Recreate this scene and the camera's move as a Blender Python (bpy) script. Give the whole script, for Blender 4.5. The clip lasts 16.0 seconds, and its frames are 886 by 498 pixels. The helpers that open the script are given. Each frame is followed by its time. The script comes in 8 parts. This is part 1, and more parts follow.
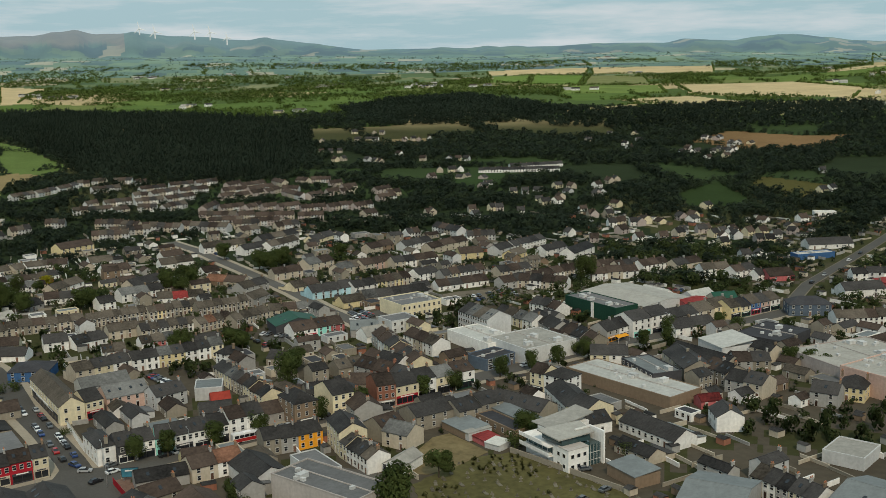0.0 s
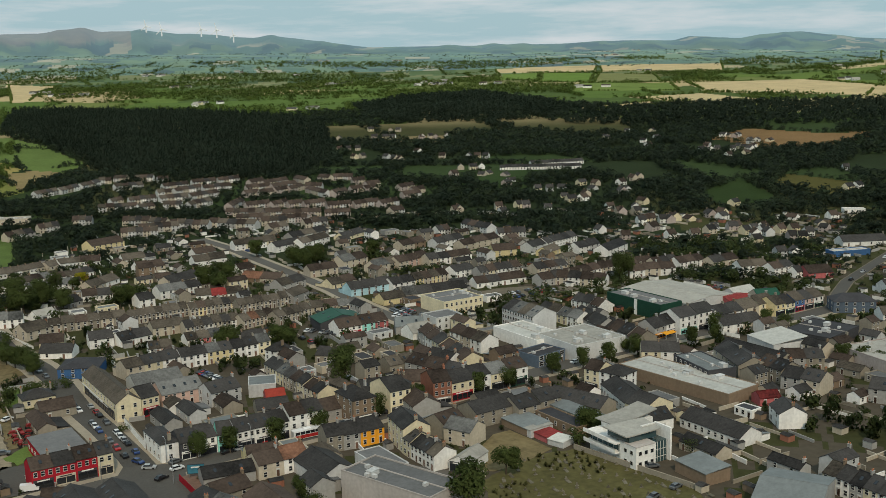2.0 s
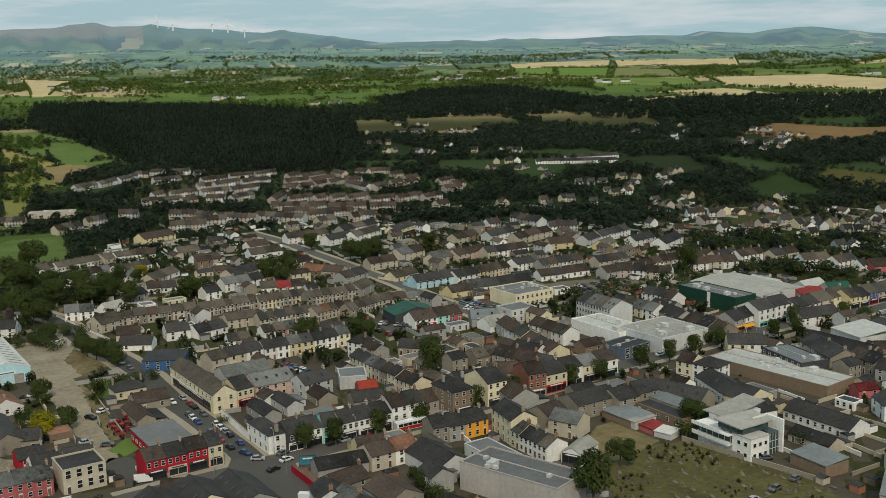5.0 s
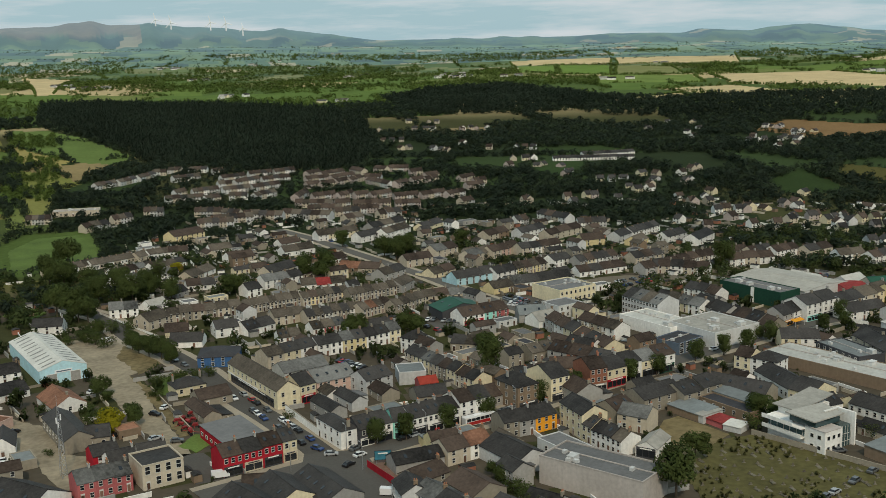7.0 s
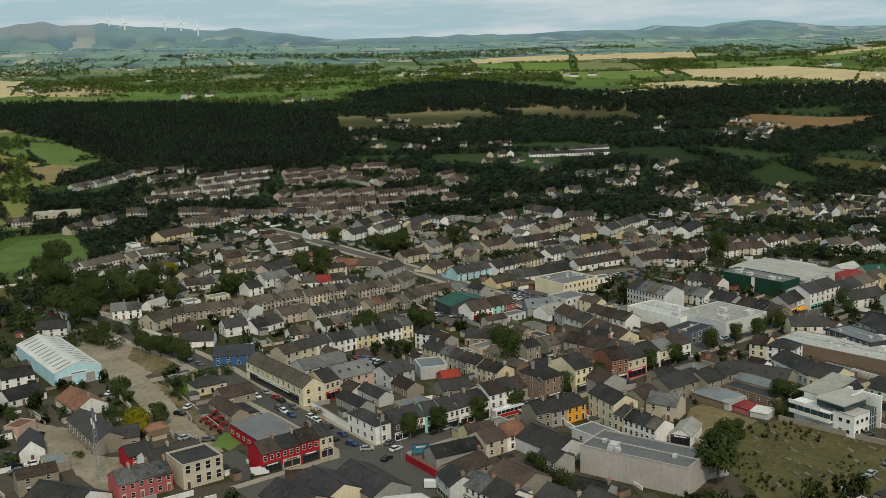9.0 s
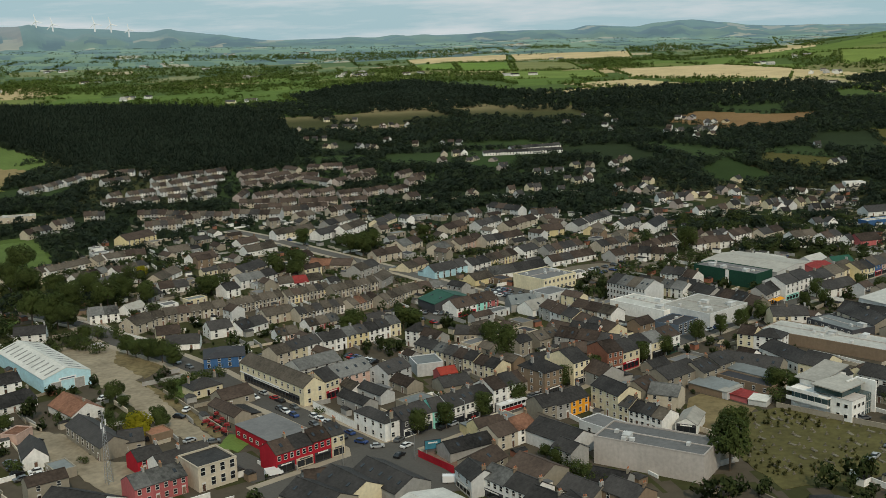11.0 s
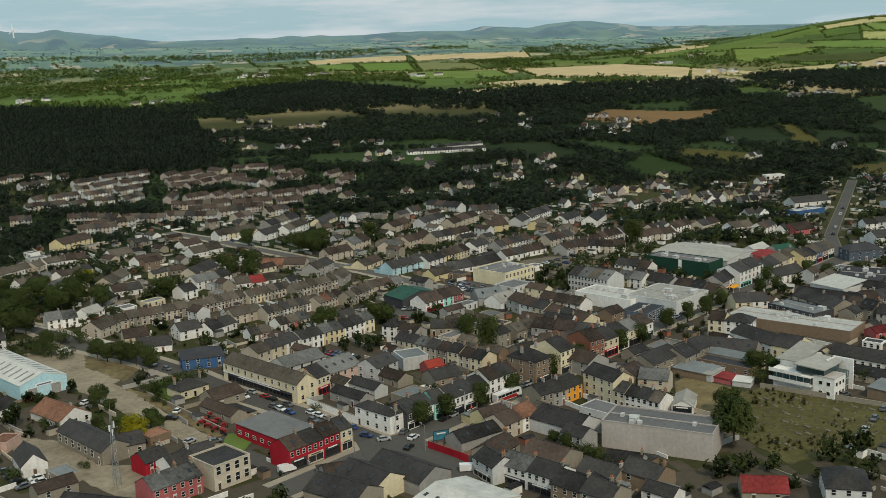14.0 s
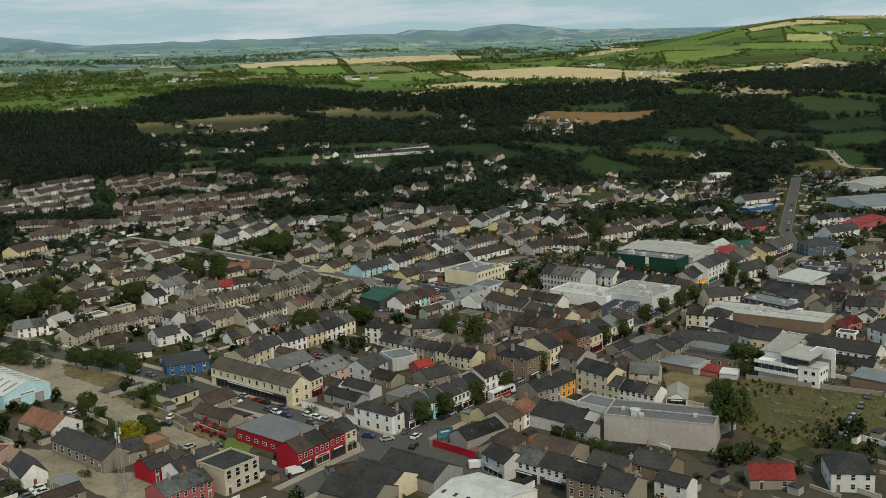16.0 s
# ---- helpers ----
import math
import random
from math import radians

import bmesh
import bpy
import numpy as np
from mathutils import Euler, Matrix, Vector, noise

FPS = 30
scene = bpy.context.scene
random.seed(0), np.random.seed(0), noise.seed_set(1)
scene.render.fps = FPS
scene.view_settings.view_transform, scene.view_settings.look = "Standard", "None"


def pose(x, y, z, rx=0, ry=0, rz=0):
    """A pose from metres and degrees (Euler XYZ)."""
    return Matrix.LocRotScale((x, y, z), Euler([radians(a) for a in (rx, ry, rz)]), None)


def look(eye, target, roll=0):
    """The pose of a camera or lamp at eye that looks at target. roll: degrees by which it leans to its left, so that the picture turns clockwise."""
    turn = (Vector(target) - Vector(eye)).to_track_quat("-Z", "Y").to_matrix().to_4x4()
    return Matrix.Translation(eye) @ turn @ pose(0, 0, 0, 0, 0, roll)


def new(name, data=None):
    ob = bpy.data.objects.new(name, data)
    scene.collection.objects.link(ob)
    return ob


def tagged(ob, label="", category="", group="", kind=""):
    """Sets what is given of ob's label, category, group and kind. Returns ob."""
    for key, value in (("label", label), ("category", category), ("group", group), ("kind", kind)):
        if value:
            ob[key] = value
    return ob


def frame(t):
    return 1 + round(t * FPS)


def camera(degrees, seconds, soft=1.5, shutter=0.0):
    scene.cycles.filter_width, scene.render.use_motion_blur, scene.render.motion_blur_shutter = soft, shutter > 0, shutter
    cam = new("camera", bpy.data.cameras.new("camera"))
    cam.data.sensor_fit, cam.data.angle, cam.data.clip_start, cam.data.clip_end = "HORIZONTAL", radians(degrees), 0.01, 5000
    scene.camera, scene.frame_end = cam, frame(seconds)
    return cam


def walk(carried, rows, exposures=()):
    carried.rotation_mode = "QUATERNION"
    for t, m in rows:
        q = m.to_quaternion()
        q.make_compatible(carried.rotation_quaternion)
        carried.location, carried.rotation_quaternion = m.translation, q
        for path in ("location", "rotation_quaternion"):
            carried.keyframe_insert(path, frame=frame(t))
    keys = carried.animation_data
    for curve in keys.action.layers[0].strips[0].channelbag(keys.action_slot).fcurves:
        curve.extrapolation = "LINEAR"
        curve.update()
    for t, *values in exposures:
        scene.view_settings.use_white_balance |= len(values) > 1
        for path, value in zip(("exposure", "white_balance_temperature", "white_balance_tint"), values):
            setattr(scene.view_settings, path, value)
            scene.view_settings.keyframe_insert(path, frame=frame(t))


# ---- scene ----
cam = camera(45.6, 16.0, soft=0.8)
METRES, EYE, TILT, LEAN, TURN = 174.96, 120.0, 0.0, -1.5, -33.1
ROWS = [
    (0.0, 0.0, 0.0, 0.0, -0.5, -10.21, 2.8),
    (0.5, -0.0259, 0.0017, 0.0007, -0.47, -10.24, 2.81),
    (1.0, -0.0528, 0.0037, 0.0011, -0.45, -10.27, 2.8),
    (1.5, -0.0802, 0.006, 0.001, -0.42, -10.29, 2.8),
    (2.0, -0.1086, 0.0075, 0.0008, -0.39, -10.32, 2.8),
    (2.5, -0.1373, 0.0093, 0.0009, -0.37, -10.36, 2.82),
    (3.0, -0.1669, 0.0107, 0.0011, -0.34, -10.4, 2.82),
    (3.5, -0.1967, 0.0121, 0.0008, -0.31, -10.43, 2.8),
    (4.0, -0.2276, 0.014, 0.0003, -0.27, -10.48, 2.78),
    (4.5, -0.259, 0.0153, -0.0004, -0.23, -10.52, 2.78),
    (5.0, -0.2912, 0.0161, -0.0002, -0.2, -10.55, 2.78),
    (7.5, -0.4593, 0.0109, 0.0021, -0.92, -10.76, 3.05),
    (8.0, -0.4926, 0.0099, 0.0018, -1.58, -10.8, 3.14),
    (8.5, -0.5257, 0.009, 0.0018, -2.32, -10.84, 3.22),
    (9.0, -0.5591, 0.0083, 0.0018, -3.15, -10.88, 3.31),
    (11.5, -0.7164, 0.0105, 0.0041, -7.84, -11.11, 3.57),
    (12.0, -0.7476, 0.0116, 0.0043, -8.81, -11.15, 3.56),
    (12.5, -0.7788, 0.0133, 0.0043, -9.82, -11.2, 3.55),
    (13.0, -0.8101, 0.0156, 0.0042, -10.81, -11.26, 3.55),
    (13.5, -0.8414, 0.0181, 0.0039, -11.82, -11.31, 3.56),
    (14.0, -0.8731, 0.0216, 0.0036, -12.79, -11.36, 3.59),
    (14.5, -0.9046, 0.0258, 0.0045, -13.79, -11.38, 3.64),
    (15.0, -0.9356, 0.0306, 0.006, -14.81, -11.41, 3.66),
    (15.5, -0.9663, 0.0357, 0.0069, -15.82, -11.42, 3.67),
    (16.0, -0.9973, 0.0411, 0.0073, -16.85, -11.44, 3.69),
]
walk(cam, [(t, pose(0, 0, EYE, TILT, LEAN, TURN) @ pose(METRES * x, METRES * y, METRES * z, 90 + pitch, roll, yaw)) for t, x, y, z, yaw, pitch, roll in ROWS])

# ---- light ----
world = bpy.data.worlds.new("sky")
scene.world = world
world.use_nodes = True
wn = world.node_tree
wn.nodes.clear()
SUN_AZ, SUN_EL = 205.0, 44.0  # compass degrees from +y towards +x


def wnode(kind, **values):
    n = wn.nodes.new(kind)
    for key, value in values.items():
        n.inputs[key].default_value = value
    return n


w_out = wnode("ShaderNodeOutputWorld")
w_bg = wnode("ShaderNodeBackground", Strength=0.078)
w_sky = wnode("ShaderNodeTexSky")
w_sky.sky_type, w_sky.sun_disc = "NISHITA", False
w_sky.sun_elevation, w_sky.sun_rotation = radians(SUN_EL), radians(SUN_AZ)
w_sky.dust_density, w_sky.altitude = 2.0, 200
w_pos = wnode("ShaderNodeTexCoord")
w_map = wnode("ShaderNodeMapping")
w_map.inputs["Scale"].default_value = (4.0, 4.0, 34.0)
w_noise = wnode("ShaderNodeTexNoise", Scale=1.6, Detail=7.0, Roughness=0.6)
w_ramp = wnode("ShaderNodeValToRGB")
w_ramp.color_ramp.elements[0].position, w_ramp.color_ramp.elements[1].position = 0.44, 0.72
w_haze = wnode("ShaderNodeMixRGB", Fac=0.85)
w_haze.inputs["Color2"].default_value = (8.9, 12.7, 13.9, 1)
w_mix = wnode("ShaderNodeMixRGB")
w_mix.inputs["Color2"].default_value = (14.0, 14.8, 15.2, 1)
wn.links.new(w_pos.outputs["Generated"], w_map.inputs["Vector"])
wn.links.new(w_map.outputs["Vector"], w_noise.inputs["Vector"])
wn.links.new(w_noise.outputs["Fac"], w_ramp.inputs["Fac"])
wn.links.new(w_ramp.outputs["Color"], w_mix.inputs["Fac"])
wn.links.new(w_sky.outputs["Color"], w_haze.inputs["Color1"])
wn.links.new(w_haze.outputs["Color"], w_mix.inputs["Color1"])
wn.links.new(w_mix.outputs["Color"], w_bg.inputs["Color"])
wn.links.new(w_bg.outputs["Background"], w_out.inputs["Surface"])

sun = new("sun", bpy.data.lights.new("sun", "SUN"))
sun.data.energy, sun.data.angle, sun.data.color = 3.3, radians(2.0), (1.0, 0.868, 0.66)
_s = Vector((math.sin(radians(SUN_AZ)) * math.cos(radians(SUN_EL)), math.cos(radians(SUN_AZ)) * math.cos(radians(SUN_EL)), math.sin(radians(SUN_EL))))
sun.matrix_world = look(_s * 400, (0, 0, 0))
scene.view_settings.exposure = -0.76


# ---- materials ----
def mat(name, rgb, rough=0.85, grain=0.35, scale=0.8, big=0.05, bump=0.3, metal=0.0, vary=0.25, spec=0.12, attr="", courses=0.0, streak=0.0, thin=0.0):
    """A procedural surface: two scales of mottling, a shift from object to object, fine relief."""
    m = bpy.data.materials.new(name)
    m.use_nodes = True
    t = m.node_tree
    b = t.nodes["Principled BSDF"]
    b.inputs["Roughness"].default_value, b.inputs["Metallic"].default_value = rough, metal
    b.inputs["Specular IOR Level"].default_value = spec
    geo = t.nodes.new("ShaderNodeNewGeometry")

    def noise_of(s, detail=4.0):
        n = t.nodes.new("ShaderNodeTexNoise")
        n.inputs["Scale"].default_value, n.inputs["Detail"].default_value = s, detail
        t.links.new(geo.outputs["Position"], n.inputs["Vector"])
        return n.outputs["Fac"]

    def maths(op, a, c):
        n = t.nodes.new("ShaderNodeMath")
        n.operation = op
        for i, v in enumerate((a, c)):
            if isinstance(v, (int, float)):
                n.inputs[i].default_value = v
            else:
                t.links.new(v, n.inputs[i])
        return n.outputs[0]

    fine, wide = noise_of(scale, 6.0), noise_of(big, 3.0)
    info = t.nodes.new("ShaderNodeObjectInfo")
    gain = maths("ADD", maths("MULTIPLY", maths("SUBTRACT", fine, 0.5), 2 * grain), maths("MULTIPLY", maths("SUBTRACT", wide, 0.5), 2 * grain))
    gain = maths("ADD", maths("ADD", gain, 1.0), maths("MULTIPLY", maths("SUBTRACT", maths("FRACT", maths("ADD", info.outputs["Random"], geo.outputs["Random Per Island"]), 0), 0.5), 2 * vary))
    if streak:
        mp = t.nodes.new("ShaderNodeMapping")
        mp.inputs["Scale"].default_value = (1.3, 1.3, 0.12)
        sn = t.nodes.new("ShaderNodeTexNoise")
        sn.inputs["Scale"].default_value, sn.inputs["Detail"].default_value = 1.0, 5.0
        t.links.new(geo.outputs["Position"], mp.inputs["Vector"])
        t.links.new(mp.outputs["Vector"], sn.inputs["Vector"])
        gain = maths("MULTIPLY", gain, maths("ADD", 1.0 - streak, maths("MULTIPLY", sn.outputs["Fac"], 2 * streak)))
    mul = t.nodes.new("ShaderNodeMixRGB")
    mul.blend_type = "MULTIPLY"
    mul.inputs["Fac"].default_value = 1.0
    if attr:
        at = t.nodes.new("ShaderNodeAttribute")
        at.attribute_name = attr
        t.links.new(at.outputs["Color"], mul.inputs["Color1"])
    else:
        mul.inputs["Color1"].default_value = (*rgb, 1)
    t.links.new(gain, mul.inputs["Color2"])
    t.links.new(mul.outputs["Color"], b.inputs["Base Color"])
    if bump:
        bp = t.nodes.new("ShaderNodeBump")
        bp.inputs["Strength"].default_value, bp.inputs["Distance"].default_value = bump, 0.1
        height = fine
        if courses:
            sep = t.nodes.new("ShaderNodeSeparateXYZ")
            t.links.new(geo.outputs["Position"], sep.inputs[0])
            saw = maths("FRACT", maths("DIVIDE", sep.outputs["Z"], courses), 0)
            height = maths("ADD", fine, saw)
        t.links.new(height, bp.inputs["Height"])
        t.links.new(bp.outputs["Normal"], b.inputs["Normal"])
    if thin:
        tr, mx = t.nodes.new("ShaderNodeBsdfTranslucent"), t.nodes.new("ShaderNodeMixShader")
        mx.inputs["Fac"].default_value = thin
        t.links.new(mul.outputs["Color"], tr.inputs["Color"])
        t.links.new(b.outputs["BSDF"], mx.inputs[1])
        t.links.new(tr.outputs["BSDF"], mx.inputs[2])
        t.links.new(mx.outputs["Shader"], t.nodes["Material Output"].inputs["Surface"])
    return m


WALL = {k: mat("wall_" + k, c, 0.9, 0.24, 1.1, 0.12, 0.15, vary=0.12, streak=0.13) for k, c in {
    "white": (0.78, 0.76, 0.72), "cream": (0.66, 0.58, 0.40), "yellow": (0.66, 0.55, 0.31), "grey": (0.34, 0.33, 0.31),
    "beige": (0.48, 0.42, 0.33), "pink": (0.52, 0.36, 0.30), "orange": (0.78, 0.34, 0.03), "red": (0.36, 0.018, 0.03),
    "turquoise": (0.30, 0.66, 0.58), "blue": (0.05, 0.12, 0.26), "skyblue": (0.42, 0.62, 0.68), "stone": (0.27, 0.24, 0.19),
    "brick": (0.30, 0.13, 0.085), "brown": (0.22, 0.16, 0.11), "concrete": (0.42, 0.38, 0.35), "dark": (0.06, 0.06, 0.065),
    "green": (0.018, 0.06, 0.04), "bluegrey": (0.10, 0.13, 0.17), "lightgrey": (0.52, 0.52, 0.51), "terracotta": (0.42, 0.12, 0.12), "pinkgrey": (0.40, 0.34, 0.31)}.items()}
ROOF = {k: mat("roof_" + k, c, r, 0.6 if cs else 0.25, 1.1 if cs else 0.5, 0.16, 0.6 if cs else 0.2, vary=0.45 if cs else 0.15, courses=cs, streak=0.2) for k, (c, r, cs) in {
    "slate": ((0.044, 0.041, 0.039), 0.6, 0.25), "tile": ((0.092, 0.078, 0.062), 0.85, 0.3), "brown": ((0.062, 0.046, 0.037), 0.85, 0.3),
    "grey": ((0.125, 0.125, 0.12), 0.8, 0.3), "white": ((0.50, 0.49, 0.45), 0.5, 0), "felt": ((0.15, 0.15, 0.15), 0.9, 0),
    "pale": ((0.34, 0.325, 0.29), 0.8, 0), "red": ((0.20, 0.03, 0.028), 0.7, 0.3), "green": ((0.02, 0.075, 0.05), 0.5, 0),
    "metal": ((0.17, 0.185, 0.185), 0.6, 0), "rust": ((0.22, 0.11, 0.07), 0.8, 0.3), "scarlet": ((0.30, 0.045, 0.03), 0.7, 0), "dark": ((0.05, 0.05, 0.055), 0.8, 0)}.items()}
M_GLASS = mat("window_glass", (0.015, 0.018, 0.022), 0.15, 0.2, 0.5, vary=0.3, bump=0, spec=0.6)
M_GLASSBLUE = mat("tinted_glazing", (0.045, 0.085, 0.09), 0.12, 0.2, 0.6, bump=0, spec=0.6)
M_STRIP = mat("translucent_strip", (0.20, 0.20, 0.19), 0.5, 0.2, bump=0)
M_FRAME = mat("window_frame_paint", (0.60, 0.59, 0.56), 0.5, 0.08, bump=0, vary=0.05)
M_DARKTRIM = mat("dark_trim", (0.035, 0.035, 0.04), 0.5, 0.2, bump=0)
M_DOOR = mat("door_paint", (0.12, 0.07, 0.05), 0.5, 0.2, bump=0, vary=0.9)
M_POT = mat("chimney_pot_clay", (0.42, 0.17, 0.09), 0.9, 0.2)
M_ASPHALT = mat("asphalt", (0.098, 0.092, 0.083), 0.9, 0.22, 1.5, 0.05, 0.2)
M_PAVE = mat("pavement_concrete", (0.33, 0.285, 0.22), 0.9, 0.2, 1.0, 0.1, 0.2)
M_PLAZA = mat("brick_paving", (0.24, 0.15, 0.115), 0.9, 0.3, 1.0, 0.2, 0.2)
M_YARD = mat("worn_car_park", (0.16, 0.135, 0.10), 0.95, 0.35, 0.6, 0.1, 0.3)
M_SAND = mat("bare_sand", (0.215, 0.168, 0.085), 0.95, 0.4, 0.5, 0.12, 0.5)
M_GRAVEL = mat("gravel_yard", (0.31, 0.26, 0.185), 0.95, 0.42, 0.5, 0.07, 0.5)
M_GRASS = mat("lawn_grass", (0.095, 0.14, 0.034), 0.95, 0.4, 1.2, 0.06, 0.6)
M_ROUGH = mat("rough_grass", (0.098, 0.088, 0.034), 0.95, 0.5, 0.5, 0.08, 0.8)
M_LEAF = mat("leaf", (0.080, 0.105, 0.032), 0.8, 0.5, 0.9, 0.1, 0.0, vary=0.2, spec=0.08, thin=0.45)
M_LEAFY = mat("yellow_leaf", (0.30, 0.27, 0.02), 0.8, 0.4, 0.9, 0.1, 0.0, vary=0.1, spec=0.08, thin=0.45)
# woodland leaf is blued, haze taken into its colour
M_WOODS = mat("woodland_leaf", (0.036, 0.050, 0.034), 0.9, 0.5, 0.3, 0.012, 0.0, spec=0.04, vary=0.16, thin=0.45)
M_SHRUB = mat("shrub_leaf", (0.066, 0.086, 0.032), 0.9, 0.5, 0.3, 0.02, 0.0, spec=0.04, vary=0.2, thin=0.45)
# far leaf colour is lightened and blued to imitate haze
M_FARTREE = mat("far_tree_leaf_hazed", (0.085, 0.125, 0.090), 0.9, 0.4, 0.2, 0.01, 0.0, spec=0.04, vary=0.3, thin=0.45)
# parkland leaf is darkened for cloud shade and blued for haze
M_PARK = mat("parkland_leaf", (0.046, 0.063, 0.036), 0.9, 0.5, 0.3, 0.02, 0.0, spec=0.04, vary=0.2, thin=0.45)
# lighter leaf: sunlight on the farmland is put into the colour
M_HEDGE = mat("hedgerow_leaf_sunlit", (0.105, 0.145, 0.036), 0.9, 0.5, 0.2, 0.01, 0.0, spec=0.04, vary=0.22, thin=0.45)
M_BARK = mat("bark", (0.09, 0.07, 0.05), 0.95, 0.3, 3.0)
M_GROUND = mat("ground_cover", (1, 1, 1), 0.95, 0.30, 0.35, 0.02, 0.4, attr="cover", vary=0.0, spec=0.02)
M_FARHILL = mat("distant_hills_haze", (1, 1, 1), 1.0, 0.25, 0.02, 0.004, 0.0, attr="cover", vary=0.0, spec=0.02)
# blue emission on the far hills stands in for distance haze
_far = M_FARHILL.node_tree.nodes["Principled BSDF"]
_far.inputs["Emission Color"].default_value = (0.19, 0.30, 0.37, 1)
_haze_attr = [n for n in M_FARHILL.node_tree.nodes if n.type == "ATTRIBUTE"][0]
M_FARHILL.node_tree.links.new(_haze_attr.outputs["Alpha"], _far.inputs["Emission Strength"])
M_WHITE = mat("white_paint", (0.8, 0.8, 0.8), 0.4, 0.05, bump=0, vary=0.05)
M_STEEL = mat("galvanised_steel", (0.45, 0.46, 0.47), 0.45, 0.15, bump=0, metal=0.7)
M_TUFT = mat("dry_tuft", (0.10, 0.10, 0.034), 0.95, 0.5, 2.0, 0.2, 0.0, vary=0.4, spec=0.1, thin=0.45)
M_PICTURE = mat("printed_panel", (0.06, 0.22, 0.30), 0.4, 0.5, 0.4, 0.3, 0.0)
M_DRY = mat("dry_grass", (0.21, 0.165, 0.085), 0.95, 0.5, 0.5, 0.1, 0.6)
M_LICHEN = mat("lichened_stone", (0.15, 0.135, 0.10), 0.95, 0.4, 2.0)
M_RUSTRED = mat("worn_red_paint", (0.24, 0.03, 0.03), 0.6, 0.35, 3.0)
M_TYRE = mat("tyre_rubber", (0.02, 0.02, 0.02), 0.9, 0.1, bump=0)


# ---- mesh helpers ----
class Shape:
    """Vertices and faces gathered for one mesh."""

    def __init__(self):
        self.v, self.f, self.m = [], [], []

    def add(self, verts, faces, mi=0):
        k = len(self.v)
        self.v += [tuple(p) for p in verts]
        self.f += [tuple(i + k for i in f) for f in faces]
        self.m += [mi] * len(faces)
        return self

    def box(self, x0, x1, y0, y1, z0, z1, mi=0):
        return self.add([(x0, y0, z0), (x1, y0, z0), (x1, y1, z0), (x0, y1, z0), (x0, y0, z1), (x1, y0, z1), (x1, y1, z1), (x0, y1, z1)],
                        [(0, 3, 2, 1), (4, 5, 6, 7), (0, 1, 5, 4), (1, 2, 6, 5), (2, 3, 7, 6), (3, 0, 4, 7)], mi)

    def loft(self, a, b, mi=0, caps=True):
        n = len(a)
        faces = [(i, (i + 1) % n, n + (i + 1) % n, n + i) for i in range(n)]
        if caps:
            faces += [tuple(reversed(range(n))), tuple(range(n, 2 * n))]
        return self.add(list(a) + list(b), faces, mi)

    def tube(self, p, q, r0, r1, n=8, mi=0):
        p, q = Vector(p), Vector(q)
        ax = (q - p).normalized()
        u = ax.orthogonal().normalized()
        w = ax.cross(u)
        ring = [u * math.cos(math.tau * i / n) + w * math.sin(math.tau * i / n) for i in range(n)]
        return self.loft([p + r0 * c for c in ring], [q + r1 * c for c in ring], mi)

    def mesh(self, name, *mats):
        me = bpy.data.meshes.new(name)
        me.from_pydata(self.v, [], self.f)
        for m in mats:
            me.materials.append(m)
        if any(self.m):
            me.polygons.foreach_set("material_index", self.m)
        me.update()
        return me


def part(name, data, parent, m=None, label=""):
    ob = new(name, data)
    ob.parent = parent
    if m is not None:
        ob.matrix_basis = m
    if label:
        ob["label"] = label
    return ob


MESHES = {}


def cached(key, build):
    if key not in MESHES:
        MESHES[key] = build()
    return MESHES[key]


# ---- ground ----
def smooth(a, b, x):
    t = np.clip((x - a) / (b - a), 0, 1)
    return t * t * (3 - 2 * t)


RIDGE_AZ = [-6, 4, 8, 11.2, 12.8, 14.1, 14.8, 15.7, 17.0, 17.6, 19.4, 21.3, 23.2, 24.3, 25.9, 28.3, 29.5, 32.6, 35.0, 35.9, 36.8, 40.0, 41.7, 43.4, 45.4, 46.2, 47.6, 48.7, 49.7, 51.7, 53.0, 54.4, 56.0, 60, 66, 76, 92]
RIDGE_H = [215, 226, 240, 253, 257, 268, 276, 260, 259, 263, 247, 238, 221, 229, 212, 182, 170, 170, 167, 177, 168, 168, 176, 174, 170, 187, 176, 173, 185, 195, 178, 162, 154, 147, 138, 127, 120]


def skyline(az):
    """Height of the far hills by compass bearing."""
    return np.interp(az, RIDGE_AZ, RIDGE_H)


def lowland(az):
    """Height of the plain at the foot of the far hills."""
    return 160 - 0.95 * np.clip(az - 10, -10, 70)


def far_hill(x, y):
    """Height of the hills that close the view."""
    r, az = np.hypot(x, y), np.degrees(np.arctan2(x, y))
    swell = smooth(4180, 4790, r + 45 * np.sin(az * 1.9) + 25 * np.sin(az * 4.7 + 1))
    return lowland(az) - 5 + (skyline(az) - lowland(az) + 5) * swell ** 0.8


def rise(x, y):
    """Height of the land: level in the town, climbing to fields and far hills."""
    r, az = np.hypot(x, y), np.degrees(np.arctan2(x, y))
    z = 9 * smooth(630, 1085, r) + 27 * smooth(1085, 1715, r) + 26 * smooth(1715, 2740, r)
    z = z + (lowland(az) - 62) * smooth(2900, 4250, r) ** 1.2
    z = z + 8 * np.sin(x / 350 + 1.3) * np.sin(y / 310) * smooth(1250, 2280, r)
    hill = np.exp(-(((x - 2686) / 594) ** 2) - (((y - 1166) / 491) ** 2))
    return z + 89 * hill


GREENS = [(0.122, 0.175, 0.043), (0.10, 0.152, 0.038), (0.155, 0.185, 0.058), (0.078, 0.115, 0.035), (0.185, 0.185, 0.078)]
TANS = [(0.50, 0.40, 0.22), (0.44, 0.35, 0.19), (0.36, 0.31, 0.16)]


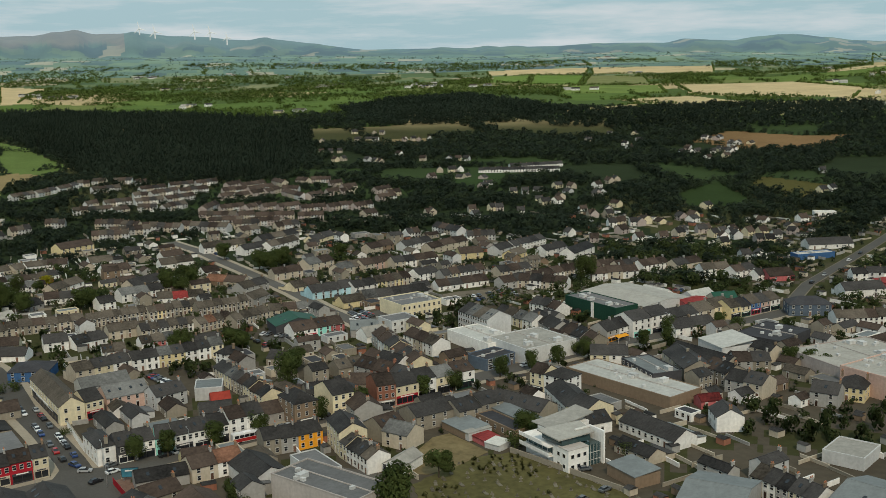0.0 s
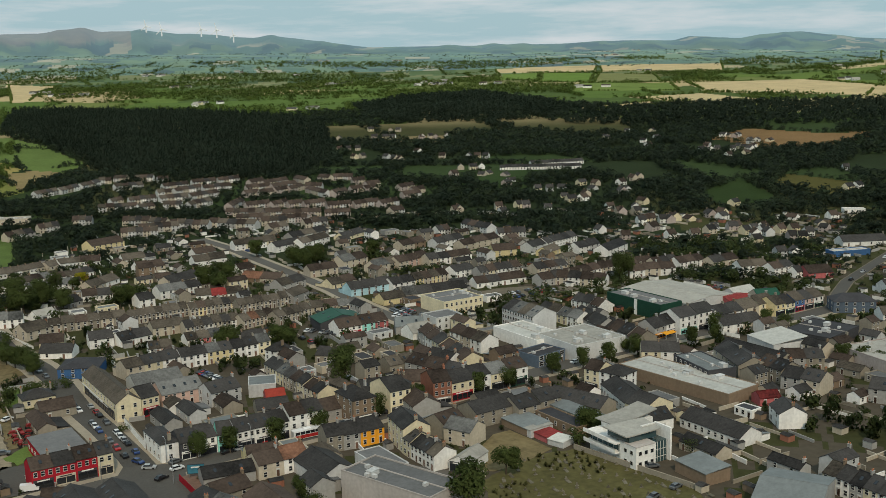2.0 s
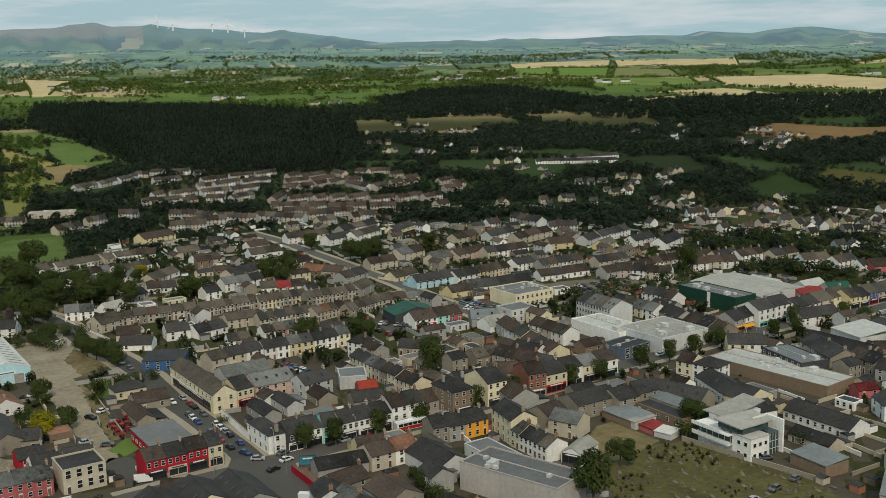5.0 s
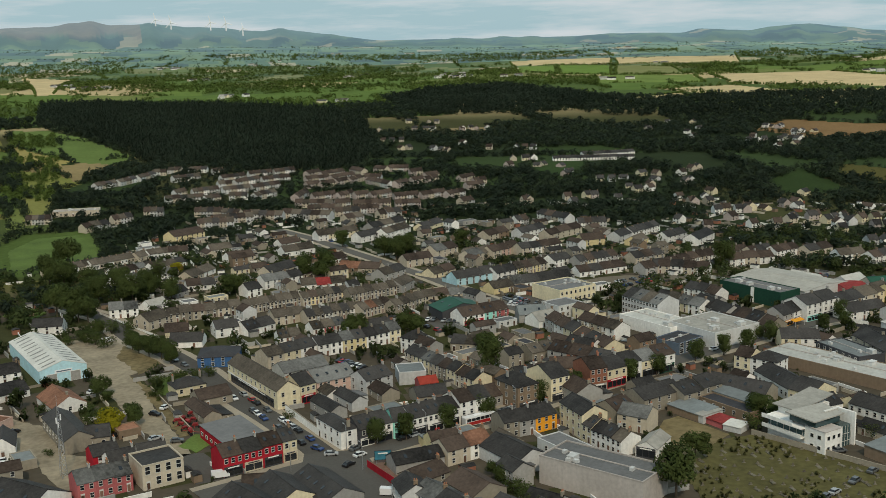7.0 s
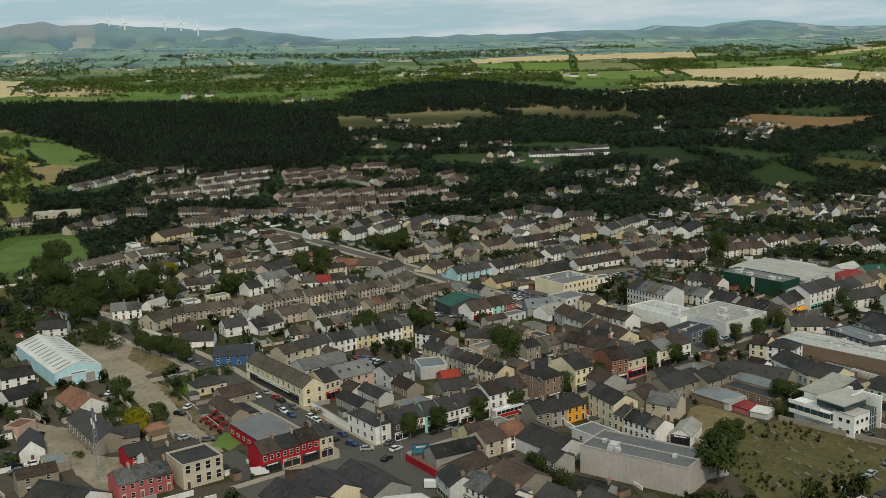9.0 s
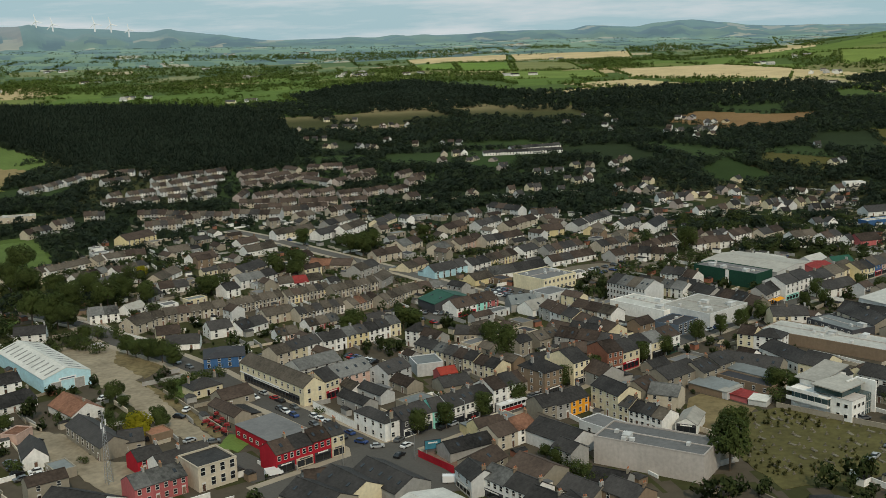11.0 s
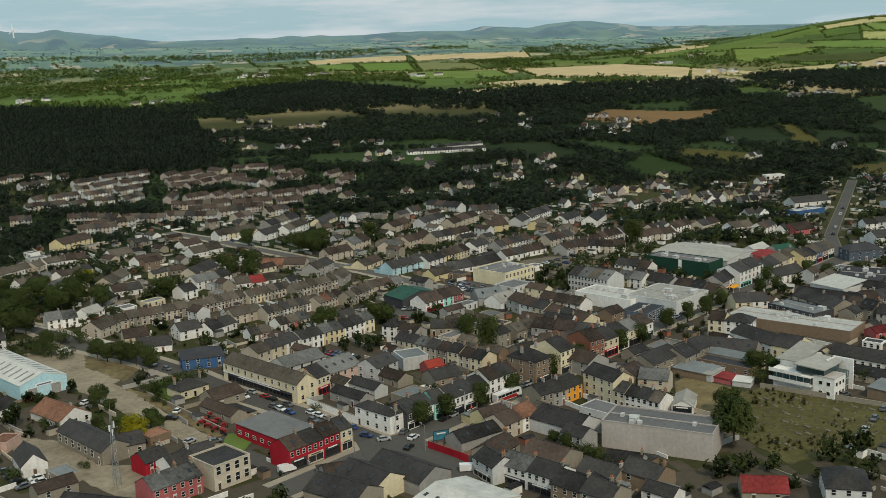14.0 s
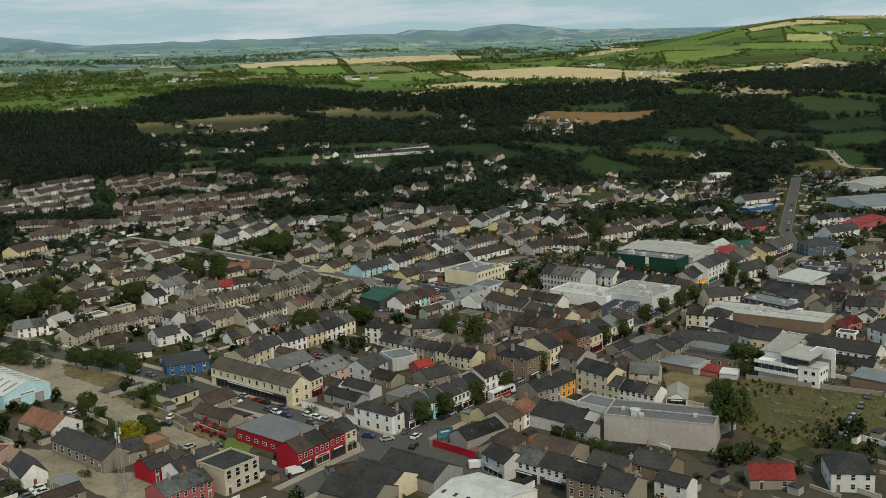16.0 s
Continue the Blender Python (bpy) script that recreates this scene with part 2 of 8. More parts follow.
def field_uv(x, y):
    """A warped patchwork: coordinates in fields."""
    a = 0.5
    wx = x + 45 * np.sin(y / 260 + 0.7) + 20 * np.sin(y / 97)
    wy = y + 45 * np.sin(x / 230 + 2.1) + 18 * np.sin(x / 83)
    u, v = (wx * math.cos(a) - wy * math.sin(a)) / 150, (wx * math.sin(a) + wy * math.cos(a)) / 210
    u = u + 0.5 * (np.floor(v) % 2)
    return u, v


def field_hash(u, v, k=0.0):
    s = np.sin(np.floor(u) * 127.1 + np.floor(v) * 311.7 + k) * 43758.5453
    return s - np.floor(s)


def soft_noise(x, y, s):
    return (np.sin(x / s + 1.7 * np.sin(y / s * 0.8)) + np.sin(y / s * 1.1 + 1.3 * np.sin(x / s * 0.7 + 2)) + np.sin((x + y) / s * 0.63)) / 3


def inside(poly, x, y):
    res = np.zeros(np.shape(x), bool)
    for (x0, y0), (x1, y1) in zip(poly, poly[1:] + poly[:1]):
        cross = ((y0 > y) != (y1 > y)) & (x < (x1 - x0) * (y - y0) / (y1 - y0 + 1e-9) + x0)
        res ^= cross
    return res


def sheet(name, poly, material, z, label, category, lift=None):
    """A flat sheet on the ground, 0.12 m thick, following the land at each corner."""
    s = Shape()
    if material in (M_ROUGH, M_GRASS, M_GRAVEL, M_DRY):
        rng, ragged = random.Random(int(poly[0][0] * 7)), []
        for (x0, y0), (x1, y1) in zip(poly, poly[1:] + poly[:1]):
            n = max(1, int(math.hypot(x1 - x0, y1 - y0) / 2.5))
            ragged += [(x0 + (x1 - x0) * i / n + rng.uniform(-0.7, 0.7), y0 + (y1 - y0) * i / n + rng.uniform(-0.7, 0.7)) for i in range(n)]
        poly = ragged
    zs = [float(rise(np.array(x), np.array(y))) + z for x, y in poly]
    s.loft([(x, y, h - 0.3) for (x, y), h in zip(poly, zs)], [(x, y, h) for (x, y), h in zip(poly, zs)])
    return tagged(new(name, s.mesh(name, material)), label, category, kind="structure")


def strip(name, path, width, material, z, label, category, thick=0.3):
    """A road or path of a given width along a line of places."""
    s = Shape()
    pts = []
    for (x0, y0), (x1, y1) in zip(path, path[1:]):
        n = max(1, int(math.hypot(x1 - x0, y1 - y0) / 15))
        pts += [(x0 + (x1 - x0) * i / n, y0 + (y1 - y0) * i / n) for i in range(n)]
    pts.append(path[-1])
    rows = []
    for i, (x, y) in enumerate(pts):
        (xa, ya), (xb, yb) = pts[max(i - 1, 0)], pts[min(i + 1, len(pts) - 1)]
        d = math.hypot(xb - xa, yb - ya)
        nx, ny = -(yb - ya) / d * width / 2, (xb - xa) / d * width / 2
        h = float(rise(np.array(x), np.array(y))) + z
        rows.append([(x + nx, y + ny, h), (x - nx, y - ny, h), (x - nx, y - ny, h - thick), (x + nx, y + ny, h - thick)])
    k = len(rows)
    s.add([p for r in rows for p in r], [(4 * i + a, 4 * i + 4 + a, 4 * i + 4 + (a + 1) % 4, 4 * i + (a + 1) % 4) for i in range(k - 1) for a in range(4)] + [(3, 2, 1, 0), (4 * k - 4, 4 * k - 3, 4 * k - 2, 4 * k - 1)])
    me = s.mesh(name, material)
    bm = bmesh.new()
    bm.from_mesh(me)
    bmesh.ops.recalc_face_normals(bm, faces=bm.faces)
    bm.to_mesh(me)
    bm.free()
    return tagged(new(name, me), label, category, kind="structure")


def build_ground():
    radii = [0.0, 60.0]
    while radii[-1] < 4780:
        radii.append(radii[-1] + max(7.0, 0.0092 * radii[-1]))
    radii = np.array(radii[:-1] + [4780.0, 4850.0])
    az = np.radians(np.concatenate([np.arange(-4, 88, 0.31), np.arange(88, 356, 6.0)]))
    n, k = len(az), len(radii)
    A, Rr = np.meshgrid(az, radii)
    X, Y = Rr * np.sin(A), Rr * np.cos(A)
    Z = rise(X, Y)
    X, Y, Z = X.ravel(), Y.ravel(), Z.ravel()
    i, j = np.meshgrid(np.arange(k - 1), np.arange(n), indexing="ij")
    j2 = (j + 1) % n
    quads = np.stack([i * n + j, i * n + j2, (i + 1) * n + j2, (i + 1) * n + j], -1).reshape(-1, 4)[:, ::-1]
    me = bpy.data.meshes.new("ground")
    me.from_pydata(np.stack([X, Y, Z], 1).tolist(), [], quads.tolist())
    cx, cy = X[quads].mean(1), Y[quads].mean(1)
    me.materials.append(M_GROUND)
    at = me.attributes.new("cover", "FLOAT_COLOR", "FACE")
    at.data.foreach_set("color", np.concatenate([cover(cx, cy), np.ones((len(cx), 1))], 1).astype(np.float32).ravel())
    me.polygons.foreach_set("use_smooth", [True] * len(me.polygons))
    me.update()
    return tagged(new("ground", me), "rolling land of town yards, green and tan fields and distant hills", "ground", kind="structure")


def cover(x, y):
    """Colour of the land at each place, with cloud shade and haze painted in."""
    r = np.hypot(x, y)
    az = np.degrees(np.arctan2(x, y))
    u, v = field_uv(x, y)
    h = field_hash(u, v)
    col = np.zeros((len(x), 3))
    for n, c in enumerate(GREENS):
        col[(h >= n / 5 * 0.8) & (h < (n + 1) / 5 * 0.8)] = c
    for n, c in enumerate(TANS):
        col[(h >= 0.8 + n / 15)] = c
    for poly, c in FIELDS:
        col[inside(poly, x, y)] = c
    h2 = field_hash(u * 1.7, v * 1.9, 9.0)[:, None]
    # far greens lean blue, haze mixed into the field colour
    distant = np.where(h2 < 0.3, (0.105, 0.155, 0.075), np.where(h2 < 0.5, (0.075, 0.115, 0.06), np.where(h2 < 0.8, (0.145, 0.19, 0.09), np.where(h2 < 0.92, (0.19, 0.21, 0.11), (0.40, 0.35, 0.22)))))
    band = smooth(2700, 3100, r)[:, None]
    col = col * (1 - band) + band * distant
    near = (1 - smooth(560, 680, r))[:, None]
    yard = np.where((soft_noise(x, y, 11) + 0.8 * field_hash(x / 5, y / 5, 3.0) > np.where(r < 430, 0.75, 0.2))[:, None], (0.052, 0.054, 0.024), (0.085, 0.072, 0.054))
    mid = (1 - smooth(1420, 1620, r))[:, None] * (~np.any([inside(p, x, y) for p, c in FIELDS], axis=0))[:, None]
    # dark greens put cloud shade into the fields; lighter at the sunlit west
    shaded_pasture = np.where((h < 0.25)[:, None], (0.038, 0.058, 0.022), np.where((h < 0.75)[:, None], (0.026, 0.037, 0.017), (0.058, 0.060, 0.026)))
    shaded_pasture = np.where(((az < 8.0) & (r > 600))[:, None], shaded_pasture * (2.6, 2.4, 1.7), shaded_pasture)
    col = col * (1 - mid) + mid * shaded_pasture
    col = col * (1 - near) + near * yard
    for poly, c in FIELDS:
        col[inside(poly, x, y)] = c
    return col


def build_backdrop():
    """The plain and the hills that close the view, haze painted on as a blue glow."""
    az = np.radians(np.arange(-6, 92, 0.22))
    radii = np.concatenate([np.linspace(3350, 4150, 34), np.linspace(4165, 4800, 30), [4830.0]])
    A, Rr = np.meshgrid(az, radii)
    X, Y = Rr * np.sin(A), Rr * np.cos(A)
    Z = np.where(Rr < 4160, rise(X, Y) + 1.5 * smooth(3350, 3450, Rr), np.maximum(far_hill(X, Y), rise(X, Y) + 1.5))
    Z += 5 * np.sin(X / 75 + 2 * np.sin(Y / 110)) * smooth(4300, 4500, Rr) * (1 - smooth(4650, 4760, Rr))
    Z[0] -= 6
    Z[-1] -= 60
    n, k = len(az), len(radii)
    i, j = np.meshgrid(np.arange(k - 1), np.arange(n - 1), indexing="ij")
    quads = np.stack([i * n + j, (i + 1) * n + j, (i + 1) * n + j + 1, i * n + j + 1], -1).reshape(-1, 4)
    me = bpy.data.meshes.new("backdrop")
    X, Y, Z = X.ravel(), Y.ravel(), Z.ravel()
    me.from_pydata(np.stack([X, Y, Z], 1).tolist(), [], quads.tolist())
    x, y, z = X[quads].mean(1), Y[quads].mean(1), Z[quads].mean(1)
    u, v = field_uv(x, y)
    h = field_hash(u * 1.9, v * 2.3, 5.0)[:, None]
    a, r = np.degrees(np.arctan2(x, y)), np.hypot(x, y)
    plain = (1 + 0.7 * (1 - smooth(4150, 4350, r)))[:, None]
    # bluish greens: some haze is mixed into the base colour too
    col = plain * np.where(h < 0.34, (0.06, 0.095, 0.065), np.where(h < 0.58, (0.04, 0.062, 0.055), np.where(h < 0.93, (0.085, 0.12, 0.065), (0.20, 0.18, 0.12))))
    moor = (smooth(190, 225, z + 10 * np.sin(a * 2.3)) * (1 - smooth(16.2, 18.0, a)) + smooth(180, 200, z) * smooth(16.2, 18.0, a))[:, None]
    # brown moor in the west; the blue-green elsewhere is tinted for haze
    heath_haze = np.where((a < 17.2)[:, None], (0.15, 0.115, 0.085), (0.075, 0.11, 0.085))
    col = col * (1 - 0.85 * moor) + 0.85 * moor * heath_haze
    # strength of the emitted haze, rising with distance
    haze_glow = (0.30 + 0.36 * smooth(3350, 4200, r) + 0.30 * smooth(4200, 4700, r))[:, None]
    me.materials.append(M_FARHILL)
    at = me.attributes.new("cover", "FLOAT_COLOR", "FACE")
    at.data.foreach_set("color", np.concatenate([col, haze_glow], 1).astype(np.float32).ravel())
    me.polygons.foreach_set("use_smooth", [True] * len(me.polygons))
    me.update()
    return tagged(new("backdrop", me), "distant hills, plain and moorland ridge with blue haze painted on", "hills", kind="structure")


# ---- trees ----
def leaf_cloud(rng, count, size, rx, rz, cz, lobes=9):
    """Small leaf sprays gathered in uneven lobes round a crown's middle."""
    centres = [Vector((rng.uniform(-1, 1) * rx * 0.55, rng.uniform(-1, 1) * rx * 0.55, cz + rng.uniform(-0.6, 0.75) * rz)) for _ in range(lobes)]
    sizes = [rng.uniform(0.38, 0.62) for _ in range(lobes)]
    s = Shape()
    for _ in range(count):
        k = rng.randrange(lobes)
        d = Vector((rng.gauss(0, 1), rng.gauss(0, 1), rng.gauss(0, 1))).normalized()
        p = centres[k] + Vector((d.x * rx * sizes[k], d.y * rx * sizes[k], d.z * rz * sizes[k])) * rng.uniform(0.75, 1.05)
        n = (d + Vector((rng.uniform(-0.7, 0.7), rng.uniform(-0.7, 0.7), rng.uniform(-0.3, 0.9)))).normalized()
        a = n.orthogonal().normalized()
        b = n.cross(a)
        q = size * rng.uniform(0.6, 1.3)
        t = rng.uniform(0, math.tau)
        c, d2 = a * math.cos(t) + b * math.sin(t), b * math.cos(t) - a * math.sin(t)
        if c.cross(d2).dot(p - Vector((0, 0, cz - 0.5 * rz))) < 0:
            d2 = -d2
        s.add([p - c * q, p - d2 * q * 0.6 + n * q * 0.2, p + c * q, p + d2 * q * 0.6 + n * q * 0.2], [(0, 1, 2, 3)])
    return s


def round_shade(me, middle, dirs=None):
    """Lets leaf sprays take the light as the rounded mass that they make up."""
    co = np.empty(len(me.vertices) * 3, np.float32)
    me.vertices.foreach_get("co", co)
    d = co.reshape(-1, 3) - np.asarray(middle) if dirs is None else dirs
    d = d / (np.linalg.norm(d, axis=1)[:, None] + 1e-6) + (0, 0, 0.3)
    me.polygons.foreach_set("use_smooth", np.ones(len(me.polygons), bool))
    me.normals_split_custom_set_from_vertices(d / np.linalg.norm(d, axis=1)[:, None])
    return me


def trunk_shape(rng, h, r):
    s = Shape()
    s.tube((0, 0, -0.3), (rng.uniform(-0.2, 0.2), rng.uniform(-0.2, 0.2), h * 0.55), r, r * 0.6, 7)
    for k in range(5):
        a = k * 1.25 + rng.uniform(-0.3, 0.3)
        s.tube((0, 0, h * (0.34 + 0.04 * k)), (math.cos(a) * h * 0.22, math.sin(a) * h * 0.22, h * (0.6 + 0.05 * k)), r * 0.42, r * 0.15, 5)
    return s


TREE_KINDS = {"round": (7.0, 2.75, 2.8, 4.0, M_LEAF), "wide": (11.0, 5.0, 4.0, 6.6, M_LEAF), "tall": (15.0, 4.6, 6.5, 8.6, M_LEAF), "yellow": (7.0, 4.6, 3.2, 4.0, M_LEAFY), "bush": (3.4, 2.6, 1.6, 1.7, M_LEAF)}


def tree(x, y, kind="round", scale=1.0, label="leafy green tree with a rounded crown", z=None, group=""):
    """A broadleaf tree: tapered trunk with limbs, crown of leaf sprays."""
    rng = random.Random(int(x * 13 + y * 7))
    variant = rng.randrange(3)
    h, rx, rz, cz, leaf = TREE_KINDS[kind]
    z = float(rise(np.array(x), np.array(y))) if z is None else z
    e = tagged(new("bush" if kind == "bush" else "tree"), label, "bush" if kind == "bush" else "tree", group)
    e.matrix_basis = pose(x, y, z, 0, 0, rng.uniform(0, 360)) @ Matrix.Scale(scale, 4)
    r2 = random.Random(variant + len(kind) * 10)
    part("trunk", cached(("trunk", kind, variant), lambda: trunk_shape(r2, h, 0.04 * h * 0.6 + 0.05).mesh("trunk", M_BARK)), e)
    part("crown", cached(("crown", kind, variant), lambda: round_shade(leaf_cloud(r2, 3400 if kind != "bush" else 700, rx * 0.078, rx, rz, cz, 15).mesh("crown", leaf), (0, 0, cz - 0.35 * rz))), e)
    return e


def clump_field(name, pts, sizes, material, label, category, seed=1, pointed=0.0, fine=2, split=1):
    """Thousands of low tree crowns joined as one: each a lumpy, uneven dome of leaf masses, or a heap of split smaller ones."""
    rng = np.random.RandomState(seed)
    lift = np.zeros(len(pts))
    if split > 1:
        pts, sizes = np.repeat(pts, split, axis=0), np.repeat(sizes, split)
        turn = rng.uniform(0, 6.28, len(pts))
        off = sizes * np.sqrt(rng.uniform(0, 1, len(pts))) * 0.75
        pts = pts + np.stack([np.cos(turn) * off, np.sin(turn) * off], 1)
        lift = rng.uniform(0, 1.0, len(pts)) * (sizes - off) * 1.1
        sizes = sizes * rng.uniform(0.38, 0.68, len(pts))
    base = bmesh.new()
    bmesh.ops.create_icosphere(base, subdivisions=fine, radius=1.0)
    bv = np.array([v.co for v in base.verts])
    bf = np.array([[v.index for v in f.verts] for f in base.faces])
    base.free()
    keep = bv[:, 2] > -0.55
    idx = -np.ones(len(bv), int)
    idx[keep] = np.arange(keep.sum())
    bf = idx[bf[np.all(keep[bf], axis=1)]]
    bv = bv[keep]
    n = len(pts)
    lump = 1 + rng.uniform(-0.32, 0.28, (n, len(bv), 1))
    ang = rng.uniform(0, 6.28, n)
    c, s = np.cos(ang)[:, None], np.sin(ang)[:, None]
    sx = sizes[:, None] * rng.uniform(0.8, 1.25, (n, 1))
    sz = sizes[:, None] * rng.uniform(0.9, 1.5, (n, 1)) * (1 + pointed)
    v = bv[None] * lump
    taper = 1 - pointed * np.clip(v[..., 2], 0, 1) * 0.7
    px, py, pz = v[..., 0] * sx * taper, v[..., 1] * sx * taper, v[..., 2] * sz
    wx, wy = px * c - py * s + pts[:, :1], px * s + py * c + pts[:, 1:2]
    wz = pz + rise(pts[:, 0], pts[:, 1])[:, None] + 0.55 * sz + lift[:, None]
    verts = np.stack([wx, wy, wz], -1).reshape(-1, 3)
    faces = (bf[None] + (np.arange(n) * len(bv))[:, None, None]).reshape(-1, 3)
    me = bpy.data.meshes.new(name)
    me.vertices.add(len(verts))
    me.vertices.foreach_set("co", verts.astype(np.float32).ravel())
    me.loops.add(faces.size)
    me.loops.foreach_set("vertex_index", faces.astype(np.int32).ravel())
    me.polygons.add(len(faces))
    me.polygons.foreach_set("loop_start", np.arange(0, faces.size, 3).astype(np.int32))
    me.materials.append(material)
    me.update(calc_edges=True)
    me.validate()
    return tagged(new(name, me), label, category, kind="stuff")


def foliage_field(name, pts, sizes, material, label, category, seed=1, leaves=100, leaf=0.24, tall=1.0, cone=0.0):
    """Thousands of tree crowns joined as one: each a cloud of leaf sprays in uneven lobes, rounded or drawn up to a point."""
    rng = np.random.RandomState(seed)
    kinds = []
    for k in range(6):
        t = leaf_cloud(random.Random(seed * 7 + k), leaves, leaf, 1.0, 0.9, 0.85, 7)
        v = np.array(t.v).reshape(-1, 4, 3)[:, :3].reshape(-1, 3)
        v[:, :2] *= (1 - cone * np.clip(v[:, 2:] / 1.7, 0, 1))
        kinds.append(v)
    spray = np.arange(3 * leaves).reshape(-1, 3)
    n = len(pts)
    which, ang = rng.randint(0, 6, n), rng.uniform(0, 6.28, n)
    v = np.array(kinds)[which]
    c, s = (np.cos(ang) * sizes)[:, None], (np.sin(ang) * sizes)[:, None]
    up = (sizes * tall * rng.uniform(0.85, 1.35, n))[:, None]
    base = rise(pts[:, 0], pts[:, 1])[:, None]
    verts = np.stack([v[..., 0] * c - v[..., 1] * s + pts[:, :1], v[..., 0] * s + v[..., 1] * c + pts[:, 1:2], v[..., 2] * up + base], -1).reshape(-1, 3)
    faces = (spray[None] + (np.arange(n) * 3 * leaves)[:, None, None]).reshape(-1, 3)
    me = bpy.data.meshes.new(name)
    me.vertices.add(len(verts))
    me.vertices.foreach_set("co", verts.astype(np.float32).ravel())
    me.loops.add(faces.size)
    me.loops.foreach_set("vertex_index", faces.astype(np.int32).ravel())
    me.polygons.add(len(faces))
    me.polygons.foreach_set("loop_start", np.arange(0, faces.size, 3).astype(np.int32))
    me.materials.append(material)
    me.update(calc_edges=True)
    mid = np.stack([pts[:, 0], pts[:, 1], base[:, 0] + 0.5 * up[:, 0]], 1)
    round_shade(me, 0, verts - np.repeat(mid, 3 * leaves, axis=0))
    return tagged(new(name, me), label, category, kind="stuff")


def scatter(poly, spacing, seed, avoid=()):
    """Jittered places inside a polygon, away from other polygons and discs."""
    rng = np.random.RandomState(seed)
    xs, ys = [p[0] for p in poly], [p[1] for p in poly]
    gx, gy = np.meshgrid(np.arange(min(xs), max(xs), spacing), np.arange(min(ys), max(ys), spacing))
    p = np.stack([gx.ravel(), gy.ravel()], 1) + rng.uniform(-0.5, 0.5, (gx.size, 2)) * spacing
    keep = inside(poly, p[:, 0], p[:, 1])
    for a in avoid:
        keep &= ~inside(a, p[:, 0], p[:, 1])
    return p[keep]


def clear_of_houses(p, gap):
    """Leaves out places nearer than gap to a house that is already standing or to a road."""
    keep = np.ones(len(p), bool)
    for hx, hy, hr in TAKEN:
        keep &= (p[:, 0] - hx) ** 2 + (p[:, 1] - hy) ** 2 > (hr + gap) ** 2
    return p[keep]


TAKEN = []


# ---- buildings ----
def panel(xs, zs, glass, y=-0.09, deep=0.06, back=0.06):
    """One connected panel: a grid of frame bars with recessed panes in the named cells; returns a Shape with pane = 0, frame = 1."""
    s = Shape()
    nx, nz = len(xs), len(zs)
    front = [(x, y, z) for z in zs for x in xs]
    ring = [(xs[0], back, zs[0]), (xs[-1], back, zs[0]), (xs[-1], back, zs[-1]), (xs[0], back, zs[-1])]
    k = nx * nz
    verts = front + ring
    frame_faces, panes = [], []
    for j in range(nz - 1):
        for i in range(nx - 1):
            q = [j * nx + i, j * nx + i + 1, (j + 1) * nx + i + 1, (j + 1) * nx + i]
            if (i, j) in glass:
                m = len(verts)
                verts += [(verts[c][0], y + deep, verts[c][2]) for c in q]
                panes.append((m, m + 1, m + 2, m + 3))
                frame_faces += [(q[c], q[(c + 1) % 4], m + (c + 1) % 4, m + c) for c in range(4)]
            else:
                frame_faces.append(tuple(q))
    low, high = list(range(nx)), [(nz - 1) * nx + i for i in range(nx)]
    left, right = [j * nx for j in range(nz)], [j * nx + nx - 1 for j in range(nz)]
    frame_faces += [tuple([k, k + 1] + low[::-1]), tuple(high + [k + 2, k + 3]), tuple(left + [k + 3, k]), tuple(right[::-1] + [k + 1, k + 2])]
    s.add(verts, panes, 0)
    s.f += frame_faces
    s.m += [1] * len(frame_faces)
    return s


def window_mesh(w, h):
    a = w / 2
    return panel([-a - 0.06, -a, a, a + 0.06], [-0.12, 0.0, h * 0.48, h * 0.54, h, h + 0.1], {(1, 1), (1, 3)}).mesh("window", M_GLASS, M_FRAME)


def shop_mesh(w, h):
    n = max(2, int(round(w / 2.2)))
    xs = [-w / 2 - 0.12]
    for k in range(n):
        xs += [-w / 2 + w * k / n + 0.06, -w / 2 + w * (k + 1) / n - 0.06]
    xs.append(w / 2 + 0.12)
    return panel(xs, [0, 0.4, h - 0.75, h], {(1 + 2 * k, 1) for k in range(n)}, -0.14, 0.1)


def door_mesh():
    return panel([-0.56, -0.45, 0.45, 0.56], [0, 0.03, 2.05, 2.12, 2.4, 2.5], {(1, 1)}).mesh("door", M_DOOR, M_FRAME)


def chimney_mesh(w=0.65, l=1.2, h=1.2):
    """A chimney stack with a projecting cap."""
    s = Shape()
    rings = [(w, l, -1.0), (w, l, h), (w + 0.2, l + 0.2, h + 0.05), (w + 0.2, l + 0.2, h + 0.2), (w - 0.1, l - 0.1, h + 0.24)]
    v = [(sx * a / 2, sy * b / 2, z) for a, b, z in rings for sx, sy in ((-1, -1), (1, -1), (1, 1), (-1, 1))]
    f = [(4 * k + i, 4 * k + (i + 1) % 4, 4 * k + 4 + (i + 1) % 4, 4 * k + 4 + i) for k in range(4) for i in range(4)]
    return s.add(v, f + [(3, 2, 1, 0), (16, 17, 18, 19)])


def pot_mesh():
    s = Shape()
    for a, b, z0, z1 in ((0.17, 0.14, 0.0, 0.42), (0.17, 0.17, 0.4201, 0.5)):
        s.tube((0, 0, z0), (0, 0, z1), a, b, 7)
    return s.mesh("chimney_pot", M_POT)


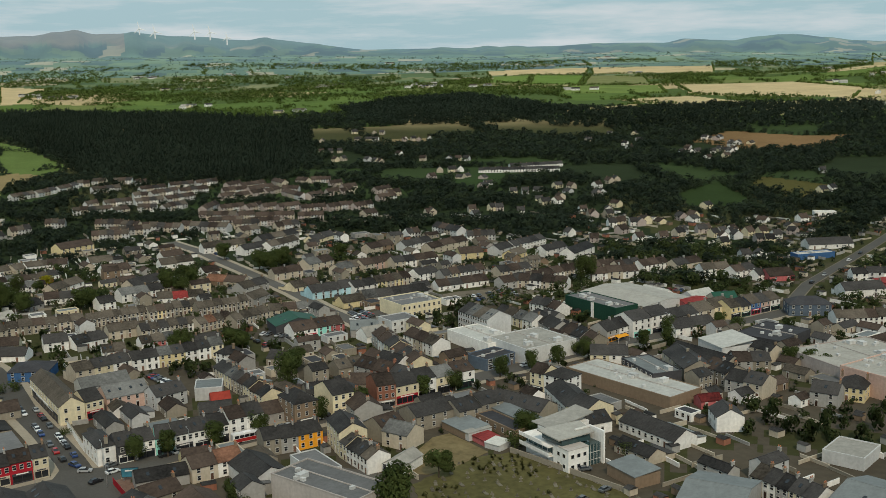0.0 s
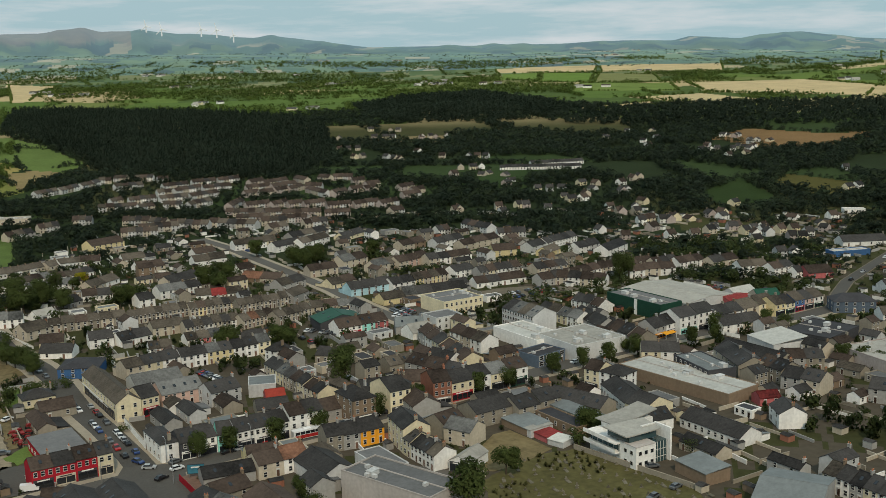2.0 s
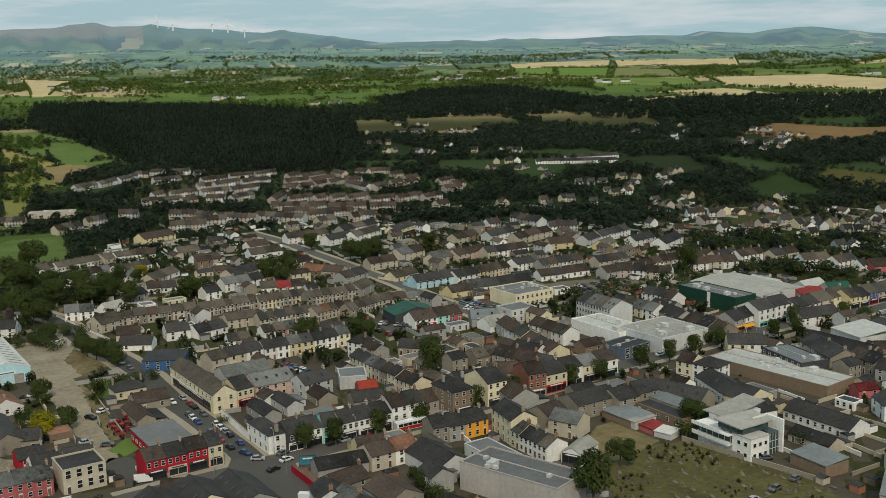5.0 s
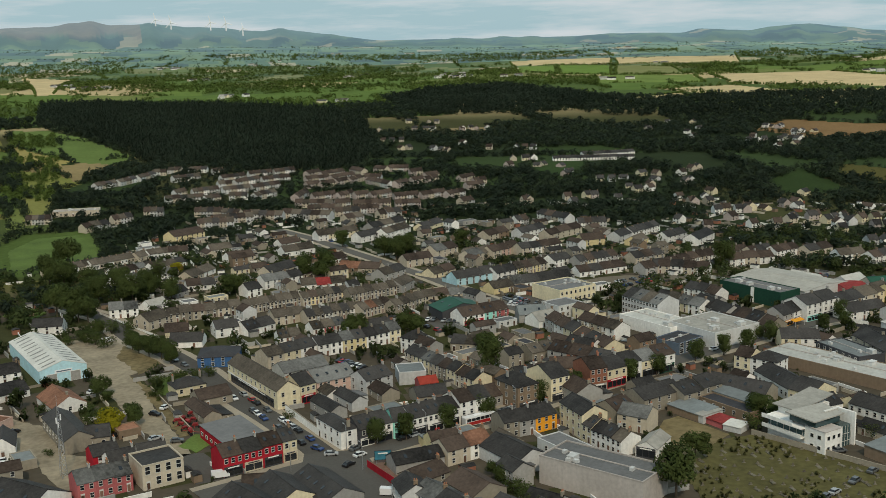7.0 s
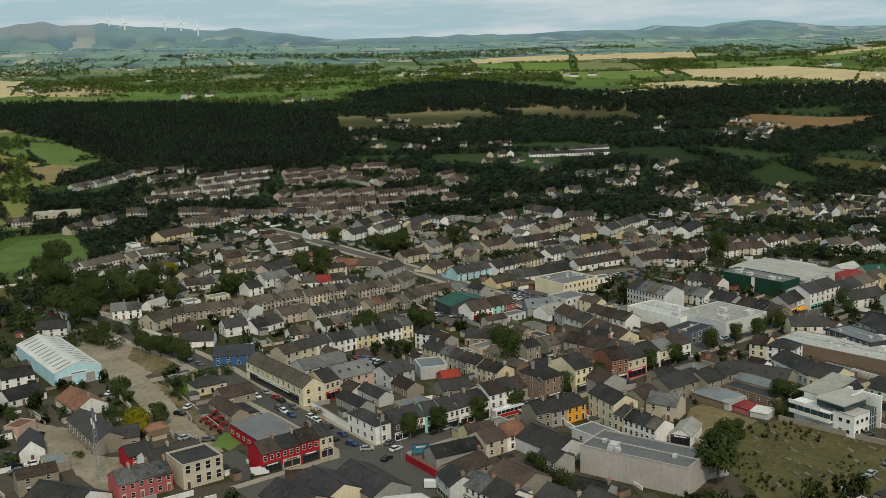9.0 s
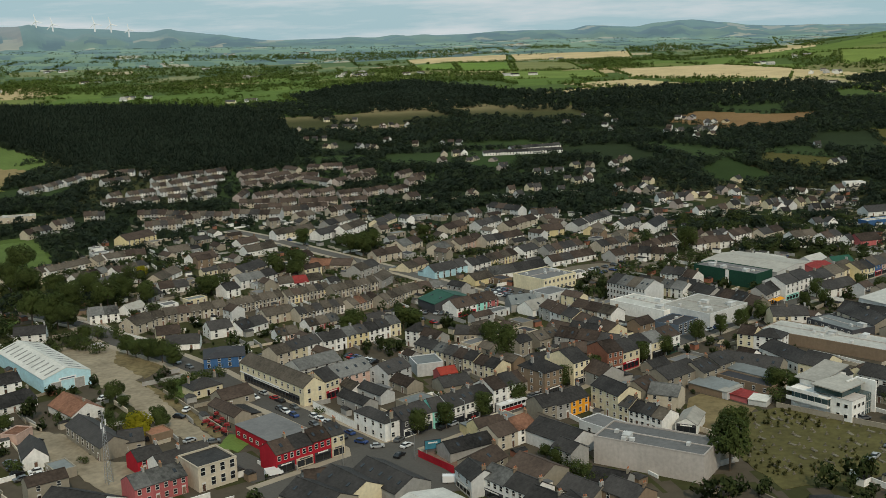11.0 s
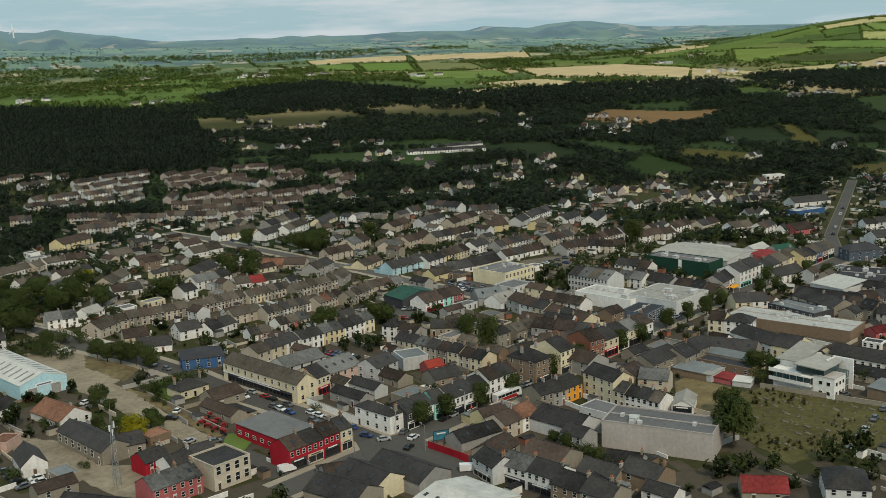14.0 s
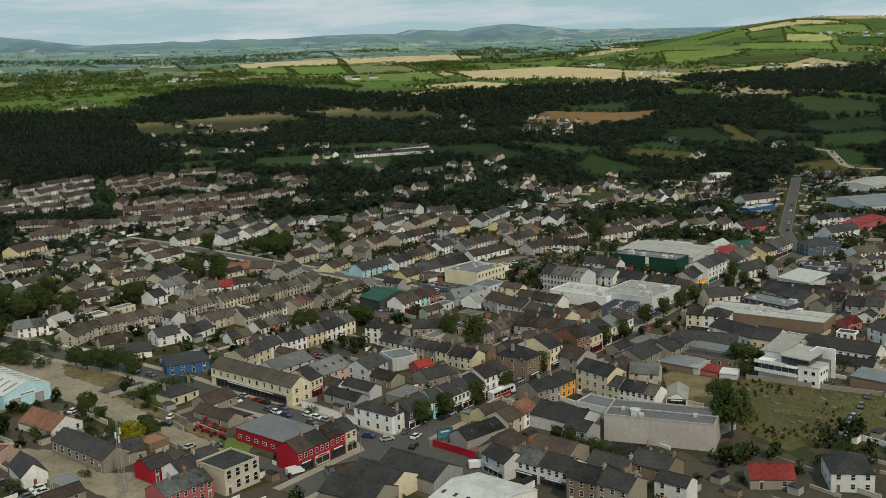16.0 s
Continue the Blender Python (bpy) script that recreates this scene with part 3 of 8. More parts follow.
def wall_shape(w, d, eave, top, roof):
    s = Shape()
    x0, x1 = -w / 2, w / 2
    if roof == "gable":
        prof = [(0, -0.8), (d, -0.8), (d, eave), (d / 2, top), (0, eave)]
        s.loft([(x0, y, z) for y, z in prof], [(x1, y, z) for y, z in prof])
    elif roof == "front":
        prof = [(x0, -0.8), (x1, -0.8), (x1, eave), (0, top), (x0, eave)]
        s.loft([(x, d, z) for x, z in prof], [(x, 0, z) for x, z in prof])
    else:
        s.box(x0, x1, 0, d, -0.8, eave)
    return s


def roof_shape(w, d, eave, top, roof, over=0.25, side=0.1):
    s = Shape()
    t = 0.18
    if roof in ("gable", "front"):
        along, across = (w, d) if roof == "gable" else (d, w)
        k = (top - eave) / (across / 2)
        c = across / 2
        prof = [(-over, eave - over * k), (c, top), (across + over, eave - over * k), (across + over, eave - over * k + t), (c + 0.15, top + t - 0.15 * k), (c + 0.13, top + t + 0.06), (c - 0.13, top + t + 0.06), (c - 0.15, top + t - 0.15 * k), (-over, eave - over * k + t)]
        if roof == "gable":
            s.loft([(-w / 2 - side, y, z) for y, z in prof], [(w / 2 + side, y, z) for y, z in prof])
        else:
            s.loft([(x - w / 2, d + side, z) for x, z in prof], [(x - w / 2, -side, z) for x, z in prof])
    elif roof == "hip":
        o = over
        a, b = [(-w / 2 - o, -o), (w / 2 + o, -o), (w / 2 + o, d + o), (-w / 2 - o, d + o)], min(w, d) / 2
        if w >= d:
            r = [(-w / 2 + b, d / 2), (w / 2 - b, d / 2)]
            fs = [(0, 1, 5, 4), (1, 2, 5), (2, 3, 4, 5), (3, 0, 4)]
        else:
            r = [(0, b), (0, d - b)]
            fs = [(0, 1, 4), (1, 2, 5, 4), (2, 3, 5), (3, 0, 4, 5)]
        s.add([(x, y, eave) for x, y in a] + [(x, y, top) for x, y in r] + [(x, y, eave - 0.18) for x, y in a], fs + [(9, 8, 7, 6)] + [(6 + i, 6 + (i + 1) % 4, (i + 1) % 4, i) for i in range(4)])
    elif roof == "mono":
        prof = [(-over, eave), (d + over, top), (d + over, top + t), (-over, eave + t)]
        s.loft([(-w / 2 - side, y, z) for y, z in prof], [(w / 2 + side, y, z) for y, z in prof])
    elif roof == "vault":
        n = 10
        prof = [(-over + (w + 2 * over) * i / n - w / 2, eave + (top - eave) * math.sin(math.pi * i / n)) for i in range(n + 1)]
        prof = prof + [(x, z - t) for x, z in reversed(prof)]
        s.loft([(x, d + side, z) for x, z in prof], [(x, -side, z) for x, z in prof])
    return s


def house(x, y, yaw, w, d, eave, top, wall="white", roof="slate", form="gable", st=2, cols=2, shop="", chim=1, door=1, back=0, sides=0, label="", category="house", name="house", strips=0, doors=0, z=0.0, group="", win=(1.0, 1.35), rooflights=0, z0=None, sign=0):
    """A building: x, y is the middle of its front at ground level; the front looks along -y before the turn yaw."""
    if z0 is None:
        z0 = float(rise(np.array(x), np.array(y))) + z
    label = label or "%s rendered %s with a %s roof" % (wall, {"terraced_house": "terraced house", "shop_house": "shop house", "outbuilding": "outbuilding"}.get(name, "house"), {"slate": "dark slate", "tile": "grey-brown tiled"}.get(roof, roof))
    e = tagged(new(name), label, category, group)
    e.matrix_basis = pose(x, y, z0, 0, 0, yaw)
    c, s_ = math.cos(radians(yaw)), math.sin(radians(yaw))
    for k in range(max(1, int(round(max(w, d) / min(w, d))))):
        m = max(1, int(round(max(w, d) / min(w, d))))
        lx, ly = ((k + 0.5) / m - 0.5) * w if w > d else 0.0, d * (k + 0.5) / m if d > w else d / 2
        TAKEN.append((x + c * lx - s_ * ly, y + s_ * lx + c * ly, 0.55 * min(w, d)))
    key = (round(w, 2), round(d, 2), round(eave, 2), round(top, 2), form)
    part("wall", cached(("wall", key, wall), lambda: wall_shape(w, d, eave, top, form).mesh("wall", WALL[wall])), e)
    if form == "flat":
        def flat():
            s = Shape()
            s.box(-w / 2 + 0.3, w / 2 - 0.3, 0.3, d - 0.3, eave - 0.1, eave + 0.06)
            return s.mesh("roof", ROOF[roof])

        def rim():
            s = Shape()
            o, q = 0.05, 0.3
            corner = lambda e_, z: [(-w / 2 - e_, -e_, z), (w / 2 + e_, -e_, z), (w / 2 + e_, d + e_, z), (-w / 2 - e_, d + e_, z)]
            v = corner(o, eave + 0.003) + corner(o, top) + corner(-q, top) + corner(-q, eave + 0.003)
            s.add(v, [(4 * r + i, 4 * r + (i + 1) % 4, (4 * r + 4 + (i + 1) % 4) % 16, (4 * r + 4 + i) % 16) for r in range(4) for i in range(4)])
            return s.mesh("parapet", WALL[wall])
        part("roof", cached(("roof", key, roof), flat), e)
        part("parapet", cached(("rim", key, wall), rim), e)
        if w * d > 180:
            r3 = random.Random(int(x + 3 * y))
            for k in range(int(w * d / 70)):
                big = r3.choice((0, 0, 1))
                part("roof_unit", cached(("roofunit", big), lambda: (Shape().box(-0.7, 0.7, -0.5, 0.5, 0, 0.9) if not big else Shape().box(-1.6, 1.6, -1.0, 1.0, 0, 1.3).box(-1.7, 1.7, -1.1, 1.1, 1.3001, 1.42)).mesh("roof_unit", WALL["lightgrey"])), e, pose(r3.uniform(-0.42, 0.42) * w, r3.uniform(0.1, 0.9) * d, eave + 0.061, 0, 0, r3.choice((0, 90))), "grey ventilation unit")
            part("roof_seam", cached(("seam", key), lambda: Shape().box(-w / 2 + 0.31, w / 2 - 0.31, d * 0.52, d * 0.52 + 0.35, eave + 0.061, eave + 0.3).mesh("roof_seam", WALL["concrete"])), e)
    else:
        part("roof", cached(("roof", key, roof), lambda: roof_shape(w, d, eave, top, form).mesh("roof", ROOF[roof])), e)
    wm = cached(("window", win), lambda: window_mesh(*win))
    sh = eave / max(st, 1)
    door_col = random.Random(int(x * 3 + y)).randrange(max(cols, 1))
    for side, face, n in (("front", 1, cols), ("back", back, cols), ("left", sides, max(1, int(d / 4))), ("right", sides, max(1, int(d / 4)))):
        if not face:
            continue
        span = w if side in ("front", "back") else d
        for f in range(int(st)):
            for k in range(n):
                u = span * ((k + 0.5) / n - 0.5)
                turn = {"front": pose(u, -0.02, 0), "back": pose(-u, d + 0.02, 0, 0, 0, 180), "left": pose(-w / 2 - 0.02, d / 2 - u, 0, 0, 0, -90), "right": pose(w / 2 + 0.02, d / 2 + u, 0, 0, 0, 90)}[side]
                if side == "front" and f == 0 and shop:
                    continue
                if side == "front" and f == 0 and door and k == door_col:
                    part("door", cached("door", door_mesh), e, turn)
                    continue
                part("window", wm, e, turn @ pose(0, 0, sh * f + sh * 0.34))
    if shop:
        front = part("shopfront", cached(("shop", round(w, 1), shop), lambda: shop_mesh(w * 0.86, min(3.2, sh)).mesh("shopfront", M_GLASS, WALL[shop])), e, pose(0, -0.02, 0), "%s shopfront with wide glazing" % shop)
        part("lettering_bar", cached(("lettering", round(w, 1), shop), lambda: Shape().box(-0.28 * w, 0.28 * w, -0.17, -0.1, -0.17, 0.17).mesh("lettering_bar", WALL["dark" if shop in ("white", "beige", "cream", "turquoise") else "white"])), front, pose(0, -0.02, min(3.2, sh) - 0.37))
    if sign:
        board = part("sign_board", Shape().box(-3.2, 3.2, -0.12, -0.01, eave - 1.7, eave - 0.6).mesh("sign_board", M_WHITE), e, None, "white sign board")
        part("lettering_bar", Shape().box(-2.6, 2.6, -0.15, -0.121, eave - 1.35, eave - 0.95).mesh("lettering_bar", WALL["bluegrey"]), board)
    for k in range(chim):
        if form == "front":
            at = pose(0, d * (0.12 + 0.76 * k), top)
        else:
            at = pose((w / 2 - 0.5) * (1 - 2 * k), d / 2, top)
        brickwork = "brick" if wall == "brick" else ("stone", "brown", "grey")[int(x * 7 + y * 3) % 3]
        stack = part("chimney", cached(("chimney", brickwork), lambda: chimney_mesh(0.55, 1.05, 0.95).mesh("chimney", WALL[brickwork])), e, at)
        if math.hypot(x, y) < 400:
            for v in (-0.3, 0.3):
                part("chimney_pot", cached("pot", pot_mesh), stack, pose(0, v, 1.19))
    rng = random.Random(int(x * 11 + y * 5))
    if form == "gable" and name in ("terraced_house", "shop_house", "house") and math.hypot(x, y) < 560 and rng.random() < 0.6 and d < 11:
        aw, ad, ah = round(w * rng.choice((0.4, 0.5, 0.65)), 1), rng.choice((3.0, 4.0, 5.0)), round(min(eave * 0.62, 3.4), 1)
        ax = rng.choice((-1, 1)) * (w - aw) / 2
        part("rear_extension", cached(("annex", aw, ad, ah, wall), lambda: Shape().box(-aw / 2, aw / 2, 0.02, ad, -0.5, ah).mesh("rear_extension", WALL[wall])), e, pose(ax, d, 0))
        rf = rng.choice(("felt", "brown", "slate", "metal"))
        part("extension_roof", cached(("annexroof", aw, ad, ah, rf), lambda: Shape().loft([(-aw / 2 - 0.1, 0.02, ah + 0.7), (-aw / 2 - 0.1, ad + 0.2, ah + 0.01), (-aw / 2 - 0.1, ad + 0.2, ah + 0.15), (-aw / 2 - 0.1, 0.02, ah + 0.85)], [(aw / 2 + 0.1, 0.02, ah + 0.7), (aw / 2 + 0.1, ad + 0.2, ah + 0.01), (aw / 2 + 0.1, ad + 0.2, ah + 0.15), (aw / 2 + 0.1, 0.02, ah + 0.85)]).mesh("extension_roof", ROOF[rf])), e, pose(ax, d, 0))
    if form == "gable" and not rooflights and math.hypot(x, y) < 470 and rng.random() < 0.35 and d > 6:
        rooflights = rng.choice((1, 2))
    for k in range(strips):
        slope = math.degrees(math.atan2(top - eave, w / 2))
        for side in (-1, 1):
            part("roof_panel", cached(("strip", round(w, 1)), lambda: Shape().box(-0.16 * w, 0.16 * w, -0.45, 0.45, 0, 0.05).mesh("roof_panel", M_STRIP)), e, pose(side * w * 0.26, d * (k + 0.6) / strips, (eave + top) / 2 + 0.16, 0, side * slope, 0), "grey translucent roof strip")
    for k in range(doors):
        part("roller_door", cached("roller", lambda: panel([-1.9, -1.75, 1.75, 1.9], [0, 0.05, 3.6, 3.8], {(1, 1)}).mesh("roller_door", WALL["grey"], WALL["white"])), e, pose(w * ((k + 0.5) / doors - 0.5), -0.02, 0), "grey roller shutter door")
    for k in range(rooflights):
        u = ((k + 0.5) / rooflights - 0.5) * w
        slope = math.degrees(math.atan2(top - eave, d / 2))
        part("rooflight", cached("rooflight", lambda: Shape().box(-0.45, 0.45, -0.7, 0.7, 0, 0.09).mesh("rooflight", M_GLASS)), e, pose(u, d * 0.25, (eave + top) / 2 + 0.2, slope))
    return e


FAR = Shape()
FAR_MATS = []


def far_index(m):
    if m not in FAR_MATS:
        FAR_MATS.append(m)
    return FAR_MATS.index(m)


def far_house(x, y, yaw, w, d, eave, top, wall, roof, st, cols, chim, group=""):
    """A house of an estate beyond the town: walls with small windows, and a roof with its chimney; farms far off are gathered into one mesh."""
    z = float(rise(np.array(x), np.array(y)))
    m = pose(x, y, z, 0, 0, yaw)
    TAKEN.append((x - math.sin(radians(yaw)) * d / 2, y + math.cos(radians(yaw)) * d / 2, 0.6 * max(w, d)))
    roofs = roof_shape(w, d, eave, top, "gable")
    if chim:
        roofs.box(w / 2 - 0.6, w / 2 - 0.1, d / 2 - 0.4, d / 2 + 0.4, top - 0.5, top + 0.65, 1)
    walls = wall_shape(w, d, eave, top, "gable")
    for f in range(int(st)):
        for k in range(cols):
            u, h = w * ((k + 0.5) / cols - 0.5), eave / st * (f + 0.36)
            walls.box(u - 0.42, u + 0.42, -0.06, 0.02, h, h + 0.95, 1)
            walls.box(u - 0.42, u + 0.42, d - 0.02, d + 0.06, h, h + 0.95, 1)
    if math.hypot(x, y) > 750:
        for s, mats in ((walls, (WALL[wall], M_GLASS)), (roofs, (ROOF[roof], WALL["brown"]))):
            k = len(FAR.v)
            FAR.v += [tuple(m @ Vector(p)) for p in s.v]
            FAR.f += [tuple(i + k for i in f) for f in s.f]
            FAR.m += [far_index(mats[i]) for i in s.m]
        return
    e = tagged(new("house", walls.mesh("house", WALL[wall], M_GLASS)), "%s rendered estate house with a %s roof" % (wall, {"slate": "dark slate", "tile": "grey-brown tiled"}.get(roof, roof)), "house", group)
    e.matrix_basis = m
    part("roof", roofs.mesh("roof", ROOF[roof], WALL["brown"]), e)


def row(x, y, yaw, w, d, eave, top, n, walls="white", roofs="slate", st=2, cols=2, shops="", chim=1, back=0, group="terrace", label="", form="gable", sides=0, jitter=0.35, far=0, **kw):
    """A terrace of n houses along a line; x, y is the middle of its front."""
    rng = random.Random(int(x * 5 + y * 3))
    walls, roofs, shops = walls.split(), roofs.split(), shops.split() or [""]
    # eastern roofs turn darker, cloud shade imitated by their colour
    if x > 300 and y > 400:
        roofs = ["brown" if r == "tile" else r for r in roofs]
    c, s = math.cos(radians(yaw)), math.sin(radians(yaw))
    for k in range(n):
        u = ((k + 0.5) / n - 0.5) * w
        dz = rng.choice((0, 0, 0, jitter, -jitter * 0.6))
        if far and x > 430 and y < 1260 and walls[0] != "pinkgrey" and n < 8:
            # loose hillside estates: detached houses with gaps between them
            if rng.random() < (0.5 if n > 1 else 0.68):
                far_house(x + c * u + rng.uniform(-2, 2), y + s * u + rng.uniform(-4, 4), yaw + rng.choice((0, 0, 90)) + rng.uniform(-14, 14), min(8.0, max(6.0, w / n - 1.0)), min(d, 6.6), eave * 0.85, top * 0.88, rng.choice(("white", "white", "lightgrey", "cream", "pinkgrey", "beige")), rng.choice(("slate", "brown", "slate")), st, 2, chim, "estate houses")
            continue
        if far:
            far_house(x + c * u, y + s * u, yaw, w / n - 0.02, d, eave + dz, top + dz, walls[k % len(walls)], roofs[k % len(roofs)], st, cols, chim, "estate houses")
            continue
        house(x + c * u, y + s * u, yaw, w / n - 0.02, d, eave + dz, top + dz, walls[k % len(walls)], roofs[k % len(roofs)] if rng.random() < 0.72 else rng.choice(("slate", "brown", "slate" if x > 300 else "grey", "brown" if x > 300 else "tile")), form, st, cols, shops[k % len(shops)], chim, 1, back, sides, label=label, name="shop_house" if shops[k % len(shops)] else "terraced_house" if n > 1 else "house", category="house", group=group if n > 1 else "", **kw)



# ---- landmarks and street furniture ----
def turbine(x, y, hub, s=1.0):
    """A wind turbine with its rotor at rest."""
    base = float(far_hill(np.array(x), np.array(y)))
    e = tagged(new("wind_turbine"), "white three-bladed wind turbine on a hill ridge", "wind turbine", "wind farm")
    e.matrix_basis = pose(x, y, base, 0, 0, -25)
    h = max(hub - base, 30)
    part("tower", Shape().tube((0, 0, -3), (0, 0, h), 3.4, 2.2, 10).mesh("tower", M_WHITE), e)
    part("nacelle", Shape().box(-1.7, 1.7, -3.0, 4.5, h - 1.6, h + 1.8).mesh("nacelle", M_WHITE), e)
    for k in range(3):
        a = radians(90 + 120 * k + 12 * s)
        c, q = math.cos(a), math.sin(a)
        b = Shape().loft([(-2.4 * q, -3.4, 2.4 * c), (0, -4.6, 0), (2.4 * q, -3.4, -2.4 * c)], [(27 * s * c - 1.0 * q, -3.4, 27 * s * q + 1.0 * c), (27 * s * c, -3.6, 27 * s * q), (27 * s * c + 1.0 * q, -3.4, 27 * s * q - 1.0 * c)])
        part("blade", b.mesh("blade", M_WHITE), e, pose(0, 0, h))


def mast(x, y, h):
    """A slender lattice mast."""
    e = tagged(new("lattice_mast"), "tall slender galvanised steel lattice mast with aerials", "mast")
    e.matrix_basis = pose(x, y, 0)
    for k in range(3):
        a, b = radians(120 * k), radians(120 * (k + 1))
        part("leg", Shape().tube((1.3 * math.cos(a), 1.3 * math.sin(a), -0.3), (0.25 * math.cos(a), 0.25 * math.sin(a), h), 0.09, 0.06, 6).mesh("leg", M_STEEL), e)
        for j in range(14):
            z0, z1 = h * j / 14, h * (j + 1) / 14
            r0, r1 = 1.3 - 1.05 * j / 14, 1.3 - 1.05 * (j + 1) / 14
            part("brace", Shape().tube((r0 * math.cos(a), r0 * math.sin(a), z0), (r1 * math.cos(b), r1 * math.sin(b), z1), 0.04, 0.04, 5).mesh("brace", M_STEEL), e)
    part("aerial", Shape().tube((0, 0, h - 0.5), (0, 0, h + 3.5), 0.06, 0.03, 6).mesh("aerial", M_STEEL), e)
    for j, a in enumerate((0, 130, 250)):
        part("antenna", Shape().box(-0.15, 0.15, -0.1, 0.1, 0, 1.8).mesh("antenna", M_WHITE), e, pose(0.7 * math.cos(radians(a)), 0.7 * math.sin(radians(a)), h - 4 - j))


def lamp_post(x, y, yaw=0.0, h=8.0):
    e = tagged(new("street_lamp"), "tall galvanised street lamp post", "street lamp", "street lamps")
    e.matrix_basis = pose(x, y, 0.1, 0, 0, yaw)
    part("pole", cached(("pole", h), lambda: Shape().tube((0, 0, -0.3), (0, 0, h), 0.11, 0.07, 8).mesh("pole", M_STEEL)), e)
    part("arm", cached(("arm", h), lambda: Shape().tube((0, 0, h - 0.05), (1.4, 0, h + 0.3), 0.05, 0.04, 6).mesh("arm", M_STEEL)), e)
    part("lamp_head", cached(("head", h), lambda: Shape().box(1.2, 1.95, -0.16, 0.16, h + 0.22, h + 0.38).mesh("lamp_head", M_STEEL)), e)


CAR_PAINT = {k: mat("car_paint_" + k, c, 0.25, 0.03, bump=0, vary=0.05, spec=0.6) for k, c in {"white": (0.7, 0.7, 0.7), "silver": (0.36, 0.37, 0.38), "black": (0.015, 0.015, 0.017), "blue": (0.03, 0.06, 0.18), "red": (0.35, 0.02, 0.02), "grey": (0.11, 0.115, 0.12)}.items()}


def car_body():
    half = [(-2.15, 0.35), (2.1, 0.35), (2.15, 0.75), (1.9, 0.88), (1.05, 0.98), (-1.75, 1.02), (-2.15, 0.9)]
    s = Shape()
    return s.loft([(x, -0.87, z) for x, z in half], [(x, 0.87, z) for x, z in half])


def car_cabin():
    low, high = [(-1.75, 0.98), (1.05, 0.98)], [(-1.35, 1.47), (0.35, 1.47)]
    s = Shape()
    v = [(-1.8, -0.82, 0.96), (1.1, -0.82, 0.96), (1.1, 0.82, 0.96), (-1.8, 0.82, 0.96), (-1.35, -0.66, 1.46), (0.3, -0.66, 1.46), (0.3, 0.66, 1.46), (-1.35, 0.66, 1.46)]
    return s.add(v, [(0, 3, 2, 1), (4, 5, 6, 7), (0, 1, 5, 4), (1, 2, 6, 5), (2, 3, 7, 6), (3, 0, 4, 7)])


def car(x, y, yaw, paint="silver", van=0, z=0.17, group="parked cars"):
    e = tagged(new("van" if van else "car"), "parked %s %s" % (paint, "panel van" if van else "hatchback car"), "van" if van else "car", group)
    e.matrix_basis = pose(x, y, float(rise(np.array(x), np.array(y))) + z, 0, 0, yaw)
    TAKEN.append((x, y, 2.0))
    if van:
        prof = [(-2.6, 0.4), (2.5, 0.4), (2.55, 1.0), (2.0, 1.25), (1.4, 2.15), (-2.6, 2.25)]
        part("body", cached(("van", paint), lambda: Shape().loft([(a, -0.95, b) for a, b in prof], [(a, 0.95, b) for a, b in prof]).mesh("body", CAR_PAINT[paint])), e)
        part("windscreen", cached("vanscreen", lambda: Shape().loft([(2.03, -0.85, 1.28), (1.5, -0.8, 2.08), (1.46, -0.8, 2.06), (1.98, -0.85, 1.26)], [(2.03, 0.85, 1.28), (1.5, 0.8, 2.08), (1.46, 0.8, 2.06), (1.98, 0.85, 1.26)]).mesh("windscreen", M_GLASS)), e)
    else:
        part("body", cached(("car", paint), lambda: car_body().mesh("body", CAR_PAINT[paint])), e)
        part("glasshouse", cached("cabin", lambda: car_cabin().mesh("glasshouse", M_GLASS)), e)
        part("roof_panel", cached(("carroof", paint), lambda: Shape().box(-1.33, 0.28, -0.65, 0.65, 1.463, 1.52).mesh("roof_panel", CAR_PAINT[paint])), e)
    for a in (-1.35, 1.35):
        for b in (-0.8, 0.8):
            part("wheel", cached("wheel", lambda: Shape().tube((0, -0.11, 0), (0, 0.11, 0), 0.33, 0.33, 12).mesh("wheel", M_TYRE)), e, pose(a, b, 0.33))


def parked(x0, y0, x1, y1, n, seed, across=0, skip=0.25):
    """Cars in a line along a kerb, or side by side in a car park."""
    rng = random.Random(seed)
    yaw = math.degrees(math.atan2(y1 - y0, x1 - x0))
    for k in range(n):
        if rng.random() < skip:
            continue
        t = (k + rng.uniform(0.3, 0.7)) / n if not across else (k + 0.5) / n
        car(x0 + (x1 - x0) * t, y0 + (y1 - y0) * t, yaw + (90 if across else 0) + rng.uniform(-3, 3) + rng.choice((0, 180)), rng.choice(("silver", "black", "grey", "white", "blue", "red", "grey", "black")), z=0.15)


def stretch(path, width):
    """Keeps later infill and planting off a street."""
    for (x0, y0), (x1, y1) in zip(path, path[1:]):
        n = max(1, int(math.hypot(x1 - x0, y1 - y0) / 5))
        for i in range(n + 1):
            TAKEN.append((x0 + (x1 - x0) * i / n, y0 + (y1 - y0) * i / n, width / 2))


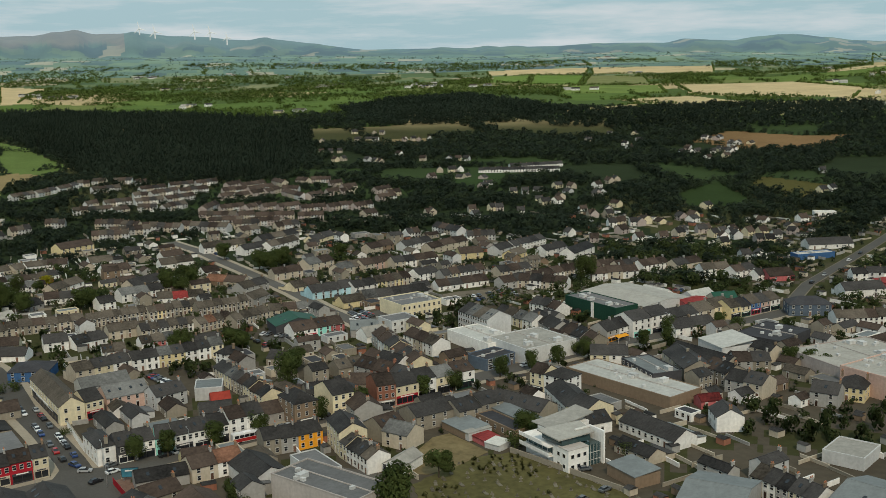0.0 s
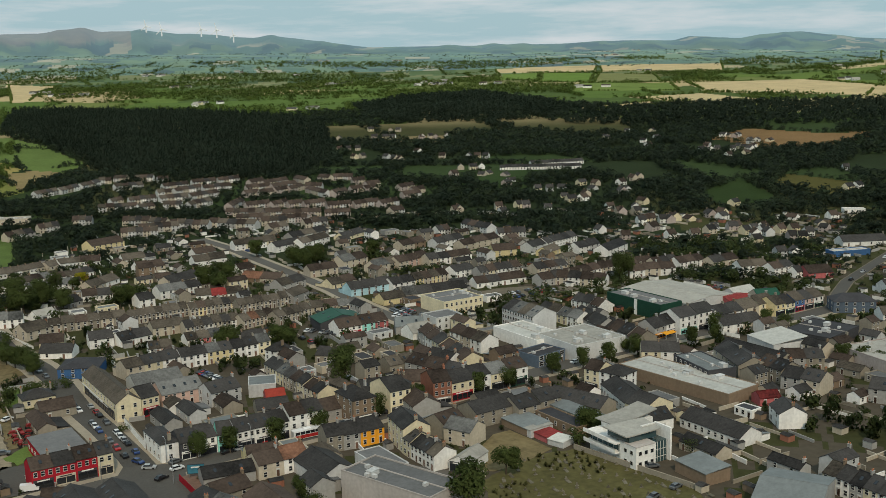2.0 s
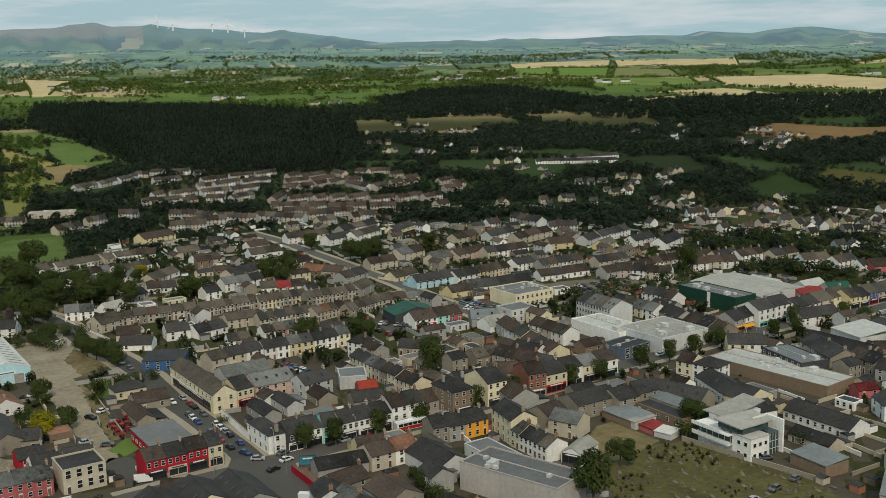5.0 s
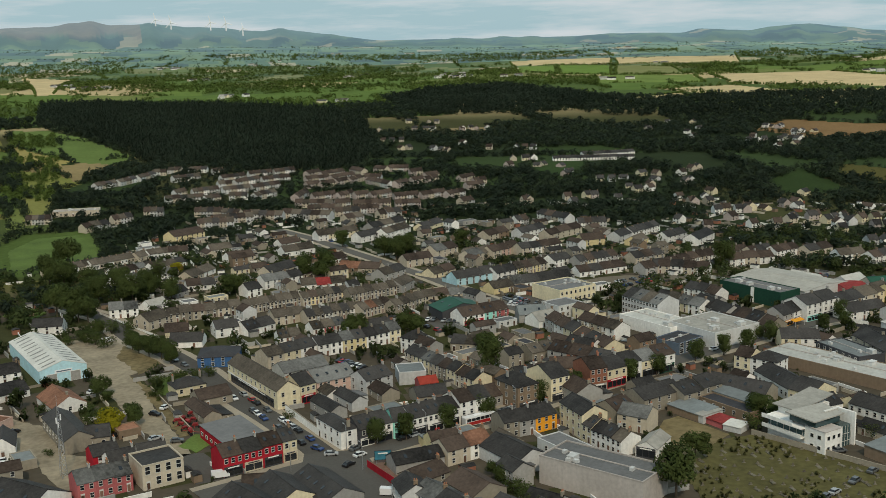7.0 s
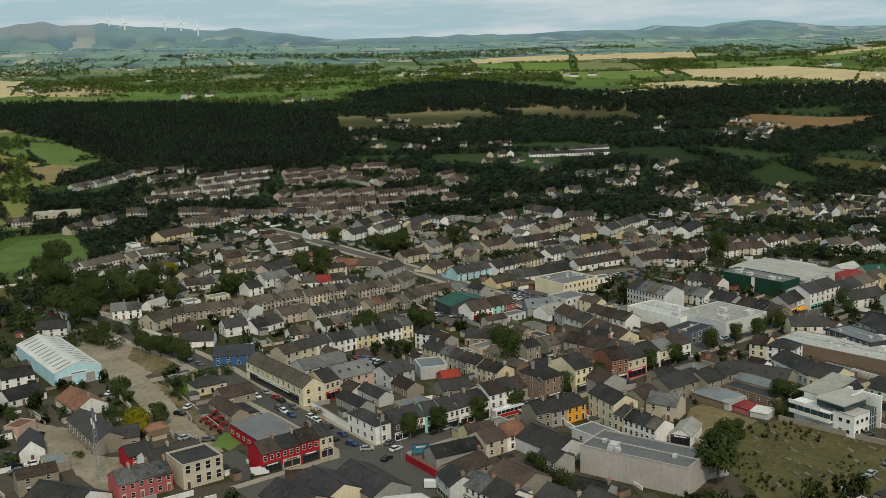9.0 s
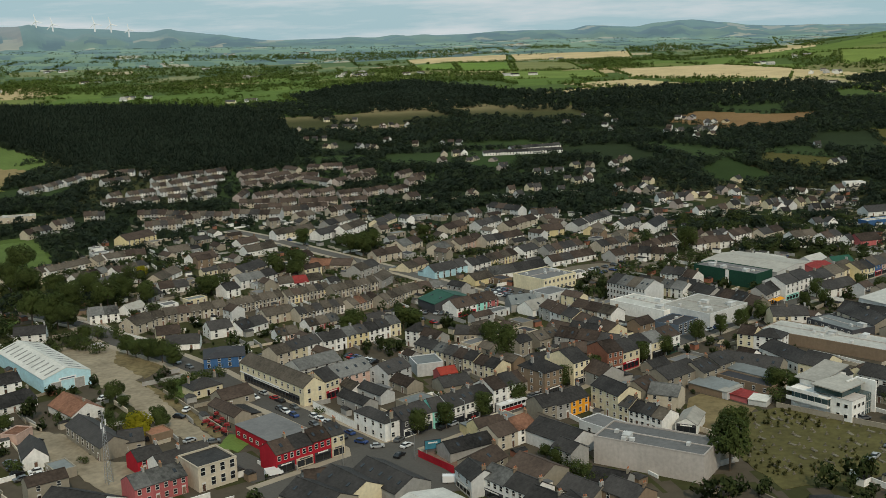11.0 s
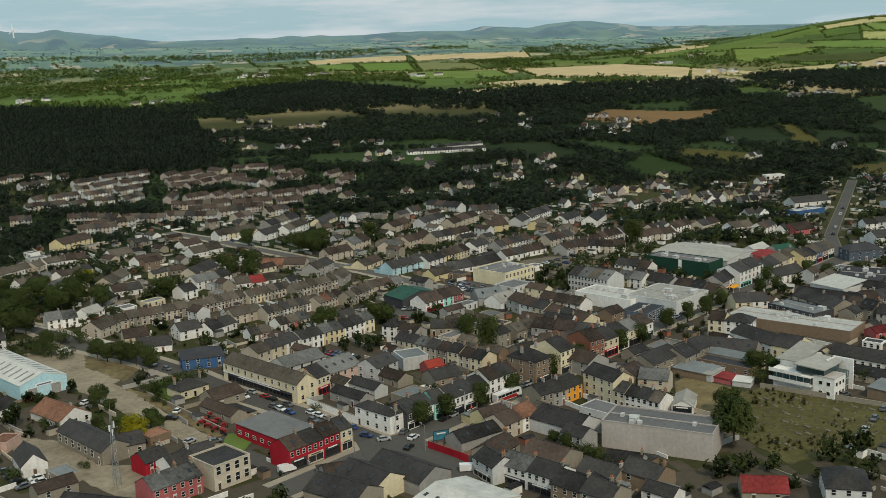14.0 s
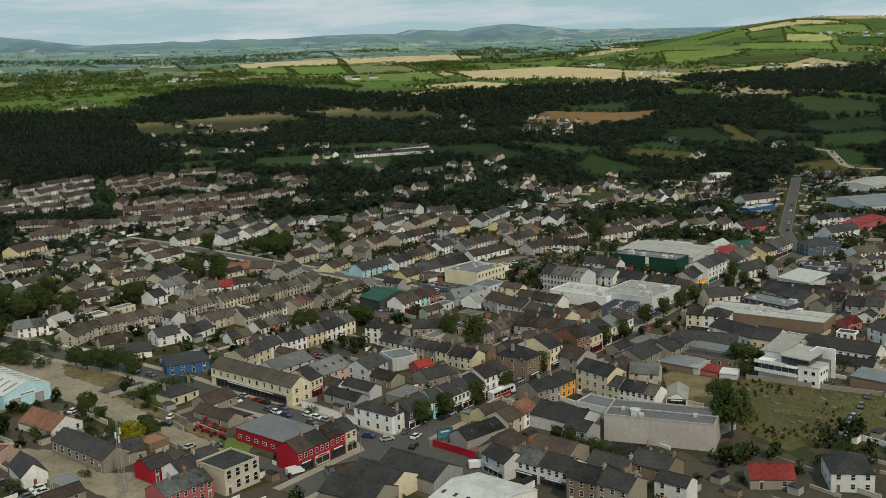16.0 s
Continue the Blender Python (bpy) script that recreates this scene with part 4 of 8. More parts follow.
def infill(poly_, gap, seed, turn=0.0, chance=0.8, low=0):
    """Plain back houses and sheds in the plots that are left."""
    rng = random.Random(seed)
    pts = scatter(poly_, gap, seed, OPEN)
    for x, y in pts:
        if rng.random() > chance:
            continue
        w, d = rng.uniform(6, 11.5), rng.uniform(5.0, 7.2)
        if any((x - hx) ** 2 + (y - hy) ** 2 < (hr + 0.62 * d) ** 2 for hx, hy, hr in TAKEN):
            continue
        st = rng.choice((1, 1, 1, 2) if low else (1, 2, 2))
        eave = 2.5 * st + 0.2
        yaw = turn + rng.choice((0, 0, -90, -90)) + rng.uniform(-4, 4)
        c, s = math.cos(radians(yaw)), math.sin(radians(yaw))
        flat = st == 1 and rng.random() < 0.35
        roof = rng.choice(("felt", "metal", "dark", "felt")) if flat else rng.choice(("slate", "brown", "tile", "slate", "brown", "brown"))
        house(x + s * d / 2, y - c * d / 2, yaw, round(w), round(d), eave, eave + (0.3 if flat else 0.29 * round(d)), rng.choice(("white", "grey", "stone", "stone", "beige", "brown", "lightgrey", "cream")), roof, "flat" if flat else "gable", st, rng.choice((2, 3)), chim=rng.choice((0, 1)) if st == 2 else 0, door=1, name="outbuilding" if st == 1 else "house", category="outbuilding" if st == 1 else "house")


def yard_wall(x0, y0, x1, y1, h, material, label):
    """A low boundary wall with a coping."""
    n = math.hypot(x1 - x0, y1 - y0)
    e = tagged(new("yard_wall"), label, "wall")
    e.matrix_basis = pose((x0 + x1) / 2, (y0 + y1) / 2, 0, 0, 0, math.degrees(math.atan2(y1 - y0, x1 - x0)))
    part("wall_face", Shape().box(-n / 2, n / 2, -0.12, 0.12, -0.3, h).mesh("wall_face", material), e)
    part("coping", Shape().box(-n / 2 - 0.05, n / 2 + 0.05, -0.18, 0.18, h + 0.003, h + 0.1).mesh("coping", M_PAVE), e)


def gravestones(poly_, seed, n=120):
    """Rows of upright headstones in an old cemetery."""
    rng = random.Random(seed)
    pts = scatter(poly_, 3.1, seed)
    pts = pts[:: max(1, len(pts) // n)]
    for x, y in pts:
        kind = rng.randrange(3)

        def stone():
            h = (0.8, 1.0, 0.7)[kind]
            w = (0.55, 0.5, 0.7)[kind]
            arch = [(-w / 2, 0), (w / 2, 0), (w / 2, h * 0.75), (w * 0.3, h * 0.95), (0, h), (-w * 0.3, h * 0.95), (-w / 2, h * 0.75)]
            return Shape().loft([(a, 0.1, c) for a, c in arch], [(a, -0.1, c) for a, c in arch]).mesh("slab", M_LICHEN)
        e = tagged(new("gravestone"), "weathered grey headstone standing in rough cemetery grass", "gravestone", "cemetery headstones")
        e.matrix_basis = pose(float(x), float(y), 0.1, rng.uniform(-6, 6), rng.uniform(-4, 4), rng.uniform(-12, 12) - 20)
        part("slab", cached(("stone", kind), stone), e)
        part("plinth", cached("plinth", lambda: Shape().box(-0.55, 0.55, -0.3, 0.3, -0.2, 0.14).mesh("plinth", M_LICHEN)), e)
        if kind == 2:
            part("grave_kerb", cached("gkerb", lambda: Shape().box(-0.5, 0.5, -2.2, -0.31, -0.1, 0.2).mesh("grave_kerb", M_LICHEN)), e)


def billboard(x, y, yaw):
    e = tagged(new("billboard"), "large roadside billboard with a blue picture panel", "billboard")
    e.matrix_basis = pose(x, y, 0, 0, 0, yaw)
    part("panel", Shape().box(-2.4, 2.4, 0, 0.15, 1.6, 4.3).mesh("panel", WALL["skyblue"]), e, None, "pale blue printed panel")
    part("frame", panel([-2.5, -2.4, 2.4, 2.5], [1.5, 1.6, 4.3, 4.4], {(1, 1)}, -0.1, 0.09, 0.2).mesh("frame", M_PICTURE, M_DARKTRIM), e)
    part("caption_bar", Shape().box(-1.4, 1.4, -0.06, -0.012, 3.3, 3.7).mesh("caption_bar", WALL["white"]), e)
    for k in (-1.9, 1.9):
        part("post", Shape().box(k - 0.12, k + 0.12, 0.2, 0.42, -0.3, 4.3).mesh("post", M_STEEL), e)


def hoarding(x0, y0, x1, y1, h, colour, label):
    """A run of painted site hoarding panels between posts."""
    n = math.hypot(x1 - x0, y1 - y0)
    e = tagged(new("hoarding"), label, "hoarding")
    e.matrix_basis = pose(x0, y0, 0, 0, 0, math.degrees(math.atan2(y1 - y0, x1 - x0)))
    k = max(2, int(n / 2.4))
    for i in range(k):
        part("board", cached(("board", round(n / k, 2), h, colour), lambda: Shape().box(0.02, n / k - 0.02, -0.03, 0.03, 0, h).mesh("board", WALL[colour])), e, pose(n * i / k, 0, 0))


def machine(x, y, yaw, seed):
    """A red farm implement: frame, drawbar, tines and two wheels."""
    rng = random.Random(seed)
    e = tagged(new("farm_implement"), "red painted farm implement standing in a dealer's yard", "farm machine", "farm machinery")
    e.matrix_basis = pose(x, y, 0.1, 0, 0, yaw)
    w = rng.uniform(0.9, 1.5)
    red = M_RUSTRED
    part("frame", Shape().box(-w, w, -0.2, 0.2, 0.8, 1.15).mesh("frame", red), e)
    part("drawbar", Shape().tube((0, -0.2, 0.95), (0, -2.4, 0.6), 0.12, 0.08, 6).mesh("drawbar", red), e)
    part("hopper", Shape().loft([(-w * 0.6, -0.4, 1.15), (w * 0.6, -0.4, 1.15), (w * 0.6, 0.6, 1.15), (-w * 0.6, 0.6, 1.15)], [(-w * 0.7, -0.5, 1.6), (w * 0.7, -0.5, 1.6), (w * 0.7, 0.7, 1.6), (-w * 0.7, 0.7, 1.6)]).mesh("hopper", red), e)
    for k in range(5):
        part("tine", Shape().tube((-w + w * k / 2, 0.2, 0.9), (-w + w * k / 2, 0.9, 0.0), 0.06, 0.04, 5).mesh("tine", M_DARKTRIM), e)
    for k in (-1, 1):
        part("wheel", Shape().tube((k * w * 0.9, 0, 0.5), (k * (w * 0.9 + 0.25), 0, 0.5), 0.5, 0.5, 12).mesh("wheel", M_TYRE), e)


def coach(x, y, yaw):
    """A parked touring coach: red lower sides, white roof, dark window band."""
    e = tagged(new("coach"), "white and red single-deck coach parked along the street", "coach")
    e.matrix_basis = pose(x, y, 0.2, 0, 0, yaw)
    prof = [(-5.9, 0.35), (5.85, 0.35), (6.0, 0.9), (5.9, 1.5), (5.6, 3.05), (5.3, 3.2), (-5.7, 3.2), (-6.0, 3.0), (-6.0, 0.6)]
    part("body", Shape().loft([(a, -1.22, b) for a, b in prof], [(a, 1.22, b) for a, b in prof]).mesh("body", CAR_PAINT["white"]), e)
    for k in (-1, 1):
        part("side_panel", Shape().box(-5.6, 3.4, k * 1.235 - 0.012, k * 1.235 + 0.012, 0.5, 1.62).mesh("side_panel", CAR_PAINT["red"]), e, None, "red painted side panel")
        for j in range(6):
            part("window", cached("coachwin", lambda: Shape().box(-0.78, 0.78, -0.012, 0.012, 0, 0.95).mesh("window", M_GLASS)), e, pose(-4.7 + 1.72 * j, k * 1.236, 1.75))
    part("windscreen", Shape().loft([(5.97, -1.1, 1.4), (5.68, -1.1, 2.95), (5.64, -1.1, 2.95), (5.9, -1.1, 1.4)], [(5.97, 1.1, 1.4), (5.68, 1.1, 2.95), (5.64, 1.1, 2.95), (5.9, 1.1, 1.4)]).mesh("windscreen", M_GLASS), e)
    part("roof_unit", Shape().box(-2.2, 0.2, -0.7, 0.7, 3.203, 3.4).mesh("roof_unit", M_WHITE), e)
    for a in (-3.6, 3.7):
        for b in (-1.1, 1.1):
            part("wheel", cached("coachwheel", lambda: Shape().tube((0, -0.14, 0), (0, 0.14, 0), 0.48, 0.48, 14).mesh("wheel", M_TYRE)), e, pose(a, b, 0.48))


def awning(x, y, yaw, w, colour, label):
    e = tagged(new("awning"), label, "awning")
    e.matrix_basis = pose(x, y, 0, 0, 0, yaw)
    part("canopy", Shape().loft([(-w / 2, 0, 3.1), (w / 2, 0, 3.1), (w / 2, -2.2, 2.5), (-w / 2, -2.2, 2.5)][::-1], [(-w / 2, 0, 3.2), (w / 2, 0, 3.2), (w / 2, -2.2, 2.62), (-w / 2, -2.2, 2.62)][::-1]).mesh("canopy", WALL[colour]), e)
    for k in (-1, 1):
        part("post", Shape().tube((k * w * 0.48, -2.1, 0), (k * w * 0.48, -2.1, 2.55), 0.05, 0.05, 6).mesh("post", M_WHITE), e)


def office(x, y, yaw):
    """A modern white office block: balconies to the west, glazed top storey under a broad slab roof, upswept rear wing, glass stair beside a tall fin."""
    e = tagged(new("office_building"), "modern white office block with balconies, teal glazing and pale slab roof", "office building")
    e.matrix_basis = pose(x, y, 0, 0, 0, yaw)
    white = WALL["white"]

    def blk(name, x0, x1, y0, y1, z0, z1, m, label=""):
        return part(name, Shape().box(x0, x1, y0, y1, z0, z1).mesh(name, m), e, None, label)
    blk("lower_storey", 0.6, 15, 7.6, 21.5, -0.5, 3.0, white)
    blk("balcony_slab", -1.6, 15, 7.4, 22, 3.003, 3.3, white)
    blk("balcony_parapet", -1.6, -1.4, 7.4, 22, 3.303, 4.2, white)
    blk("middle_storey", 0.9, 14.6, 7.8, 21.5, 3.303, 6.0, M_GLASSBLUE, "teal glazed storey")
    blk("upper_slab", -1.8, 15.4, 7.2, 22, 6.003, 6.35, white)
    blk("upper_parapet", -1.8, -1.6, 10.5, 22, 6.353, 7.2, white)
    blk("upper_storey", 0.6, 11.4, 3.9, 13.4, 6.9, 9.2, M_GLASSBLUE, "teal glazed top storey")
    blk("front_block", 0, 7.6, 0, 7.3, -0.5, 6.85, white)
    blk("block_coping", -0.1, 7.7, -0.1, 7.19, 6.853, 7.05, WALL["concrete"])
    blk("stair_glazing", 7.7, 13.4, 1.4, 7.3, -0.5, 6.4, M_GLASSBLUE, "teal glass stair hall")
    blk("tower_fin", 13.5, 14.1, 0.2, 7.1, -0.5, 10.2, white)
    blk("fin_beam", 7.8, 13.49, 6.4, 6.9, 9.75, 10.15, white)
    blk("rear_wing", 5, 19, 13.6, 21.4, 6.36, 8.7, white)
    part("roof", Shape().loft([(-1.2, 3.0, 9.23), (12.2, 3.0, 9.23), (14.2, 12.5, 9.5), (-1.2, 13.6, 9.5)], [(-1.2, 3.0, 9.6), (12.2, 3.0, 9.6), (14.2, 12.5, 9.87), (-1.2, 13.6, 9.87)]).mesh("roof", ROOF["pale"]), e, None, "broad pale slab roof")
    s, n = Shape(), 12
    prof = [(3.5 + 17.5 * i / n, 8.75 + 1.9 * (i / n) ** 1.8) for i in range(n + 1)]
    prof += [(a, c + 0.32) for a, c in reversed(prof)]
    s.loft([(a, 13.8, c) for a, c in prof], [(a, 22.6, c) for a, c in prof])
    part("wing_roof", s.mesh("wing_roof", ROOF["pale"]), e, None, "pale upswept wing roof")
    small = cached(("owin", 2), lambda: panel([-0.65, -0.55, 0.55, 0.65], [0, 0.1, 1.2, 1.3], {(1, 1)}).mesh("window", M_GLASS, M_FRAME))
    for k in range(3):
        for z in (1.0, 4.2):
            part("window", small, e, pose(1.5 + 2.3 * k, -0.02, z))
            if k < 2:
                part("window", small, e, pose(-0.02, 2.0 + 2.6 * k, z, 0, 0, -90))
    for k in range(6):
        part("mullion", cached("mullion", lambda: Shape().box(-0.06, 0.06, -0.06, 0.06, 0, 2.7).mesh("mullion", M_FRAME)), e, pose(0.86, 8.6 + 2.4 * k, 3.303))
    for k in range(5):
        part("mullion", cached("tall_mullion", lambda: Shape().box(-0.06, 0.06, -0.06, 0.06, 0, 6.9).mesh("mullion", M_FRAME)), e, pose(8.3 + 1.2 * k, 1.36, -0.5))
    for z in (1.6, 3.9):
        part("transom", Shape().box(7.75, 13.35, 1.3, 1.39, z, z + 0.12).mesh("transom", M_FRAME), e)


def farm(x, y):
    """A distant farmstead: house, barns, in the pale render and grey roofs of the land."""
    rng = random.Random(int(x + 2 * y))
    k = 1.0
    for i in range(rng.choice((2, 3, 3, 4))):
        w, d = rng.uniform(9, 20) * k, rng.uniform(7, 9) * k
        far_house(x + rng.uniform(-28, 28), y + rng.uniform(-24, 24), rng.uniform(-60, 30), w, d, 3.6 * k, 6.0 * k, rng.choice(("white", "white", "cream", "lightgrey")), rng.choice(("slate", "grey", "tile", "pale")), 1, 3, 1)
# the darkest field greens have cloud shade worked into their colour
FIELDS = [
    ([(157, 1153), (209, 1169), (300, 1198), (270, 1137), (181, 1020), (134, 1048)], (0.24, 0.185, 0.09)),
    ([(84, 812), (100, 880), (150, 990), (165, 1000), (150, 935), (121, 845), (117, 816)], (0.15, 0.18, 0.055)),
    ([(40, 655), (55, 735), (90, 790), (133, 772), (113, 683), (78, 655)], (0.075, 0.11, 0.03)),
    ([(733, 457), (768, 434), (739, 378), (700, 365), (697, 416), (705, 443)], (0.085, 0.075, 0.03)),
    ([(751, 413), (794, 396), (847, 447), (820, 470)], (0.034, 0.056, 0.02)),
    ([(1668, 1619), (1819, 1440), (1736, 1209), (1563, 1109), (1457, 1364)], (0.52, 0.41, 0.23)),
    ([(1965, 2710), (2290, 2594), (2026, 2319), (1868, 2568)], (0.52, 0.41, 0.23)),
    ([(2385, 2702), (2618, 2382), (2254, 2040), (2037, 2295)], (0.52, 0.41, 0.23)),
    ([(1835, 2509), (1931, 2451), (1577, 2012), (1608, 2209)], (0.15, 0.25, 0.045)),
    ([(1935, 2437), (1980, 2264), (1579, 1828), (1537, 1951)], (0.14, 0.24, 0.04)),
    ([(1986, 2249), (1970, 2023), (1646, 1669), (1582, 1816)], (0.19, 0.20, 0.08)),
    ([(1537, 1806), (1637, 1638), (1459, 1437), (1331, 1598)], (0.16, 0.24, 0.05)),
    ([(1068, 1276), (1247, 1293), (1173, 1208), (1030, 1219)], (0.45, 0.35, 0.19)),
    ([(950, 896), (1048, 923), (1071, 828), (1122, 779), (1000, 750), (938, 777)], (0.20, 0.125, 0.06)),
    ([(616, 3169), (705, 3011), (456, 2197), (418, 2168)], (0.52, 0.41, 0.23)),
    ([(260, 1374), (292, 1341), (296, 1190), (244, 1181), (225, 1201)], (0.105, 0.15, 0.042)),
    ([(637, 619), (725, 647), (642, 533), (607, 572)], (0.031, 0.050, 0.017)),
    ([(567, 848), (651, 844), (563, 755), (514, 763)], (0.034, 0.056, 0.02)),
    ([(654, 1190), (744, 1143), (706, 1097), (633, 1167)], (0.22, 0.17, 0.09)),
    ([(1012, 668), (1012, 636), (840, 521), (825, 534)], (0.09, 0.08, 0.025)),
    ([(939, 511), (1016, 466), (859, 417), (827, 466)], (0.034, 0.056, 0.02)),
    ([(774, 642), (770, 557), (702, 534), (693, 594)], (0.085, 0.078, 0.026)),
    ([(2386, 1257), (2515, 1180), (2392, 1133), (2330, 1205)], (0.48, 0.41, 0.2)),
    ([(2535, 1184), (2478, 1055), (2428, 1003), (2412, 1127)], (0.48, 0.41, 0.2)),
    ([(2269, 1095), (2258, 993), (2176, 959), (2155, 1047)], (0.36, 0.36, 0.14)),
    ([(2376, 1140), (2419, 967), (2304, 909), (2258, 993), (2286, 1075)], (0.17, 0.26, 0.055)),
    ([(2147, 1164), (2155, 948), (2053, 899), (2046, 1078)], (0.15, 0.25, 0.05)),
    ([(1701, 1047), (1839, 951), (1716, 914), (1665, 994)], (0.45, 0.39, 0.2)),
    ([(203, 1356), (228, 1194), (196, 1153), (169, 1185)], (0.30, 0.25, 0.09)),
    ([(232, 1503), (271, 1489), (293, 1379), (291, 1179), (259, 1136), (228, 1194), (203, 1356)], (0.11, 0.155, 0.045)),
    ([(165, 1162), (192, 1113), (188, 1006), (145, 964), (131, 987)], (0.17, 0.18, 0.05)),
    ([(126, 961), (143, 913), (115, 815), (102, 836)], (0.19, 0.19, 0.06)),
    ([(3335, 2296), (2268, 1463), (2273, 1565)], (0.42, 0.34, 0.18)),
    ([(2365, 1265), (2240, 1294)], (0.10, 0.10, 0.045)),
    ([(1925, 1136), (1999, 983), (1971, 913), (1870, 918), (1842, 1070)], (0.07, 0.085, 0.03)),
    ([(2230, 964), (2236, 859), (2129, 825), (2129, 914)], (0.06, 0.10, 0.03)),
    ([(2031, 1344), (2043, 1300), (1949, 1255), (1918, 1293)], (0.15, 0.22, 0.05)),
    ([(2296, 1204), (2359, 1140), (2253, 1092), (2188, 1141)], (0.09, 0.14, 0.035)),
    ([(2074, 1309), (2046, 1078), (1965, 1091), (1823, 1160)], (0.18, 0.26, 0.05)),
]
FIELDS = [(f, (c[0] * 0.95, c[1] * 0.86, c[2] * 1.1) if c[1] > 0.2 and c[0] < 0.2 else c) for f, c in FIELDS]
build_ground()
build_backdrop()
stretch([(31, 306), (59, 307), (84, 307), (129, 309), (214, 317), (302, 321), (348, 317), (375, 312), (399, 313)], 15)
strip("pavement", [(31, 306), (59, 307), (84, 307), (129, 309), (214, 317), (302, 321), (348, 317), (375, 312), (399, 313)], 15, M_PAVE, 0.12, "pale concrete pavement along a town street", "pavement")
strip("road", [(31, 306), (59, 307), (84, 307), (129, 309), (214, 317), (302, 321), (348, 317), (375, 312), (399, 313)], 9, M_ASPHALT, 0.2, "grey asphalt town street", "road")
stretch([(399, 313), (410, 319), (425, 329), (455, 345), (511, 366), (666, 423)], 10)
strip("pavement", [(399, 313), (410, 319), (425, 329), (455, 345), (511, 366), (666, 423)], 7.2, M_YARD, 0.132, "worn brown-grey verge along a road out of town", "pavement")
strip("road", [(399, 313), (410, 319), (425, 329), (455, 345), (511, 366), (666, 423)], 6, M_ASPHALT, 0.22, "grey asphalt town street", "road")
stretch([(61, 561), (69, 529), (68, 485), (73, 445), (74, 415), (72, 382), (73, 355), (73, 324), (72, 303)], 15)
strip("pavement", [(61, 561), (69, 529), (68, 485), (73, 445), (74, 415), (72, 382), (73, 355), (73, 324), (72, 303)], 15, M_PAVE, 0.144, "pale concrete pavement along a town street", "pavement")
strip("road", [(61, 561), (69, 529), (68, 485), (73, 445), (74, 415), (72, 382), (73, 355), (73, 324), (72, 303)], 9, M_ASPHALT, 0.24, "grey asphalt town street", "road")
stretch([(235, 696), (239, 654), (237, 575), (234, 500), (230, 460), (228, 416), (224, 379)], 13)
strip("pavement", [(235, 696), (239, 654), (237, 575), (234, 500), (230, 460), (228, 416), (224, 379)], 13, M_PAVE, 0.156, "pale concrete pavement along a town street", "pavement")
strip("road", [(235, 696), (239, 654), (237, 575), (234, 500), (230, 460), (228, 416), (224, 379)], 7, M_ASPHALT, 0.26, "grey asphalt town street", "road")
house(138.4, 838.3, -19.4, 33.3, 14, 3.86, 4.21, "beige", "pale", st=1, form="flat", cols=8, chim=0, label="low school building with pale flat roof")
house(28.4, 438.2, 0.0, 17.2, 51.5, 5.52, 8.28, "skyblue", "white", st=1, form="front", cols=0, chim=0, door=0, name="warehouse", category="warehouse", sign=1, strips=11, doors=2, label="pale blue clad warehouse with white ribbed roof")
house(9.5, 448.3, 0.0, 11.8, 9, 4.00, 6.79, "white", "slate", st=2, cols=3, label="white house with slate roof and dormers")
house(7.3, 427.2, 12.5, 13.8, 10, 2.60, 5.40, "white", "slate", st=1, cols=4, label="white bungalow with slate roof")
house(20.9, 400.4, 4.0, 11.5, 18, 2.60, 5.90, "white", "rust", st=1, form="front", cols=3, label="white gabled bungalow with red-brown tiled roof")
house(39.8, 511.9, -23.6, 13.0, 9, 4.00, 6.79, "white", "slate", st=2, cols=3, sides=1)
house(9.2, 375.1, -90.0, 28.1, 9, 4.23, 6.75, "stone", "slate", st=1, cols=7, chim=0, name="stable_range", category="outbuilding", label="long old stone outbuilding with arched doors and slate roof", win=(1.5, 2.2))
house(18.9, 360.7, -18.1, 7.5, 9, 3.68, 6.20, "stone", "slate", st=1, cols=2, chim=0, category="outbuilding")
house(-6.9, 370.0, -13.3, 7.3, 13, 3.31, 6.43, "white", "slate", st=1, form="front", cols=1, chim=0, label="white gabled shed with dark slate roof")
house(-15.7, 326.9, -63.3, 18.6, 15, 2.60, 6.20, "white", "slate", st=1, chim=0, cols=4, label="low white building with broad slate roof")
house(-6.2, 396.5, -55.0, 5.9, 8, 2.94, 3.29, "pink", "rust", st=1, form="flat", cols=0, chim=0)
row(10.4, 322.3, 0.0, 15.1, 9, 5.00, 7.52, 3, "terracotta", "grey", 2)
house(25.9, 319.8, 0.0, 11.9, 12, 6.81, 7.36, "beige", "slate", st=2, form="flat", cols=4, chim=0, win=(1.3, 2.2), name="courthouse", category="building", label="grey cut-stone public building with tall sash windows")
house(16.9, 343.4, 0.0, 8.0, 8, 4.14, 6.38, "red", "slate", st=2, cols=2)
house(18.8, 331.9, 0.0, 8.1, 9, 5.00, 7.52, "white", "slate", st=2)
house(29.3, 338.5, -7.4, 8.5, 9, 2.60, 5.12, "grey", "slate", st=1)
house(30.2, 364.2, 0.0, 7.2, 7, 2.39, 2.74, "brown", "rust", st=1, form="flat", cols=0, chim=0, label="low brick shed with rusty roof")
house(61.5, 393.8, 0.0, 11.1, 9, 3.13, 5.65, "cream", "slate", st=1, form="hip", cols=3, chim=2, label="cream villa with hipped slate roof and two chimneys")
house(63.9, 376.4, 0.0, 12.0, 9, 3.13, 5.65, "stone", "brown", st=1, cols=2, chim=0, category="outbuilding")
house(53.5, 369.8, -90.0, 18.1, 6, 2.39, 4.07, "stone", "brown", st=1, cols=2, chim=0, category="outbuilding")
